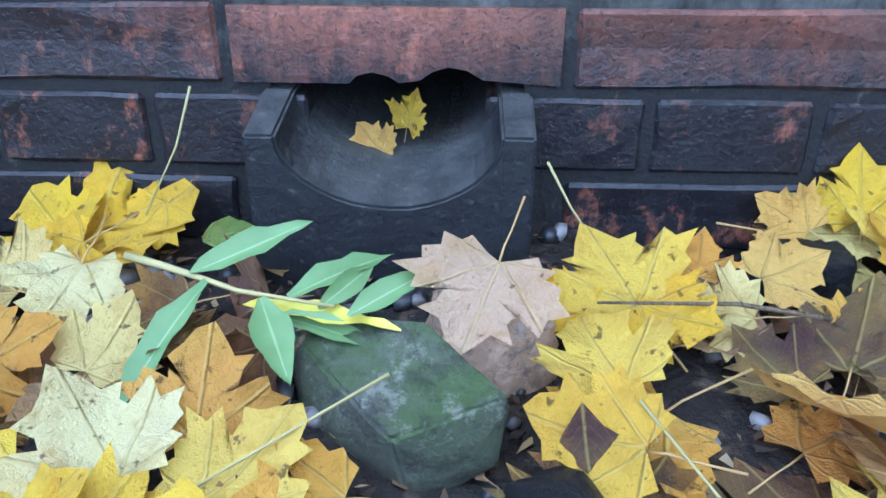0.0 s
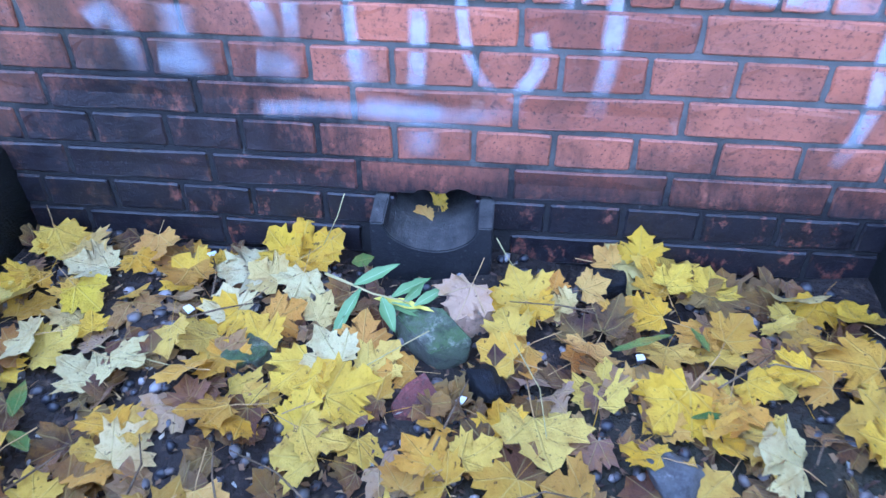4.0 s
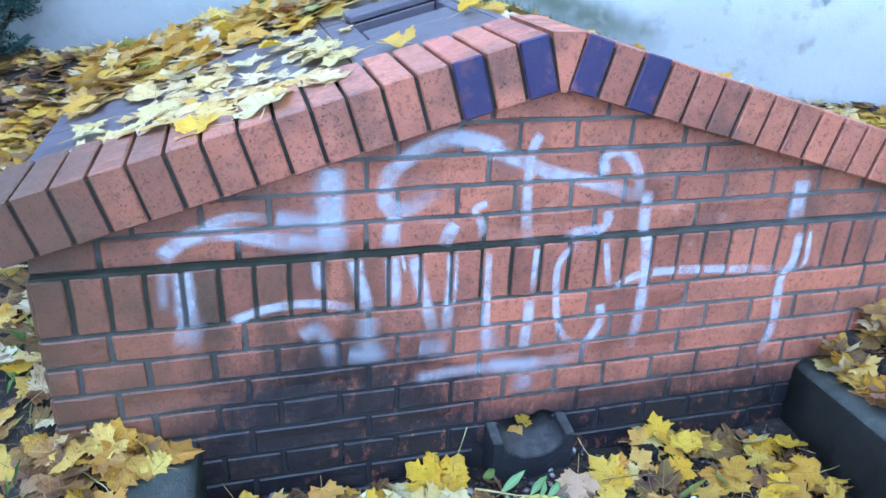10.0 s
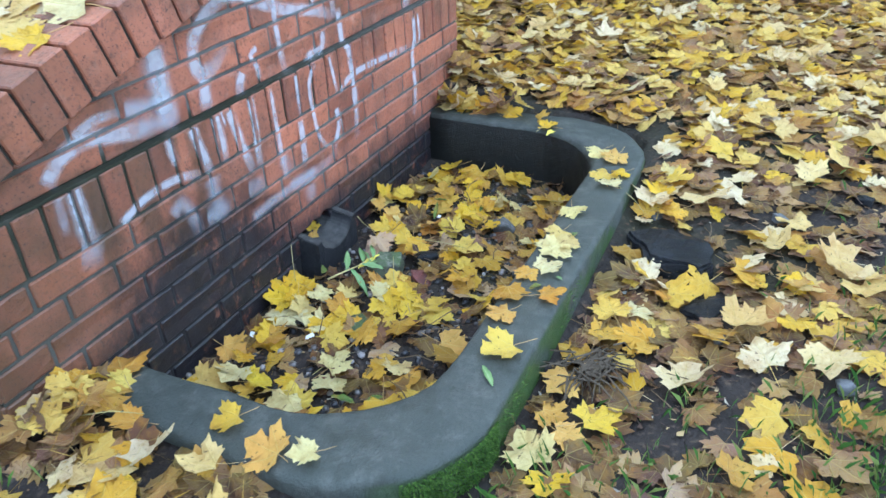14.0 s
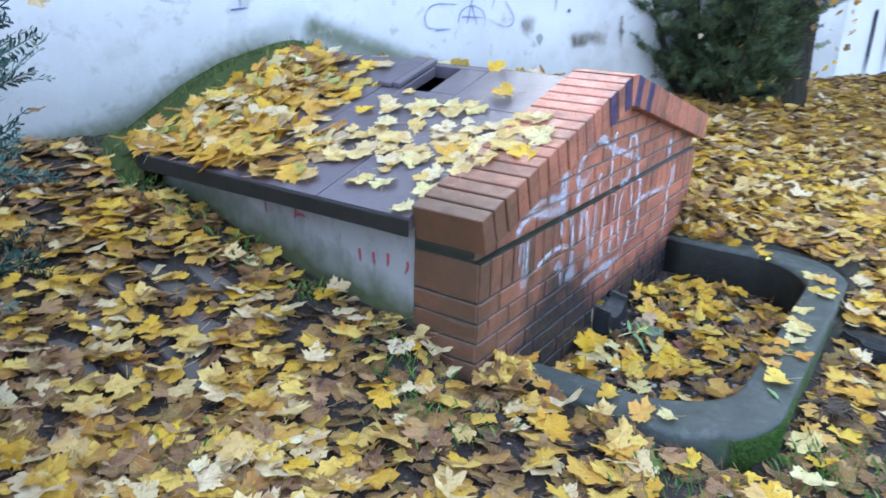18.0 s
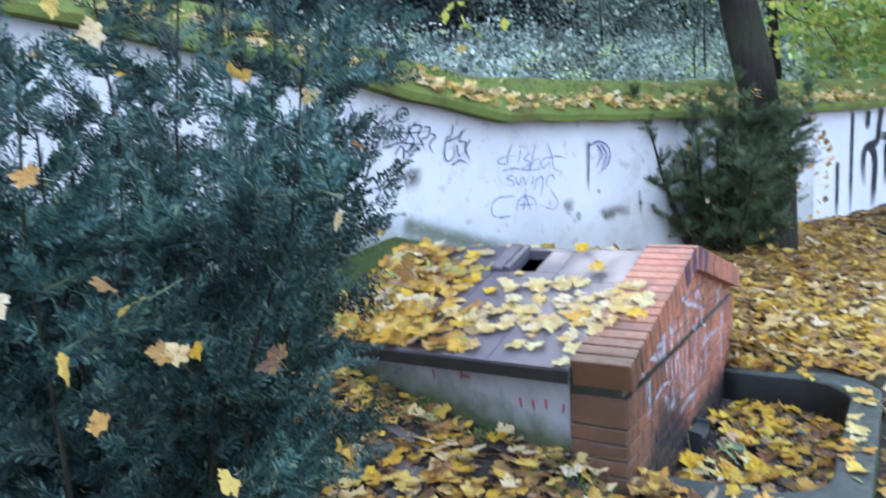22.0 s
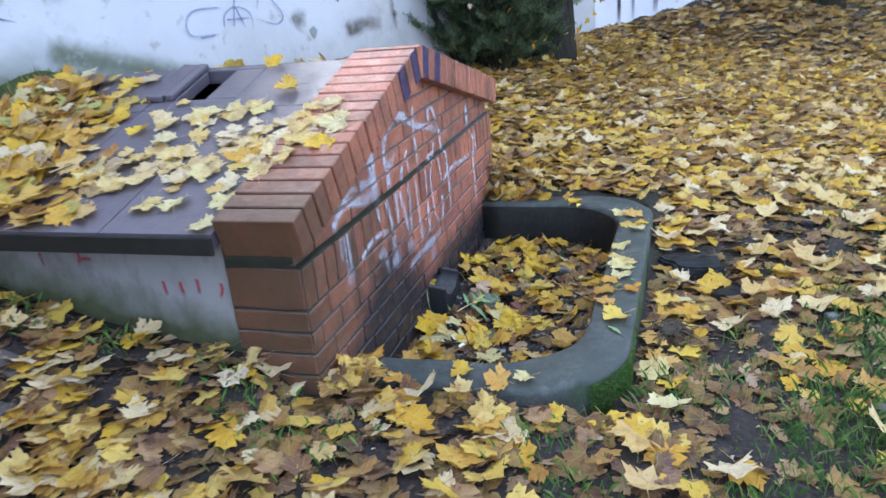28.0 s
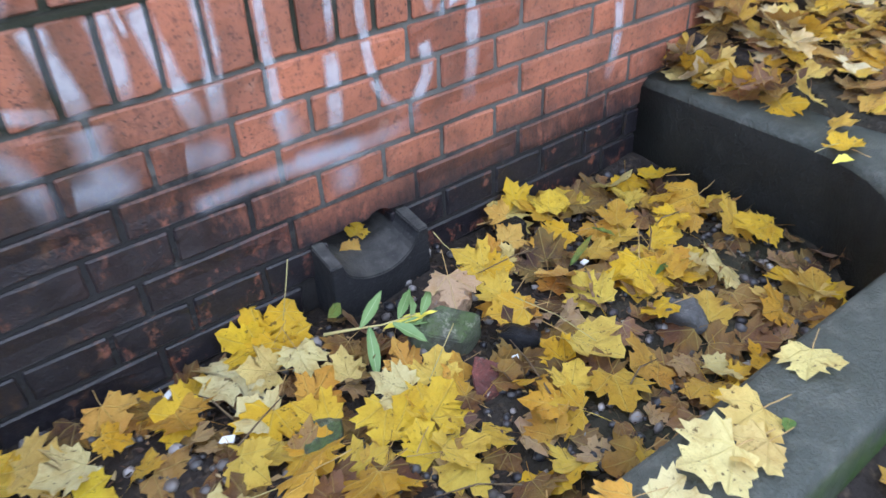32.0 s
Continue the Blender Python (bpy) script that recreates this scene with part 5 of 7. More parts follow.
for _ in range(60):
    x, y = rs.uniform(0.05, 1.05), rs.uniform(0.3, 1.5)
    rows_.append((x, y, on_roof(x, y), rs.uniform(0.06, 0.085), rs.uniform(0, 360), rs.normal(0, 12), rs.normal(14, 12)))
ob = part("roof_leaves", scatter_mesh("roof_leaves", rows_, range(160, 172), LEAFR, 0.30, False, 15.9), None)
tagged(ob, "heap of yellow maple leaves on the slate roof", "leaves", kind="stuff")
rows_ = []
for _ in range(95):
    y = rs.uniform(0.12, 0.85)
    x = -np.clip(rs.normal(0.52 + 0.25 * y, 0.16), 0.12, 1.02)
    if -0.30 < x and 0.5 < y:
        continue
    rows_.append((x, y, on_roof(x, y), rs.uniform(0.04, 0.075), rs.uniform(0, 360), rs.normal(0, 5), rs.normal(0, 5)))
ob = part("roof_leaves", scatter_mesh("roof_leaves", rows_, range(160, 172), LEAFP, 0.45, False, 15.9), None)
tagged(ob, "small pale maple leaves scattered over the slate roof", "leaves", kind="stuff")
# leaves on the wall coping
rows_ = []
for _ in range(430):
    x = rs.uniform(-1.5, 5.5) if rs.rand() < 0.75 else rs.uniform(5, 11)
    off = 0.12 - abs(rs.normal(0, 0.09))
    px, py, pz = wall_pt(x, off, wall_top(x) + float(np.interp(off, [-0.15, 0.05, 0.14], [0.28, 0.11, 0.03])) + 0.02)
    rows_.append((px, py, pz, rs.uniform(0.05, 0.085), rs.uniform(0, 360), rs.normal(35, 8), rs.normal(0, 10)))
ob = part("coping_leaves", scatter_mesh("coping_leaves", rows_, range(130, 136), LEAFP), None)
tagged(ob, "pale fallen leaves lying on the mossy coping", "leaves", kind="stuff")

# ---- trees and bushes ----
def sprays(name, centres, mat, count, size, seed, aspect=0.35, droop=0.0):
    """A crown of small leaf blades, thick round the given centres (x, y, z, radius)."""
    r = np.random.RandomState(seed)
    c = np.array(centres)
    pick = r.randint(0, len(c), count)
    d = r.normal(size=(count, 3))
    d /= np.linalg.norm(d, axis=1)[:, None]
    p = c[pick, :3] + d * (c[pick, 3] * r.uniform(0.1, 1.0, count) ** 0.6)[:, None]
    a = r.normal(size=(count, 3))
    a[:, 2] -= droop
    a /= np.linalg.norm(a, axis=1)[:, None]
    b = np.cross(a, r.normal(size=(count, 3)))
    b /= np.linalg.norm(b, axis=1)[:, None]
    s = (size * r.uniform(0.6, 1.4, count))[:, None]
    v = np.stack([p, p + a * s * 0.45 + b * s * aspect * 0.5, p + a * s, p + a * s * 0.45 - b * s * aspect * 0.5], 1).reshape(-1, 3)
    me = raw_mesh(name, v, np.arange(count * 4).reshape(-1, 4).tolist())
    me.materials.append(mat)
    return me


def needles(name, twigs, mat, seed, per=15, length=0.031, width=0.0060):
    """Needle-covered twigs: rows of base x, y, z, direction x, y, z, twig length."""
    r = np.random.RandomState(seed)
    tw = np.array(twigs)
    n = len(tw)
    base, d, ln = tw[:, :3], tw[:, 3:6], tw[:, 6]
    d = d / np.linalg.norm(d, axis=1)[:, None]
    side = np.cross(d, r.normal(size=(n, 3)))
    side /= np.linalg.norm(side, axis=1)[:, None]
    up = np.cross(side, d)
    t = (np.arange(per) + 0.5) / per
    vs = []
    for sgn in (-1, 1):
        p = base[:, None] + d[:, None] * (t[None, :, None] * ln[:, None, None]) - up[:, None] * (0.12 * ln[:, None, None] * (t ** 2)[None, :, None])
        out = sgn * side[:, None] + 0.55 * d[:, None] + r.normal(0, 0.25, (n, per, 3))
        out /= np.linalg.norm(out, axis=2)[:, :, None]
        sz = length * (1.1 - 0.6 * t)[None, :, None] * r.uniform(0.75, 1.2, (n, per, 1))
        w = d[:, None] * width
        vs.append(np.stack([p - w * 0.5, p + out * sz * 0.6 - w * 0.7, p + out * sz, p + out * sz * 0.6 + w * 0.7], 2).reshape(-1, 3))
    w = side * 0.0025
    e = base + d * ln[:, None] - up * (0.12 * ln)[:, None]
    vs.append(np.stack([base - w, base + w, e + w * 0.4, e - w * 0.4], 1).reshape(-1, 3))
    v = np.vstack(vs)
    me = raw_mesh(name, v, np.arange(len(v)).reshape(-1, 4).tolist())
    me.materials.append(mat)
    return me


def yew(x, y, z, h, rad, seed, label, stems, branches, per_branch, bare=0.1, lean0=0.3, thick=0.02, spread=0.9, mat=None):
    bush = thing("yew_bush", label, "bush")
    r = random.Random(seed)
    twigs = []
    for s in range(stems):
        a = 2 * math.pi * s / stems + r.uniform(-0.35, 0.35)
        lean = r.uniform(lean0, 0.85) * rad
        hh = h * r.uniform(0.5, 1.0)
        pts = [Vector((x + math.cos(a) * lean * t ** spread + r.uniform(-0.03, 0.03), y + math.sin(a) * lean * t ** spread + r.uniform(-0.03, 0.03), z - 0.05 + hh * t)) for t in (0, 0.2, 0.4, 0.6, 0.8, 1.0)]
        part("stem", tube(pts, [thick, thick * 0.85, thick * 0.7, thick * 0.5, thick * 0.35, 0.003], 6), BARK, bush)
        for i in range(branches):
            t = bare + (1 - bare) * (i + r.random()) / branches
            j = min(4, int(t * 5))
            b0 = pts[j].lerp(pts[j + 1], min(1.0, t * 5 - j))
            b2 = a + r.gauss(0, 1.3)
            ln = r.uniform(0.22, 0.55) * rad * (1.15 - 0.65 * t)
            bd = Vector((math.cos(b2), math.sin(b2), r.uniform(0.35, 1.0))).normalized()
            for kk in range(per_branch):
                u = (kk + r.random()) / per_branch
                p = b0 + bd * ln * u + Vector((0, 0, -0.05 * u * u))
                td = (bd * 0.8 + Vector((r.gauss(0, 0.7), r.gauss(0, 0.7), r.gauss(0.35, 0.4)))).normalized()
                twigs.append((*p, *td, r.uniform(0.07, 0.15)))
            twigs.append((*b0, *bd, ln + 0.08))
    part("foliage", needles("foliage", twigs, mat or YEW, seed), None, bush, "dense dark green needles")
    return bush


yew(-2.68, 0.92, 0.55, 2.12, 0.94, 1, "large dark green yew bush beside the path", 34, 22, 9, 0.0, 0.10, 0.010, 0.45)
yew(-1.75, 2.3, 0.8, 0.95, 0.4, 2, "low yew bush against the white wall", 10, 12, 8)
yew(3.1, 0.50, 0.62, 1.75, 1.0, 3, "dark yew bush round a tree trunk by the wall", 24, 18, 12, 0.14, 0.30, 0.026, 0.7, YEWO)
# yellow leaves caught in the yews
rows_ = []
for (cx, cy, cz, rr, n) in ((-2.66, 0.9, 1.55, 0.84, 90), (3.25, 0.42, 1.5, 0.80, 120)):
    for _ in range(n):
        d = rs.normal(size=3)
        d /= np.linalg.norm(d)
        rows_.append((cx + d[0] * rr, cy + d[1] * rr, cz + d[2] * rr * 0.9, rs.uniform(0.03, 0.05), rs.uniform(0, 360), rs.normal(0, 50), rs.normal(0, 50)))
ob = part("caught_leaves", scatter_mesh("caught_leaves", rows_, range(140, 146), LEAFS), None)
tagged(ob, "yellow maple leaves caught in the yew twigs", "leaves", kind="stuff")


def grow(p, d, ln, r, rad, depth, limbs, tips):
    """A forking limb."""
    pts = [Vector(p)]
    d = Vector(d).normalized()
    for i in range(4):
        d = (d + Vector((r.gauss(0, 0.16), r.gauss(0, 0.16), r.gauss(0.02, 0.1)))).normalized()
        pts.append(pts[-1] + d * ln / 4)
    limbs.append((pts, rad))
    tips += [(q.x, q.y, q.z) for q in pts[2:]]
    if depth:
        for i in range(3):
            k_ = r.choice((2, 3, 4))
            nd = (d + Vector((r.gauss(0, 0.7), r.gauss(0, 0.7), r.gauss(0.05, 0.35)))).normalized()
            grow(pts[k_], nd, ln * r.uniform(0.5, 0.8), r, rad * 0.5, depth - 1, limbs, tips)


def tree(line, radii, label, seed, starts, leaf, barkm=BARK, depth=2, boughs=(), fork=()):
    """starts: limbs as (place, direction, length); leaf: ('maple' or 'blade', material, leaves per tip, size, spread)."""
    t = thing("tree", label, "tree")
    part("trunk", rough_up(tube(line, radii, 16), 0.035, 4.0, seed), barkm, t)
    r = random.Random(seed)
    limbs, tips = [], []
    for p, d, ln in starts:
        grow(p, d, ln, r, 0.028, depth, limbs, tips)
    for bough in boughs:
        line_ = [Vector(q) for q in bough]
        limbs.append((line_, 0.022))
        for j in range(len(line_) - 1):
            for u in (0.3, 0.8):
                if j + u > 1.2:
                    grow(line_[j].lerp(line_[j + 1], u), (r.gauss(-0.2, 0.8), r.gauss(0.1, 0.8), r.gauss(-0.15, 0.3)), r.uniform(0.3, 0.55), r, 0.007, 1, limbs, tips)
    if fork:
        part("trunk", rough_up(tube(fork, [0.11, 0.10, 0.08, 0.05], 12), 0.03, 4.0, seed), barkm, t)
    for pts, rad in limbs:
        n = len(pts)
        part("limb", tube(pts, [rad * (1 - 0.7 * i / (n - 1)) + 0.003 for i in range(n)], 5), barkm, t)
    kind, mat, per, size, spread = leaf
    if kind == "maple":
        rows = [(x + r.gauss(0, spread), y + r.gauss(0, spread), z + r.gauss(-0.05, spread * 0.8), size * r.uniform(0.6, 1.2), r.uniform(0, 360), r.gauss(0, 35), r.gauss(0, 35)) for x, y, z in tips for _ in range(per)]
        part("crown", scatter_mesh("crown", rows, range(150, 156), mat), None, t, "sparse yellow-green maple leaves")
    else:
        part("crown", sprays("crown", [(*p, spread) for p in tips], mat, per * len(tips), size, seed, 0.8, 0.3), None, t, "yellow-green autumn leaves")
    return t


tree([(3.5, 0.12, 0.5), (3.52, 0.12, 0.9), (3.55, 0.14, 1.4), (3.58, 0.20, 1.9), (3.6, 0.30, 2.4), (3.6, 0.42, 2.9), (3.6, 0.51, 3.4), (3.6, 0.50, 3.8), (3.6, 0.47, 4.2), (3.6, 0.46, 4.8), (3.6, 0.48, 5.3), (3.6, 0.55, 5.8), (3.62, 0.66, 6.3), (3.66, 0.78, 7.0), (3.7, 0.95, 8.0)], [0.25, 0.21, 0.195, 0.185, 0.18, 0.165, 0.16, 0.165, 0.155, 0.16, 0.15, 0.155, 0.17, 0.12, 0.09], "leaning dark maple tree by the white wall", 8, [((3.6, 0.5, 4.2), (-0.6, 0.8, 0.05), 1.6), ((3.6, 0.55, 4.4), (-0.5, 1, 0.0), 2.0), ((3.6, 0.6, 5.9), (-0.8, 1, 0.1), 2.6), ((3.6, 0.5, 3.9), (0.8, -0.9, 0.1), 1.8), ((3.6, 0.5, 4.7), (-1, 0.5, 0.25), 2.2), ((3.6, 0.55, 5.6), (-1, 1.0, 0.3), 2.4), ((3.6, 0.5, 4.9), (0.9, -0.7, 0.15), 2.2), ((3.6, 0.5, 5.6), (0.4, -1, 0.3), 2.4), ((3.6, 0.6, 6.2), (-0.3, -0.4, 0.6), 2.0), ((3.6, 0.6, 6.2), (-0.9, 0.2, 0.5), 2.2), ((3.6, 0.5, 5.2), (0.3, 1, 0.2), 2.2)], ("maple", LEAFT, 4, 0.095, 0.24), BARK, 2, ([(3.6, 0.6, 6.6), (2.7, 1.2, 6.2), (1.9, 1.5, 5.4), (1.6, 1.75, 4.75), (1.6, 1.35, 4.3)], [(3.6, 0.6, 6.2), (2.7, 1.6, 5.6), (1.9, 2.2, 4.9), (1.6, 2.5, 4.3), (1.5, 2.75, 3.95)], [(3.6, 0.5, 4.3), (2.7, 0.9, 4.25), (2.0, 1.3, 4.0), (1.6, 1.75, 3.5)], [(3.6, 0.5, 4.2), (2.8, 1.1, 4.15), (2.1, 1.7, 4.1), (1.6, 2.2, 3.9)]), [(3.6, 0.62, 5.75), (3.58, 0.95, 6.2), (3.55, 1.25, 6.6), (3.5, 1.7, 7.6)])
far = lambda x, y, z: [((x, y, z + 2.4 + 0.5 * i), (math.cos(i * 2.4), math.sin(i * 2.4), 0.15), 2.6) for i in range(9)]
tree([(8.3, -2.48, 0.5), (8.3, -2.47, 1.2), (8.3, -2.42, 1.9), (8.3, -2.36, 2.5), (8.32, -2.31, 4.3), (8.4, -2.2, 6.4)], [0.27, 0.235, 0.21, 0.15, 0.12, 0.06], "tall dark tree beside the leaf-covered path", 9, far(8.3, -2.4, 0.8), ("blade", CANOPYG, 56, 0.105, 0.6), BARKG)
tree([(11.3, -3.26, 0.5), (11.3, -3.22, 2.2), (11.3, -3.24, 3.6), (11.3, -3.08, 5.2), (11.3, -3.0, 6.8), (11.4, -2.9, 9.0)], [0.30, 0.27, 0.30, 0.25, 0.22, 0.15], "tall dark tree further along the path", 10, far(11.3, -3.2, 0.8), ("blade", CANOPYG, 58, 0.115, 0.65), BARK, 2, (), [(11.3, -3.1, 5.0), (11.3, -3.4, 5.7), (11.3, -3.55, 6.6), (11.3, -3.9, 8.2)])
for i, (x, off) in enumerate(((-5, -13.2), (-1.5, -13), (2, -12.7), (5.5, -14.5), (14.5, -12.6), (19.5, -12.8), (23, -13.5), (3, -17), (4.5, -13.2), (8, -14), (10, -15), (-3, -12.6), (0.5, -13.5), (12, -13), (17, -14), (9.5, -3.2), (13.5, -5), (18, -3), (24, -5), (15, -6), (21, 2.5), (27, 4.5), (6.5, -12.8))):
    px, py, _ = wall_pt(x, off)
    gz = float(ground_z(np.float64(px), np.float64(py)))
    h = rs.uniform(6, 9)
    tree([(px, py, gz - 0.2), (px + rs.uniform(-0.3, 0.3), py + rs.uniform(-0.4, 0.4), gz + h * 0.5), (px + rs.uniform(-0.8, 0.8), py + 0.2, gz + h)], [0.085, 0.06, 0.02], "autumn tree on the wooded slope behind the wall", 30 + i, [((px, py, gz + h * (0.42 + 0.07 * j)), (math.cos(j * 2.4 + i), math.sin(j * 2.4 + i), 0.3), 2.2) for j in range(7)], ("blade", (CANOPYP if x < 9 else CANOPYG, CANOPY, CANOPYP)[i % 3], 36, 0.13, 0.85), BARK, 1)
# scrub on the bank
cs = []
for _ in range(700):
    x, off = rs.uniform(-5, 22), -0.6 - 9.8 * rs.rand() ** 1.25
    px, py, _ = wall_pt(x, off)
    cs.append((px, py, float(ground_z(np.float64(px), np.float64(py))) + 0.15, rs.uniform(0.3, 0.8)))
for _ in range(70):
    px, py, _z = wall_pt(rs.uniform(2, 24), -rs.uniform(10.9, 11.6))
    cs.append((px, py, 7.9 - (px - 4.8) * 0.08 + rs.normal(-0.1, 0.3), rs.uniform(0.3, 0.7)))
for _ in range(260):
    px, py, _z = wall_pt(9 + abs(rs.normal(0, 8)), -rs.uniform(10.4, 11.0))
    cs.append((px, py, rs.uniform(3.8, 6.8), rs.uniform(0.4, 0.8)))
hung = []
for _ in range(420):
    px, py, _z = wall_pt(rs.uniform(-7, 12), -rs.uniform(10.4, 11.0))
    hung.append((px, py, rs.uniform(4.2, 7.7), rs.uniform(0.3, 0.8)))
# ivy colours darkened to carry the shade on the masonry wall
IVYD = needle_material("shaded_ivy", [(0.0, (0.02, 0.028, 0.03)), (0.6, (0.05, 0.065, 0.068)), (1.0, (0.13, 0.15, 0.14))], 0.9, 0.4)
tagged(part("hanging_ivy", sprays("hanging_ivy", hung, IVYD, 60000, 0.11, 79, 0.7), None), "ivy hanging on the masonry wall, colour darkened for shade", "ivy", kind="stuff")
ivy = part("ivy", sprays("ivy", cs, IVY, 175000, 0.098, 77, 0.7), None)
tagged(ivy, "ivy and scrub covering the shaded bank behind the wall", "ivy", kind="stuff")
# bright thicket past the end of the wall
cs = []
for _ in range(110):
    x, off = 11.8 + abs(rs.normal(0, 6)), rs.uniform(-4.6, 0.4)
    px, py, _z = wall_pt(x, off)
    cs.append((px, py, float(ground_z(np.float64(px), np.float64(py))) + rs.uniform(0.1, 2.6), rs.uniform(0.5, 1.0)))
for _ in range(430):
    px, py = rs.uniform(22, 36), rs.uniform(-24, 2.5)
    cs.append((px, py, 1.5 + 15.0 * rs.rand() ** 1.5, rs.uniform(0.8, 1.9)))
MEADOW = needle_material("pale_meadow", [(0.0, (0.30, 0.44, 0.20)), (0.5, (0.50, 0.62, 0.34)), (1.0, (0.70, 0.74, 0.46))], 0.7, 0.7, 0.5)
low_scrub = []
for _ in range(240):
    px, py, _z = wall_pt(rs.uniform(6.0, 22), -rs.uniform(0.5, 9.0))
    low_scrub.append((px, py, float(ground_z(np.float64(px), np.float64(py))) + 0.1, rs.uniform(0.2, 0.5)))
tagged(part("meadow_scrub", sprays("meadow_scrub", low_scrub, MEADOW, 30000, 0.09, 80, 0.5), None), "pale green low scrub on the bank behind the wall", "shrubs", kind="stuff")
thicket = part("thicket", sprays("thicket", cs, MEADOW, 90000, 0.20, 78, 0.7), None)
tagged(thicket, "light green thicket past the end of the wall", "shrubs", kind="stuff")
# thin saplings on the bank
for i in range(7):
    x, off = rs.uniform(-2, 12), -rs.uniform(2, 10)
    px, py, _ = wall_pt(x, off)
    gz = float(ground_z(np.float64(px), np.float64(py)))
    t = thing("sapling", "thin bare sapling on the bank behind the wall", "sapling", "saplings on the bank")
    part("trunk", tube([(px, py, gz - 0.1), (px + rs.uniform(-0.2, 0.2), py, gz + 1.0), (px + rs.uniform(-0.7, 0.7), py, gz + 2.2)], [0.022, 0.015, 0.005], 6), BARK, t)

# ---- stump ----
bm = tube([(8.55, -1.62, 0.7), (8.55, -1.62, 0.95), (8.55, -1.62, 1.12)], [0.33, 0.27, 0.25], 16)
rough_up(bm, 0.05, 5.0, 3.0)
stump = part("tree_stump", bm, BARK)
tagged(stump, "dark rotten tree stump at the foot of the white wall", "stump")


# ---- paint ----
def paint(name, col, strength, solid, wear, jointed=False):
    """Spray paint that thins out to its edges and ends; the ribbon's own coordinates carry the falloff."""
    k = Mat(name, 0.6, 0.3)
    k.base(k.mix(k.noise(20.0), col, tuple(c_ * 0.85 for c_ in col)))
    uv = k.n("TexCoord").outputs["UV"]
    wob = k.math("MULTIPLY", k.math("SUBTRACT", k.noise(30.0, 4.0), 0.5), 0.5)
    fall = k.ramp(k.math("ADD", k.math("ABSOLUTE", k.sep(uv, 0)), wob), [(solid, 1.0), (1.0, 0.0)], "EASE")
    ends = k.ramp(k.sep(uv, 1), [(0.0, 0.0), (0.05, 1.0), (0.70, 0.9), (1.0, 0.12)])
    worn = k.ramp(k.noise(26.0, 6.0), [(wear - 0.2, 0.55), (wear, 1.0)])
    if jointed:
        # the spray hardly reaches into the recessed joints
        p = k.pos()
        x, z = k.sep(p, 0), k.sep(p, 2)

        def gap(v, start, pitch, half):
            f_ = k.math("FRACT", k.math("DIVIDE", k.math("SUBTRACT", v, start), pitch))
            d_ = k.math("MULTIPLY", k.math("MINIMUM", f_, k.math("SUBTRACT", 1.0, f_)), pitch)
            return k.ramp(d_, [(half, 0.15), (half + 0.002, 1.0)])

        low_row = gap(z, R1, COURSE, 0.004)
        soldier = gap(x, -END, 2 * END / n_sold, 0.004)
        high_row = gap(z, SOLD1, COURSE, 0.004)
        joint = k.mix(k.math("GREATER_THAN", z, SOLD0), low_row, k.mix(k.math("GREATER_THAN", z, SOLD1), soldier, high_row))
        worn = k.math("MULTIPLY", worn, joint)
    mx = k.n("MixShader")
    k.link(k.math("MULTIPLY", k.math("MULTIPLY", k.math("MULTIPLY", fall, worn), ends), strength), mx.inputs[0])
    k.link(k.n("BsdfTransparent").outputs[0], mx.inputs[1])
    k.link(k.b.outputs[0], mx.inputs[2])
    k.link(mx.outputs[0], k.t.nodes["Material Output"].inputs[0])
    return k.m


WHITE = paint("white_spray_paint", (0.70, 0.74, 0.84), 0.52, 0.30, 0.56, True)
FAINT = paint("thin_white_spray_paint", (0.55, 0.58, 0.68), 0.36, 0.0, 0.52, True)
INK = paint("blue_marker_paint", (0.05, 0.07, 0.26), 0.8, 0.3, 0.45)
DARK = paint("dark_marker_paint", (0.025, 0.03, 0.08), 0.85, 0.35, 0.42)
PALEINK = paint("faded_blue_paint", (0.13, 0.18, 0.36), 0.65, 0.2, 0.5)
BLACK = paint("black_paint", (0.012, 0.012, 0.015), 1.0, 0.7, 0.3)
RED = paint("faded_red_paint", (0.46, 0.06, 0.09), 0.85, 0.3, 0.50)
GREENFILM = paint("green_algae_film", (0.10, 0.125, 0.05), 0.65, 0.0, 0.46)


def ribbon(points, width, place):
    """A flat ribbon of paint along points of a wall; place turns (along, up) into the world."""
    p = [Vector(q) for q in points]
    p = [p[0] * 2 - p[1]] + p + [p[-1] * 2 - p[-2]]
    line = []
    for a, b, c_, d in zip(p, p[1:], p[2:], p[3:]):
        m = max(3, int((c_ - b).length / 0.012))
        for i in range(m):
            t = i / m
            line.append(0.5 * ((2 * b) + (c_ - a) * t + (2 * a - 5 * b + 4 * c_ - d) * t * t + (3 * b - a - 3 * c_ + d) * t ** 3))
    line.append(p[-2])
    verts, uv = [], []
    for i, q in enumerate(line):
        d = (line[min(i + 1, len(line) - 1)] - line[max(i - 1, 0)]).normalized()
        n = Vector((-d.y, d.x)) * width / 2
        for s in (-1, -0.5, 0, 0.5, 1):
            verts.append(place(*(q + n * s)))
            uv.append((s, i / (len(line) - 1)))
    faces = [(5 * i + j, 5 * i + j + 1, 5 * i + j + 6, 5 * i + j + 5) for i in range(len(line) - 1) for j in range(4)]
    return raw_mesh("painted_stroke", verts, faces, uv)


layer = [0]


def front(x, z):
    return (x, (-0.0035 if z < SOLD1 else 0.0145) - layer[0] * 0.0001, z)


def stroke(points, width, mat=None):
    layer[0] += 1
    part("painted_stroke", ribbon(points, width * 1.28, front), mat or WHITE, wall, "white sprayed line across bricks")


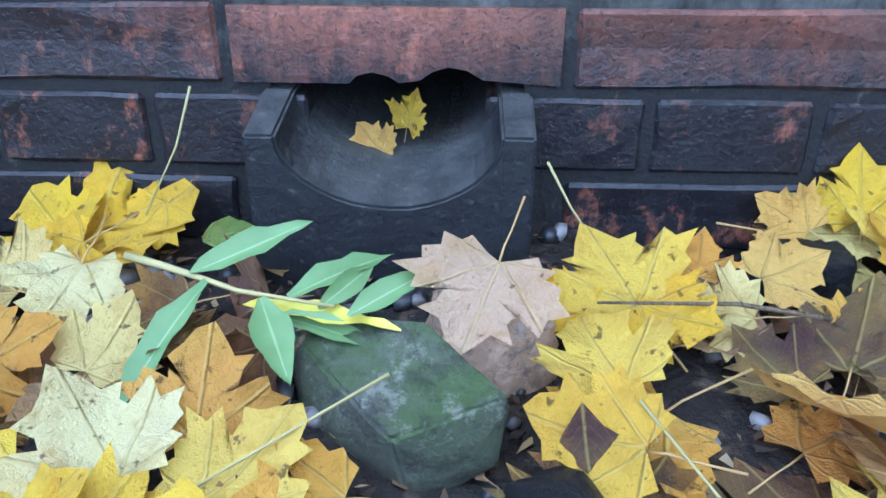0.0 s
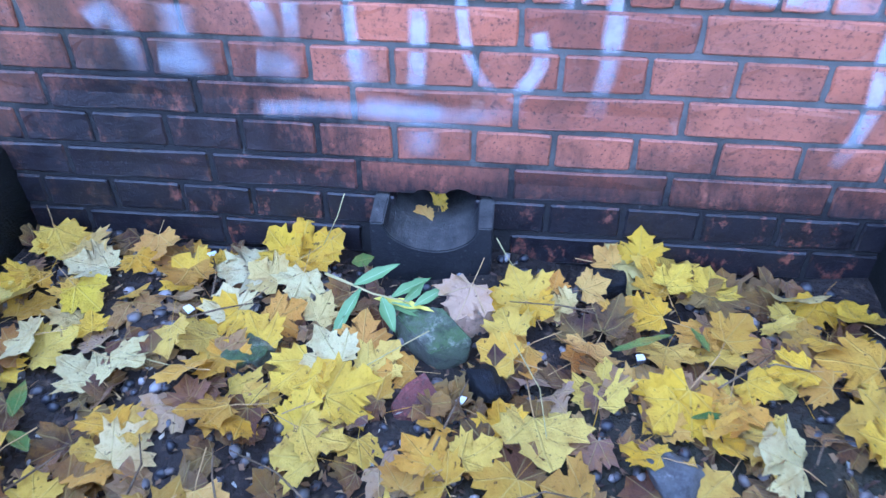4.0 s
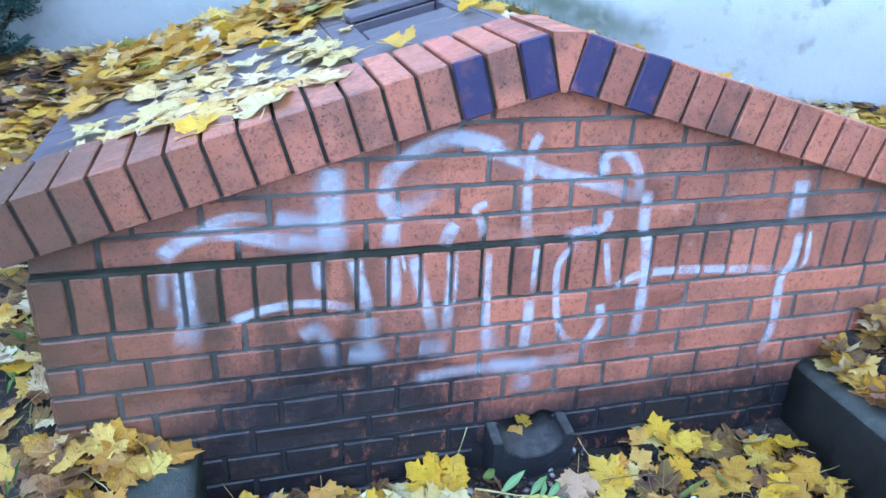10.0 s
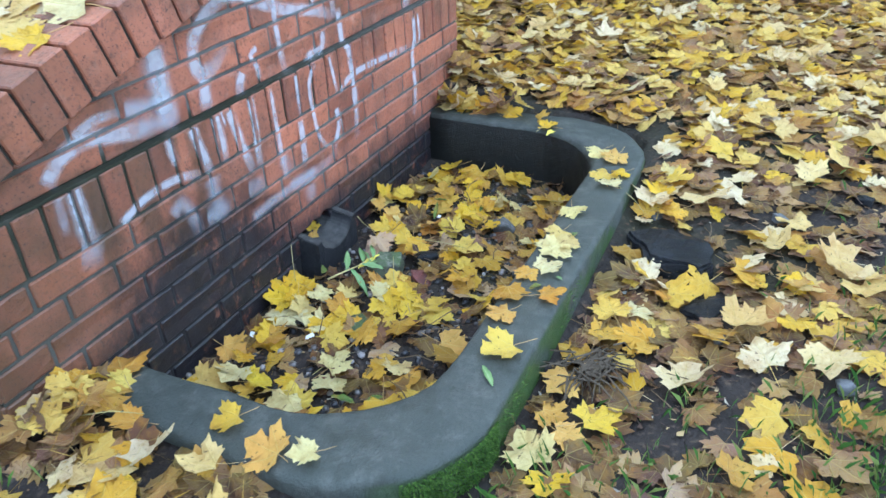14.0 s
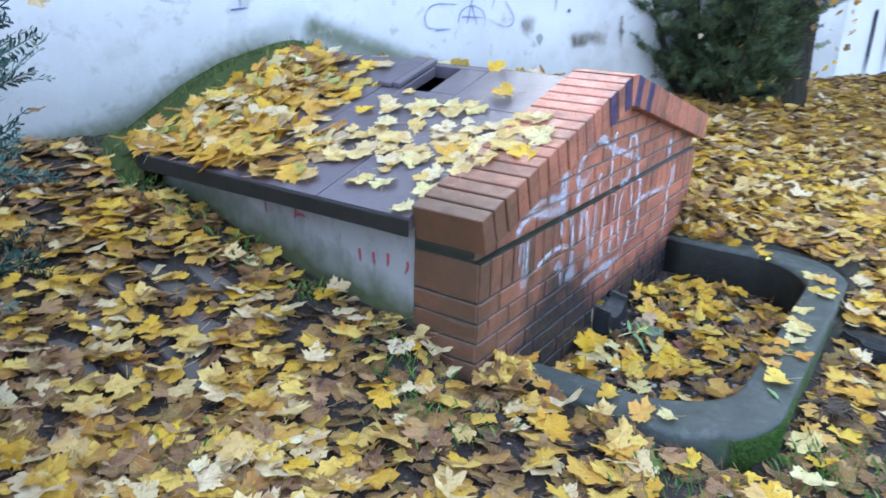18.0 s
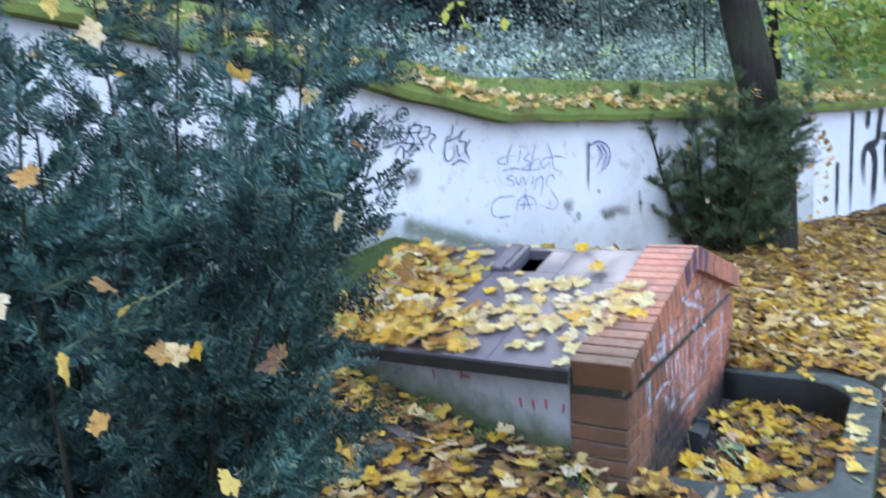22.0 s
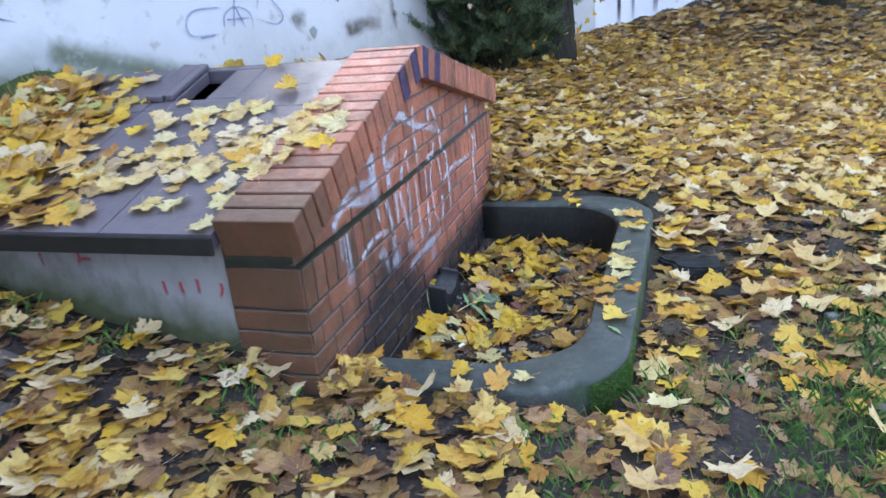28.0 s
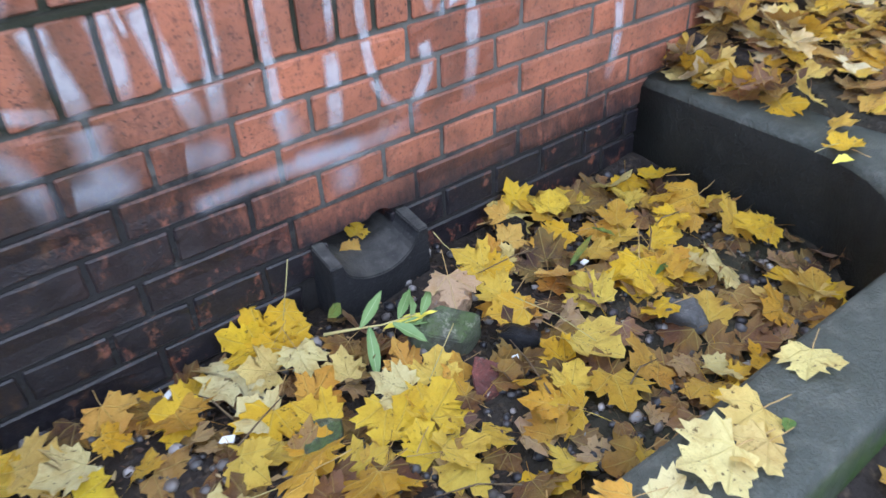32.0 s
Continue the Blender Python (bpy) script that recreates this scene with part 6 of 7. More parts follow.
stroke([(-0.711, 0.954), (-0.651, 0.968), (-0.587, 0.962)], 0.023)
stroke([(-0.8, 0.887), (-0.765, 0.918), (-0.715, 0.937), (-0.653, 0.934), (-0.586, 0.915), (-0.501, 0.893)], 0.038)
stroke([(-0.576, 0.959), (-0.502, 0.949), (-0.442, 0.945)], 0.05, FAINT)
stroke([(-0.576, 0.959), (-0.502, 0.949), (-0.442, 0.945)], 0.038, FAINT)
stroke([(-0.465, 1.067), (-0.469, 0.957), (-0.46, 0.881)], 0.081, FAINT)
stroke([(-0.462, 1.061), (-0.465, 0.957), (-0.46, 0.881)], 0.06)
stroke([(-0.551, 0.914), (-0.483, 0.901), (-0.43, 0.892)], 0.043, FAINT)
stroke([(-0.794, 0.868), (-0.802, 0.786)], 0.028, FAINT)
stroke([(-0.761, 0.868), (-0.759, 0.811), (-0.761, 0.748)], 0.043)
stroke([(-0.785, 0.739), (-0.73, 0.718)], 0.076, FAINT)
stroke([(-0.678, 0.746), (-0.596, 0.77), (-0.513, 0.773), (-0.421, 0.752)], 0.023)
stroke([(-0.496, 0.869), (-0.494, 0.83), (-0.487, 0.801)], 0.028)
stroke([(-0.421, 0.868), (-0.404, 0.791), (-0.39, 0.732)], 0.033)
stroke([(-0.393, 0.728), (-0.392, 0.665), (-0.392, 0.606)], 0.058, FAINT)
stroke([(-0.537, 0.692), (-0.503, 0.711), (-0.483, 0.682), (-0.468, 0.609)], 0.043, FAINT)
stroke([(-0.437, 0.639), (-0.344, 0.628)], 0.053, FAINT)
stroke([(-0.329, 0.951), (-0.338, 0.913), (-0.342, 0.877)], 0.04)
stroke([(-0.341, 0.866), (-0.337, 0.807), (-0.336, 0.741)], 0.035)
stroke([(-0.319, 0.868), (-0.311, 0.826)], 0.01)
stroke([(-0.098, 1.08), (-0.159, 1.104), (-0.217, 1.114), (-0.275, 1.091), (-0.329, 1.057), (-0.353, 1.011), (-0.343, 0.969), (-0.288, 0.971), (-0.24, 1.01)], 0.04)
stroke([(-0.128, 0.966), (-0.159, 0.954), (-0.142, 0.923), (-0.14, 0.887)], 0.02)
stroke([(-0.198, 0.924), (-0.214, 0.901), (-0.223, 0.872)], 0.033)
stroke([(-0.209, 0.866), (-0.208, 0.784), (-0.217, 0.671)], 0.028)
stroke([(-0.129, 0.864), (-0.126, 0.74), (-0.117, 0.595)], 0.023)
stroke([(-0.293, 0.865), (-0.274, 0.785), (-0.244, 0.671)], 0.033)
stroke([(-0.278, 0.639), (-0.206, 0.63)], 0.053, FAINT)
stroke([(-0.123, 0.667), (-0.094, 0.603)], 0.053, FAINT)
stroke([(-0.147, 1.083), (-0.076, 1.063), (0.009, 1.028), (0.096, 1.007), (0.172, 0.981), (0.229, 0.964)], 0.035)
stroke([(-0.02, 1.116), (-0.038, 1.082), (-0.042, 0.983), (-0.033, 0.871)], 0.026)
stroke([(-0.015, 0.862), (-0.018, 0.748)], 0.016)
stroke([(-0.022, 0.735), (-0.023, 0.667), (-0.029, 0.594)], 0.03)
stroke([(-0.02, 0.549), (-0.021, 0.481)], 0.063, FAINT)
stroke([(0.14, 1.012), (0.13, 1.054), (0.166, 1.069), (0.205, 1.041), (0.224, 0.998), (0.225, 0.952)], 0.028)
stroke([(0.158, 0.937), (0.15, 0.892), (0.082, 0.883), (0.055, 0.864)], 0.028)
stroke([(0.08, 0.866), (0.041, 0.818), (0.042, 0.736), (0.059, 0.65), (0.103, 0.595)], 0.02)
stroke([(0.151, 0.864), (0.162, 0.802), (0.173, 0.751)], 0.018)
stroke([(0.155, 0.707), (0.161, 0.652), (0.122, 0.589)], 0.028)
stroke([(0.248, 0.977), (0.252, 0.874), (0.26, 0.813), (0.264, 0.729), (0.261, 0.643), (0.25, 0.569)], 0.032)
stroke([(0.182, 0.743), (0.235, 0.769), (0.313, 0.776), (0.433, 0.77), (0.556, 0.761), (0.645, 0.753)], 0.025)
stroke([(0.659, 0.98), (0.66, 0.928), (0.658, 0.875)], 0.048)
stroke([(0.672, 0.854), (0.671, 0.775), (0.647, 0.718), (0.655, 0.599), (0.633, 0.503)], 0.029)
stroke([(0.699, 0.853), (0.706, 0.766), (0.658, 0.753)], 0.018)
stroke([(-0.29, 0.558), (-0.148, 0.567), (0.036, 0.562), (0.144, 0.576)], 0.035, FAINT)
stroke([(-0.112, 0.574), (0.038, 0.559)], 0.043, FAINT)


def back(x, z):
    return wall_pt(x, 0.006 + layer[0] * 0.0001, z)


def scrawl(points, width=0.016, mat=None, label="blue marker line"):
    layer[0] += 1
    part("painted_stroke", ribbon(points, width * 1.3, back), mat or INK, back_wall, label)


scrawl([(-0.11, 2.18), (-0.07, 1.98), (-0.17, 2.0), (-0.11, 2.18)], 0.012, INK, "blue marker line")
scrawl([(-0.11, 2.11), (-0.12, 2.01)], 0.012, INK, "blue marker line")
scrawl([(-0.14, 2.06), (-0.09, 2.06)], 0.012, INK, "blue marker line")
scrawl([(-0.13, 1.99), (-0.07, 1.92), (-0.12, 1.81), (-0.18, 1.91), (-0.13, 1.99)], 0.012, INK, "blue marker line")
scrawl([(-0.12, 1.99), (-0.12, 1.82)], 0.012, INK, "blue marker line")
scrawl([(-0.15, 1.85), (-0.12, 1.89), (-0.09, 1.84), (-0.13, 1.81), (-0.15, 1.85)], 0.012, INK, "blue marker line")
scrawl([(-0.16, 1.82), (-0.17, 1.64), (-0.07, 1.65), (-0.12, 1.72), (-0.08, 1.74)], 0.012, INK, "blue marker line")
scrawl([(-0.12, 1.64), (-0.12, 1.48)], 0.012, INK, "blue marker line")
scrawl([(-0.17, 1.47), (-0.08, 1.48)], 0.012, INK, "blue marker line")
scrawl([(-0.26, 2.22), (-0.28, 2.14), (-0.27, 2.09), (-0.23, 2.11)], 0.012, INK, "blue marker line")
scrawl([(-0.29, 1.87), (-0.28, 1.8), (-0.31, 1.78)], 0.012, INK, "blue marker line")
scrawl([(-0.0, 1.65), (0.05, 1.63), (0.03, 1.57), (0.1, 1.54)], 0.012, INK, "blue marker line")
scrawl([(0.29, 2.1), (0.26, 2.14), (0.22, 2.13), (0.19, 2.09), (0.21, 2.06), (0.26, 2.06), (0.29, 2.1)], 0.013, DARK, "dark marker scrawl")
scrawl([(0.27, 2.09), (0.24, 2.11), (0.22, 2.09), (0.25, 2.08)], 0.013, DARK, "dark marker scrawl")
scrawl([(0.13, 2.11), (0.08, 2.06), (0.04, 2.02), (0.09, 2.03), (0.1, 2.0), (0.06, 1.93), (0.03, 1.87), (0.08, 1.88)], 0.013, DARK, "dark marker scrawl")
scrawl([(0.1, 2.04), (0.16, 2.06), (0.14, 2.01), (0.11, 1.94), (0.15, 1.9)], 0.013, DARK, "dark marker scrawl")
scrawl([(0.18, 2.04), (0.15, 1.95), (0.19, 1.96), (0.21, 2.02), (0.18, 1.9)], 0.013, DARK, "dark marker scrawl")
scrawl([(0.23, 2.05), (0.21, 1.94), (0.26, 1.95), (0.28, 2.02), (0.24, 1.9)], 0.013, DARK, "dark marker scrawl")
scrawl([(0.33, 2.05), (0.28, 1.99), (0.31, 1.93), (0.27, 1.89)], 0.013, DARK, "dark marker scrawl")
scrawl([(0.3, 2.03), (0.37, 2.02), (0.34, 1.96), (0.38, 1.9)], 0.013, DARK, "dark marker scrawl")
scrawl([(0.38, 2.01), (0.43, 2.01), (0.41, 1.95), (0.36, 1.93), (0.39, 1.85)], 0.013, DARK, "dark marker scrawl")
scrawl([(0.43, 1.97), (0.47, 1.95), (0.42, 1.9), (0.45, 1.83)], 0.013, DARK, "dark marker scrawl")
scrawl([(0.16, 1.84), (0.21, 1.9), (0.25, 1.86), (0.3, 1.9), (0.35, 1.85)], 0.013, DARK, "dark marker scrawl")
scrawl([(0.08, 1.98), (0.17, 1.99), (0.29, 1.98), (0.43, 1.99)], 0.013, DARK, "dark marker scrawl")
scrawl([(0.1, 1.89), (0.19, 1.92), (0.3, 1.91), (0.4, 1.9)], 0.013, DARK, "dark marker scrawl")
scrawl([(0.61, 2.03), (0.59, 1.95), (0.55, 1.93), (0.53, 1.83), (0.55, 1.78), (0.6, 1.81), (0.61, 1.91)], 0.013, DARK, "dark marker scrawl")
scrawl([(0.55, 1.91), (0.64, 1.94), (0.72, 2.0)], 0.013, DARK, "dark marker scrawl")
scrawl([(0.68, 1.98), (0.65, 1.91), (0.7, 1.9), (0.69, 1.82)], 0.013, DARK, "dark marker scrawl")
scrawl([(0.63, 1.89), (0.64, 1.81), (0.68, 1.83)], 0.013, DARK, "dark marker scrawl")
scrawl([(0.74, 1.92), (0.7, 1.85), (0.73, 1.77)], 0.013, DARK, "dark marker scrawl")
scrawl([(0.58, 1.75), (0.65, 1.78), (0.71, 1.75)], 0.013, DARK, "dark marker scrawl")
scrawl([(1.094, 1.871), (1.05, 1.796), (1.032, 1.728), (0.953, 1.745), (1.018, 1.78), (1.132, 1.779)], 0.013, PALEINK, "faded blue marker line")
scrawl([(1.164, 1.823), (1.132, 1.715)], 0.013, PALEINK, "faded blue marker line")
scrawl([(1.149, 1.844), (1.175, 1.84)], 0.013, PALEINK, "faded blue marker line")
scrawl([(1.24, 1.789), (1.187, 1.752), (1.241, 1.727), (1.186, 1.686), (1.152, 1.708)], 0.013, PALEINK, "faded blue marker line")
scrawl([(1.301, 1.848), (1.257, 1.735), (1.228, 1.666), (1.291, 1.743), (1.335, 1.732), (1.315, 1.652)], 0.013, PALEINK, "faded blue marker line")
scrawl([(1.405, 1.756), (1.345, 1.722), (1.363, 1.676), (1.424, 1.71), (1.424, 1.664)], 0.013, PALEINK, "faded blue marker line")
scrawl([(1.41, 1.854), (1.447, 1.763), (1.466, 1.662), (1.547, 1.639)], 0.013, PALEINK, "faded blue marker line")
scrawl([(1.409, 1.746), (1.498, 1.752), (1.592, 1.729)], 0.013, PALEINK, "faded blue marker line")
scrawl([(0.986, 1.679), (1.091, 1.691), (1.228, 1.669), (1.397, 1.674)], 0.013, PALEINK, "faded blue marker line")
scrawl([(1.097, 1.647), (1.027, 1.625), (1.091, 1.595), (1.067, 1.566), (1.016, 1.582)], 0.013, PALEINK, "faded blue marker line")
scrawl([(1.102, 1.638), (1.131, 1.569), (1.173, 1.625), (1.196, 1.564), (1.224, 1.63)], 0.013, PALEINK, "faded blue marker line")
scrawl([(1.267, 1.619), (1.25, 1.553)], 0.013, PALEINK, "faded blue marker line")
scrawl([(1.295, 1.608), (1.272, 1.51)], 0.013, PALEINK, "faded blue marker line")
scrawl([(1.294, 1.59), (1.346, 1.614), (1.352, 1.559), (1.326, 1.46)], 0.013, PALEINK, "faded blue marker line")
scrawl([(1.47, 1.578), (1.439, 1.621), (1.394, 1.592), (1.385, 1.547), (1.418, 1.526)], 0.013, PALEINK, "faded blue marker line")
scrawl([(1.417, 1.517), (1.49, 1.408), (1.438, 1.36), (1.303, 1.41)], 0.013, PALEINK, "faded blue marker line")
scrawl([(1.1, 1.38), (1.118, 1.451), (1.187, 1.486), (1.262, 1.456), (1.284, 1.399), (1.274, 1.35)], 0.013, PALEINK, "faded blue marker line")
scrawl([(1.161, 1.38), (1.192, 1.525), (1.212, 1.515)], 0.013, PALEINK, "faded blue marker line")
scrawl([(1.188, 1.489), (1.231, 1.367)], 0.013, PALEINK, "faded blue marker line")
scrawl([(1.122, 1.423), (1.276, 1.416)], 0.013, PALEINK, "faded blue marker line")
scrawl([(1.101, 1.493), (0.945, 1.492), (0.887, 1.436), (0.91, 1.364), (1.055, 1.358)], 0.013, PALEINK, "faded blue marker line")
scrawl([(0.949, 1.348), (1.065, 1.353)], 0.013, PALEINK, "faded blue marker line")
scrawl([(1.82, 1.85), (1.81, 1.66), (1.8, 1.45)], 0.022, DARK, "dark marker line")
scrawl([(1.81, 1.81), (1.93, 1.84), (2.03, 1.78), (2.02, 1.67), (1.9, 1.58)], 0.018, INK, "blue marker line")
scrawl([(1.9, 1.82), (1.95, 1.74), (1.88, 1.63)], 0.018, INK, "blue marker line")
scrawl([(1.94, 1.82), (2.0, 1.73), (1.94, 1.62)], 0.018, INK, "blue marker line")
scrawl([(1.9, 1.46), (1.92, 1.44)], 0.03, DARK, "dark marker dot")
scrawl([(-0.55, 1.95), (-0.45, 1.75), (-0.50, 1.55), (-0.40, 1.50)], 0.016)
scrawl([(-0.70, 2.0), (-0.55, 2.05), (-0.42, 2.1), (-0.44, 1.98)], 0.03)
tag = random.Random(12)
SMUDGE = paint("brown_stain", (0.12, 0.10, 0.08), 0.6, 0.0, 0.55)
for sx, sz, sl, sw in ((0.28, 1.70, 0.03, 0.09), (0.28, 1.68, 0.07, 0.17), (2.10, 1.27, 0.16, 0.10), (2.02, 1.24, 0.06, 0.07), (2.38, 1.30, 0.02, 0.05), (1.60, 1.36, 0.05, 0.12)):
    scrawl([(sx - sl, sz), (sx, sz + 0.01), (sx + sl, sz - 0.01)], sw, SMUDGE, "brown damp stain")
scrawl([(2.36, 1.42), (2.38, 1.20)], 0.035, SMUDGE, "brown damp stain")
for pts, w in (([(-1.3, 0.80), (-0.69, 0.92), (-0.28, 1.16), (0.23, 1.44)], 0.22), ([(0.18, 1.40), (0.75, 1.19), (1.15, 1.06)], 0.16)):
    scrawl(pts, w, GREENFILM, "green algae film above the moss")
# whitewashed panel with thick black strokes
layer[0] += 1
bm = bmesh.new()
quad = [bm.verts.new(wall_pt(x, 0.004, z)) for x, z in ((4.95, 0.6), (7.96, 0.6), (7.96, 2.04), (4.95, 2.04))]
bm.faces.new(quad[::-1])
k = Mat("fresh_white_paint", 0.7, 0.3)
k.base(k.mix(k.noise(3.0, 5.0), (0.64, 0.64, 0.67), (0.50, 0.50, 0.53)))
part("painted_panel", bm, k.m, back_wall, "fresh white paint with black strokes")
scrawl([(5.68, 1.99), (5.67, 1.53), (5.66, 0.86)], 0.049, BLACK, "thick black stroke")
scrawl([(5.39, 1.45), (5.39, 1.19), (5.38, 0.84)], 0.047, BLACK, "thick black stroke")
scrawl([(6.01, 1.97), (5.99, 1.76)], 0.078, BLACK, "thick black stroke")
scrawl([(6.31, 2.01), (6.25, 1.8), (6.2, 1.62), (5.97, 1.56), (5.92, 1.38), (5.95, 1.13)], 0.081, BLACK, "thick black stroke")
scrawl([(6.07, 1.59), (6.17, 1.43), (6.17, 1.18), (6.13, 0.88)], 0.094, BLACK, "thick black stroke")
scrawl([(6.5, 2.0), (6.5, 1.69), (6.23, 1.69)], 0.087, BLACK, "thick black stroke")
scrawl([(6.64, 1.54), (6.43, 1.55), (6.44, 1.34), (6.41, 1.11)], 0.081, BLACK, "thick black stroke")
scrawl([(6.71, 2.02), (6.71, 1.51), (6.64, 0.92)], 0.049, BLACK, "thick black stroke")
scrawl([(6.9, 2.02), (6.88, 1.65), (6.86, 1.21), (6.86, 0.98)], 0.058, BLACK, "thick black stroke")
scrawl([(7.2, 2.03), (7.16, 1.8)], 0.065, BLACK, "thick black stroke")
scrawl([(7.05, 1.65), (7.47, 1.65)], 0.204, BLACK, "thick black stroke")
scrawl([(7.18, 1.6), (7.18, 1.28), (7.11, 0.98)], 0.065, BLACK, "thick black stroke")
scrawl([(7.47, 2.03), (7.46, 1.68)], 0.075, BLACK, "thick black stroke")
scrawl([(7.35, 1.6), (7.32, 1.19)], 0.066, BLACK, "thick black stroke")
scrawl([(7.84, 2.04), (7.81, 1.8), (7.71, 1.55), (7.59, 1.17), (7.52, 0.99)], 0.216, BLACK, "thick black stroke")
scrawl([(10.19, 2.08), (10.23, 1.7), (10.4, 1.36)], 0.081, BLACK, "thick black stroke")
scrawl([(10.49, 2.08), (10.62, 1.35)], 0.081, BLACK, "thick black stroke")
scrawl([(10.97, 2.07), (10.94, 1.35)], 0.15, BLACK, "thick black stroke")
pillar = prism([(0.0, 0.4), (0.31, 0.4), (0.31, 2.04), (0.0, 2.04)], -0.09, 0.05)
pillar = part("pilaster", pillar, WHITEWALL, back_wall, "grey rendered pier of the wall")
pillar.matrix_basis = Matrix.Translation(wall_pt(8.28)) @ Matrix.Rotation(math.atan(WALL_M), 4, "Z")
for i in range(46):
    x, z = tag.uniform(8.65, 9.9), tag.uniform(1.45, 2.0)
    scrawl([(x, z), (x + tag.uniform(-0.06, 0.06), z - tag.uniform(0.1, 0.25)), (x + tag.uniform(-0.1, 0.1), z - tag.uniform(0.3, 0.5))], tag.uniform(0.02, 0.05), INK if i % 4 else PALEINK, "blue sprayed stroke")
for i in range(7):
    x = 7.99 + 0.035 * i
    scrawl([(x, 1.98), (x + tag.uniform(-0.03, 0.03), 1.5), (x - 0.05, 1.0)], 0.025, RED, "faded red stroke")
# faint red letters on the side wall
for y, z in ((0.92, 0.87), (0.77, 0.88), (0.74, 0.87), (0.48, 0.79), (0.42, 0.79), (0.36, 0.80), (0.28, 0.79)):
    layer[0] += 1
    me = ribbon([(y, z + 0.02), (y - 0.002, z), (y + rs.uniform(-0.015, 0.015), z - 0.03)] if y != 0.74 else [(y + 0.03, z), (y, z + 0.004), (y - 0.02, z)], 0.016, lambda a, b: (-1.0225, a, b))
    part("painted_stroke", me, RED, spring, "faint red letter stroke")


# ---- stones ----
def stone_material(name, a, b, c_, amount, fleck=0.5, top=None):
    k = Mat(name, 0.55, 0.45)
    col = k.mix(k.noise(14.0, 6.0), a, b)
    col = k.mix(k.ramp(k.noise(9.0, 5.0), [(0.45, 0.0), (0.6, amount)]), col, c_)
    col = k.mix(k.ramp(k.noise(110.0, 3.0), [(0.58, 0.0), (0.72, fleck)]), col, (0.30, 0.29, 0.27))
    if top:
        up = k.sep(k.n("NewGeometry").outputs["Normal"], 2)
        film = k.math("MULTIPLY", k.ramp(up, [(0.0, 0.25), (0.6, 1.0)]), k.ramp(k.noise(16.0, 7.0, rough=0.75), [(0.40, 0.0), (0.56, 0.85)]))
        col = k.mix(film, col, k.mix(k.noise(90.0, 4.0), top, tuple(v * 2.4 for v in top)))
    col = k.mix(k.ramp(k.noise(55.0, 6.0, rough=0.75), [(0.50, 0.0), (0.60, 0.6)]), col, tuple(v * 0.35 for v in a))
    col = k.mix(k.ramp(k.noise(36.0, 7.0, rough=0.8), [(0.56, 0.0), (0.64, 0.55)]), col, tuple(min(0.6, v * 1.9) for v in b))
    k.base(col).bump(k.math("ADD", k.noise(45.0, 8.0, rough=0.7), k.math("MULTIPLY", k.noise(8.0, 3.0), 1.0)), 1.0, 0.010)
    return k.m


MOSSY = stone_material("mossy_stone", (0.065, 0.072, 0.055), (0.18, 0.18, 0.145), (0.030, 0.036, 0.026), 0.7, 0.55, (0.036, 0.062, 0.016))
TAN = stone_material("tan_stone", (0.60, 0.40, 0.27), (0.70, 0.50, 0.36), (0.40, 0.24, 0.15), 0.5)
GREYST = stone_material("grey_stone", (0.10, 0.105, 0.115), (0.19, 0.19, 0.20), (0.05, 0.05, 0.05), 0.6)
REDST = stone_material("red_brick_fragment", (0.13, 0.035, 0.032), (0.24, 0.075, 0.06), (0.05, 0.025, 0.025), 0.6)
WETST = stone_material("wet_black_stone", (0.008, 0.009, 0.012), (0.020, 0.022, 0.027), (0.004, 0.004, 0.005), 0.6, 0.05)
WETST.node_tree.nodes["Principled BSDF"].inputs["Roughness"].default_value = 0.35
WETST.node_tree.nodes["Principled BSDF"].inputs["Specular IOR Level"].default_value = 0.2


def stone(name, x, y, z, sx, sy, sz, seed, mat, label, turn=0.0, tilt=(0, 0), blocky=0.5):
    """An irregular block: a ball cut down by random planes, with softened edges."""
    bm = bmesh.new()
    bmesh.ops.create_icosphere(bm, subdivisions=5 if sx > 0.07 else 4 if sx > 0.03 else 3, radius=1.0)
    r = random.Random(seed)
    planes = [(Vector((r.gauss(0, 1), r.gauss(0, 1), r.gauss(0, 1))).normalized(), r.uniform(0.6, 0.9)) for _ in range(6)]
    planes += [(Vector(n), 0.8) for n in ((1, 0, 0), (-1, 0, 0), (0, 1, 0), (0, -1, 0), (0, 0, 1), (0, 0, -1))]
    for v in bm.verts:
        d = v.co.normalized()
        inv = sum((max(0.0, n.dot(d)) / h) ** 60 for n, h in planes) ** (1 / 60)
        v.co = d / max(inv, 0.7)
        v.co += noise.noise_vector(v.co * 2.5 + Vector((seed, 0, 0))) * 0.07 + noise.noise_vector(v.co * 9.0 + Vector((0, seed, 0))) * 0.03 + noise.noise_vector(v.co * 24.0 + Vector((0, seed, 0))) * 0.014
        v.co = Vector((v.co.x * sx, v.co.y * sy, v.co.z * sz))
    for f in bm.faces:
        f.smooth = True
    ob = part(name, bm, mat)
    ob.matrix_basis = pose(x, y, z, tilt[0], tilt[1], turn)
    return tagged(ob, label, "stone")




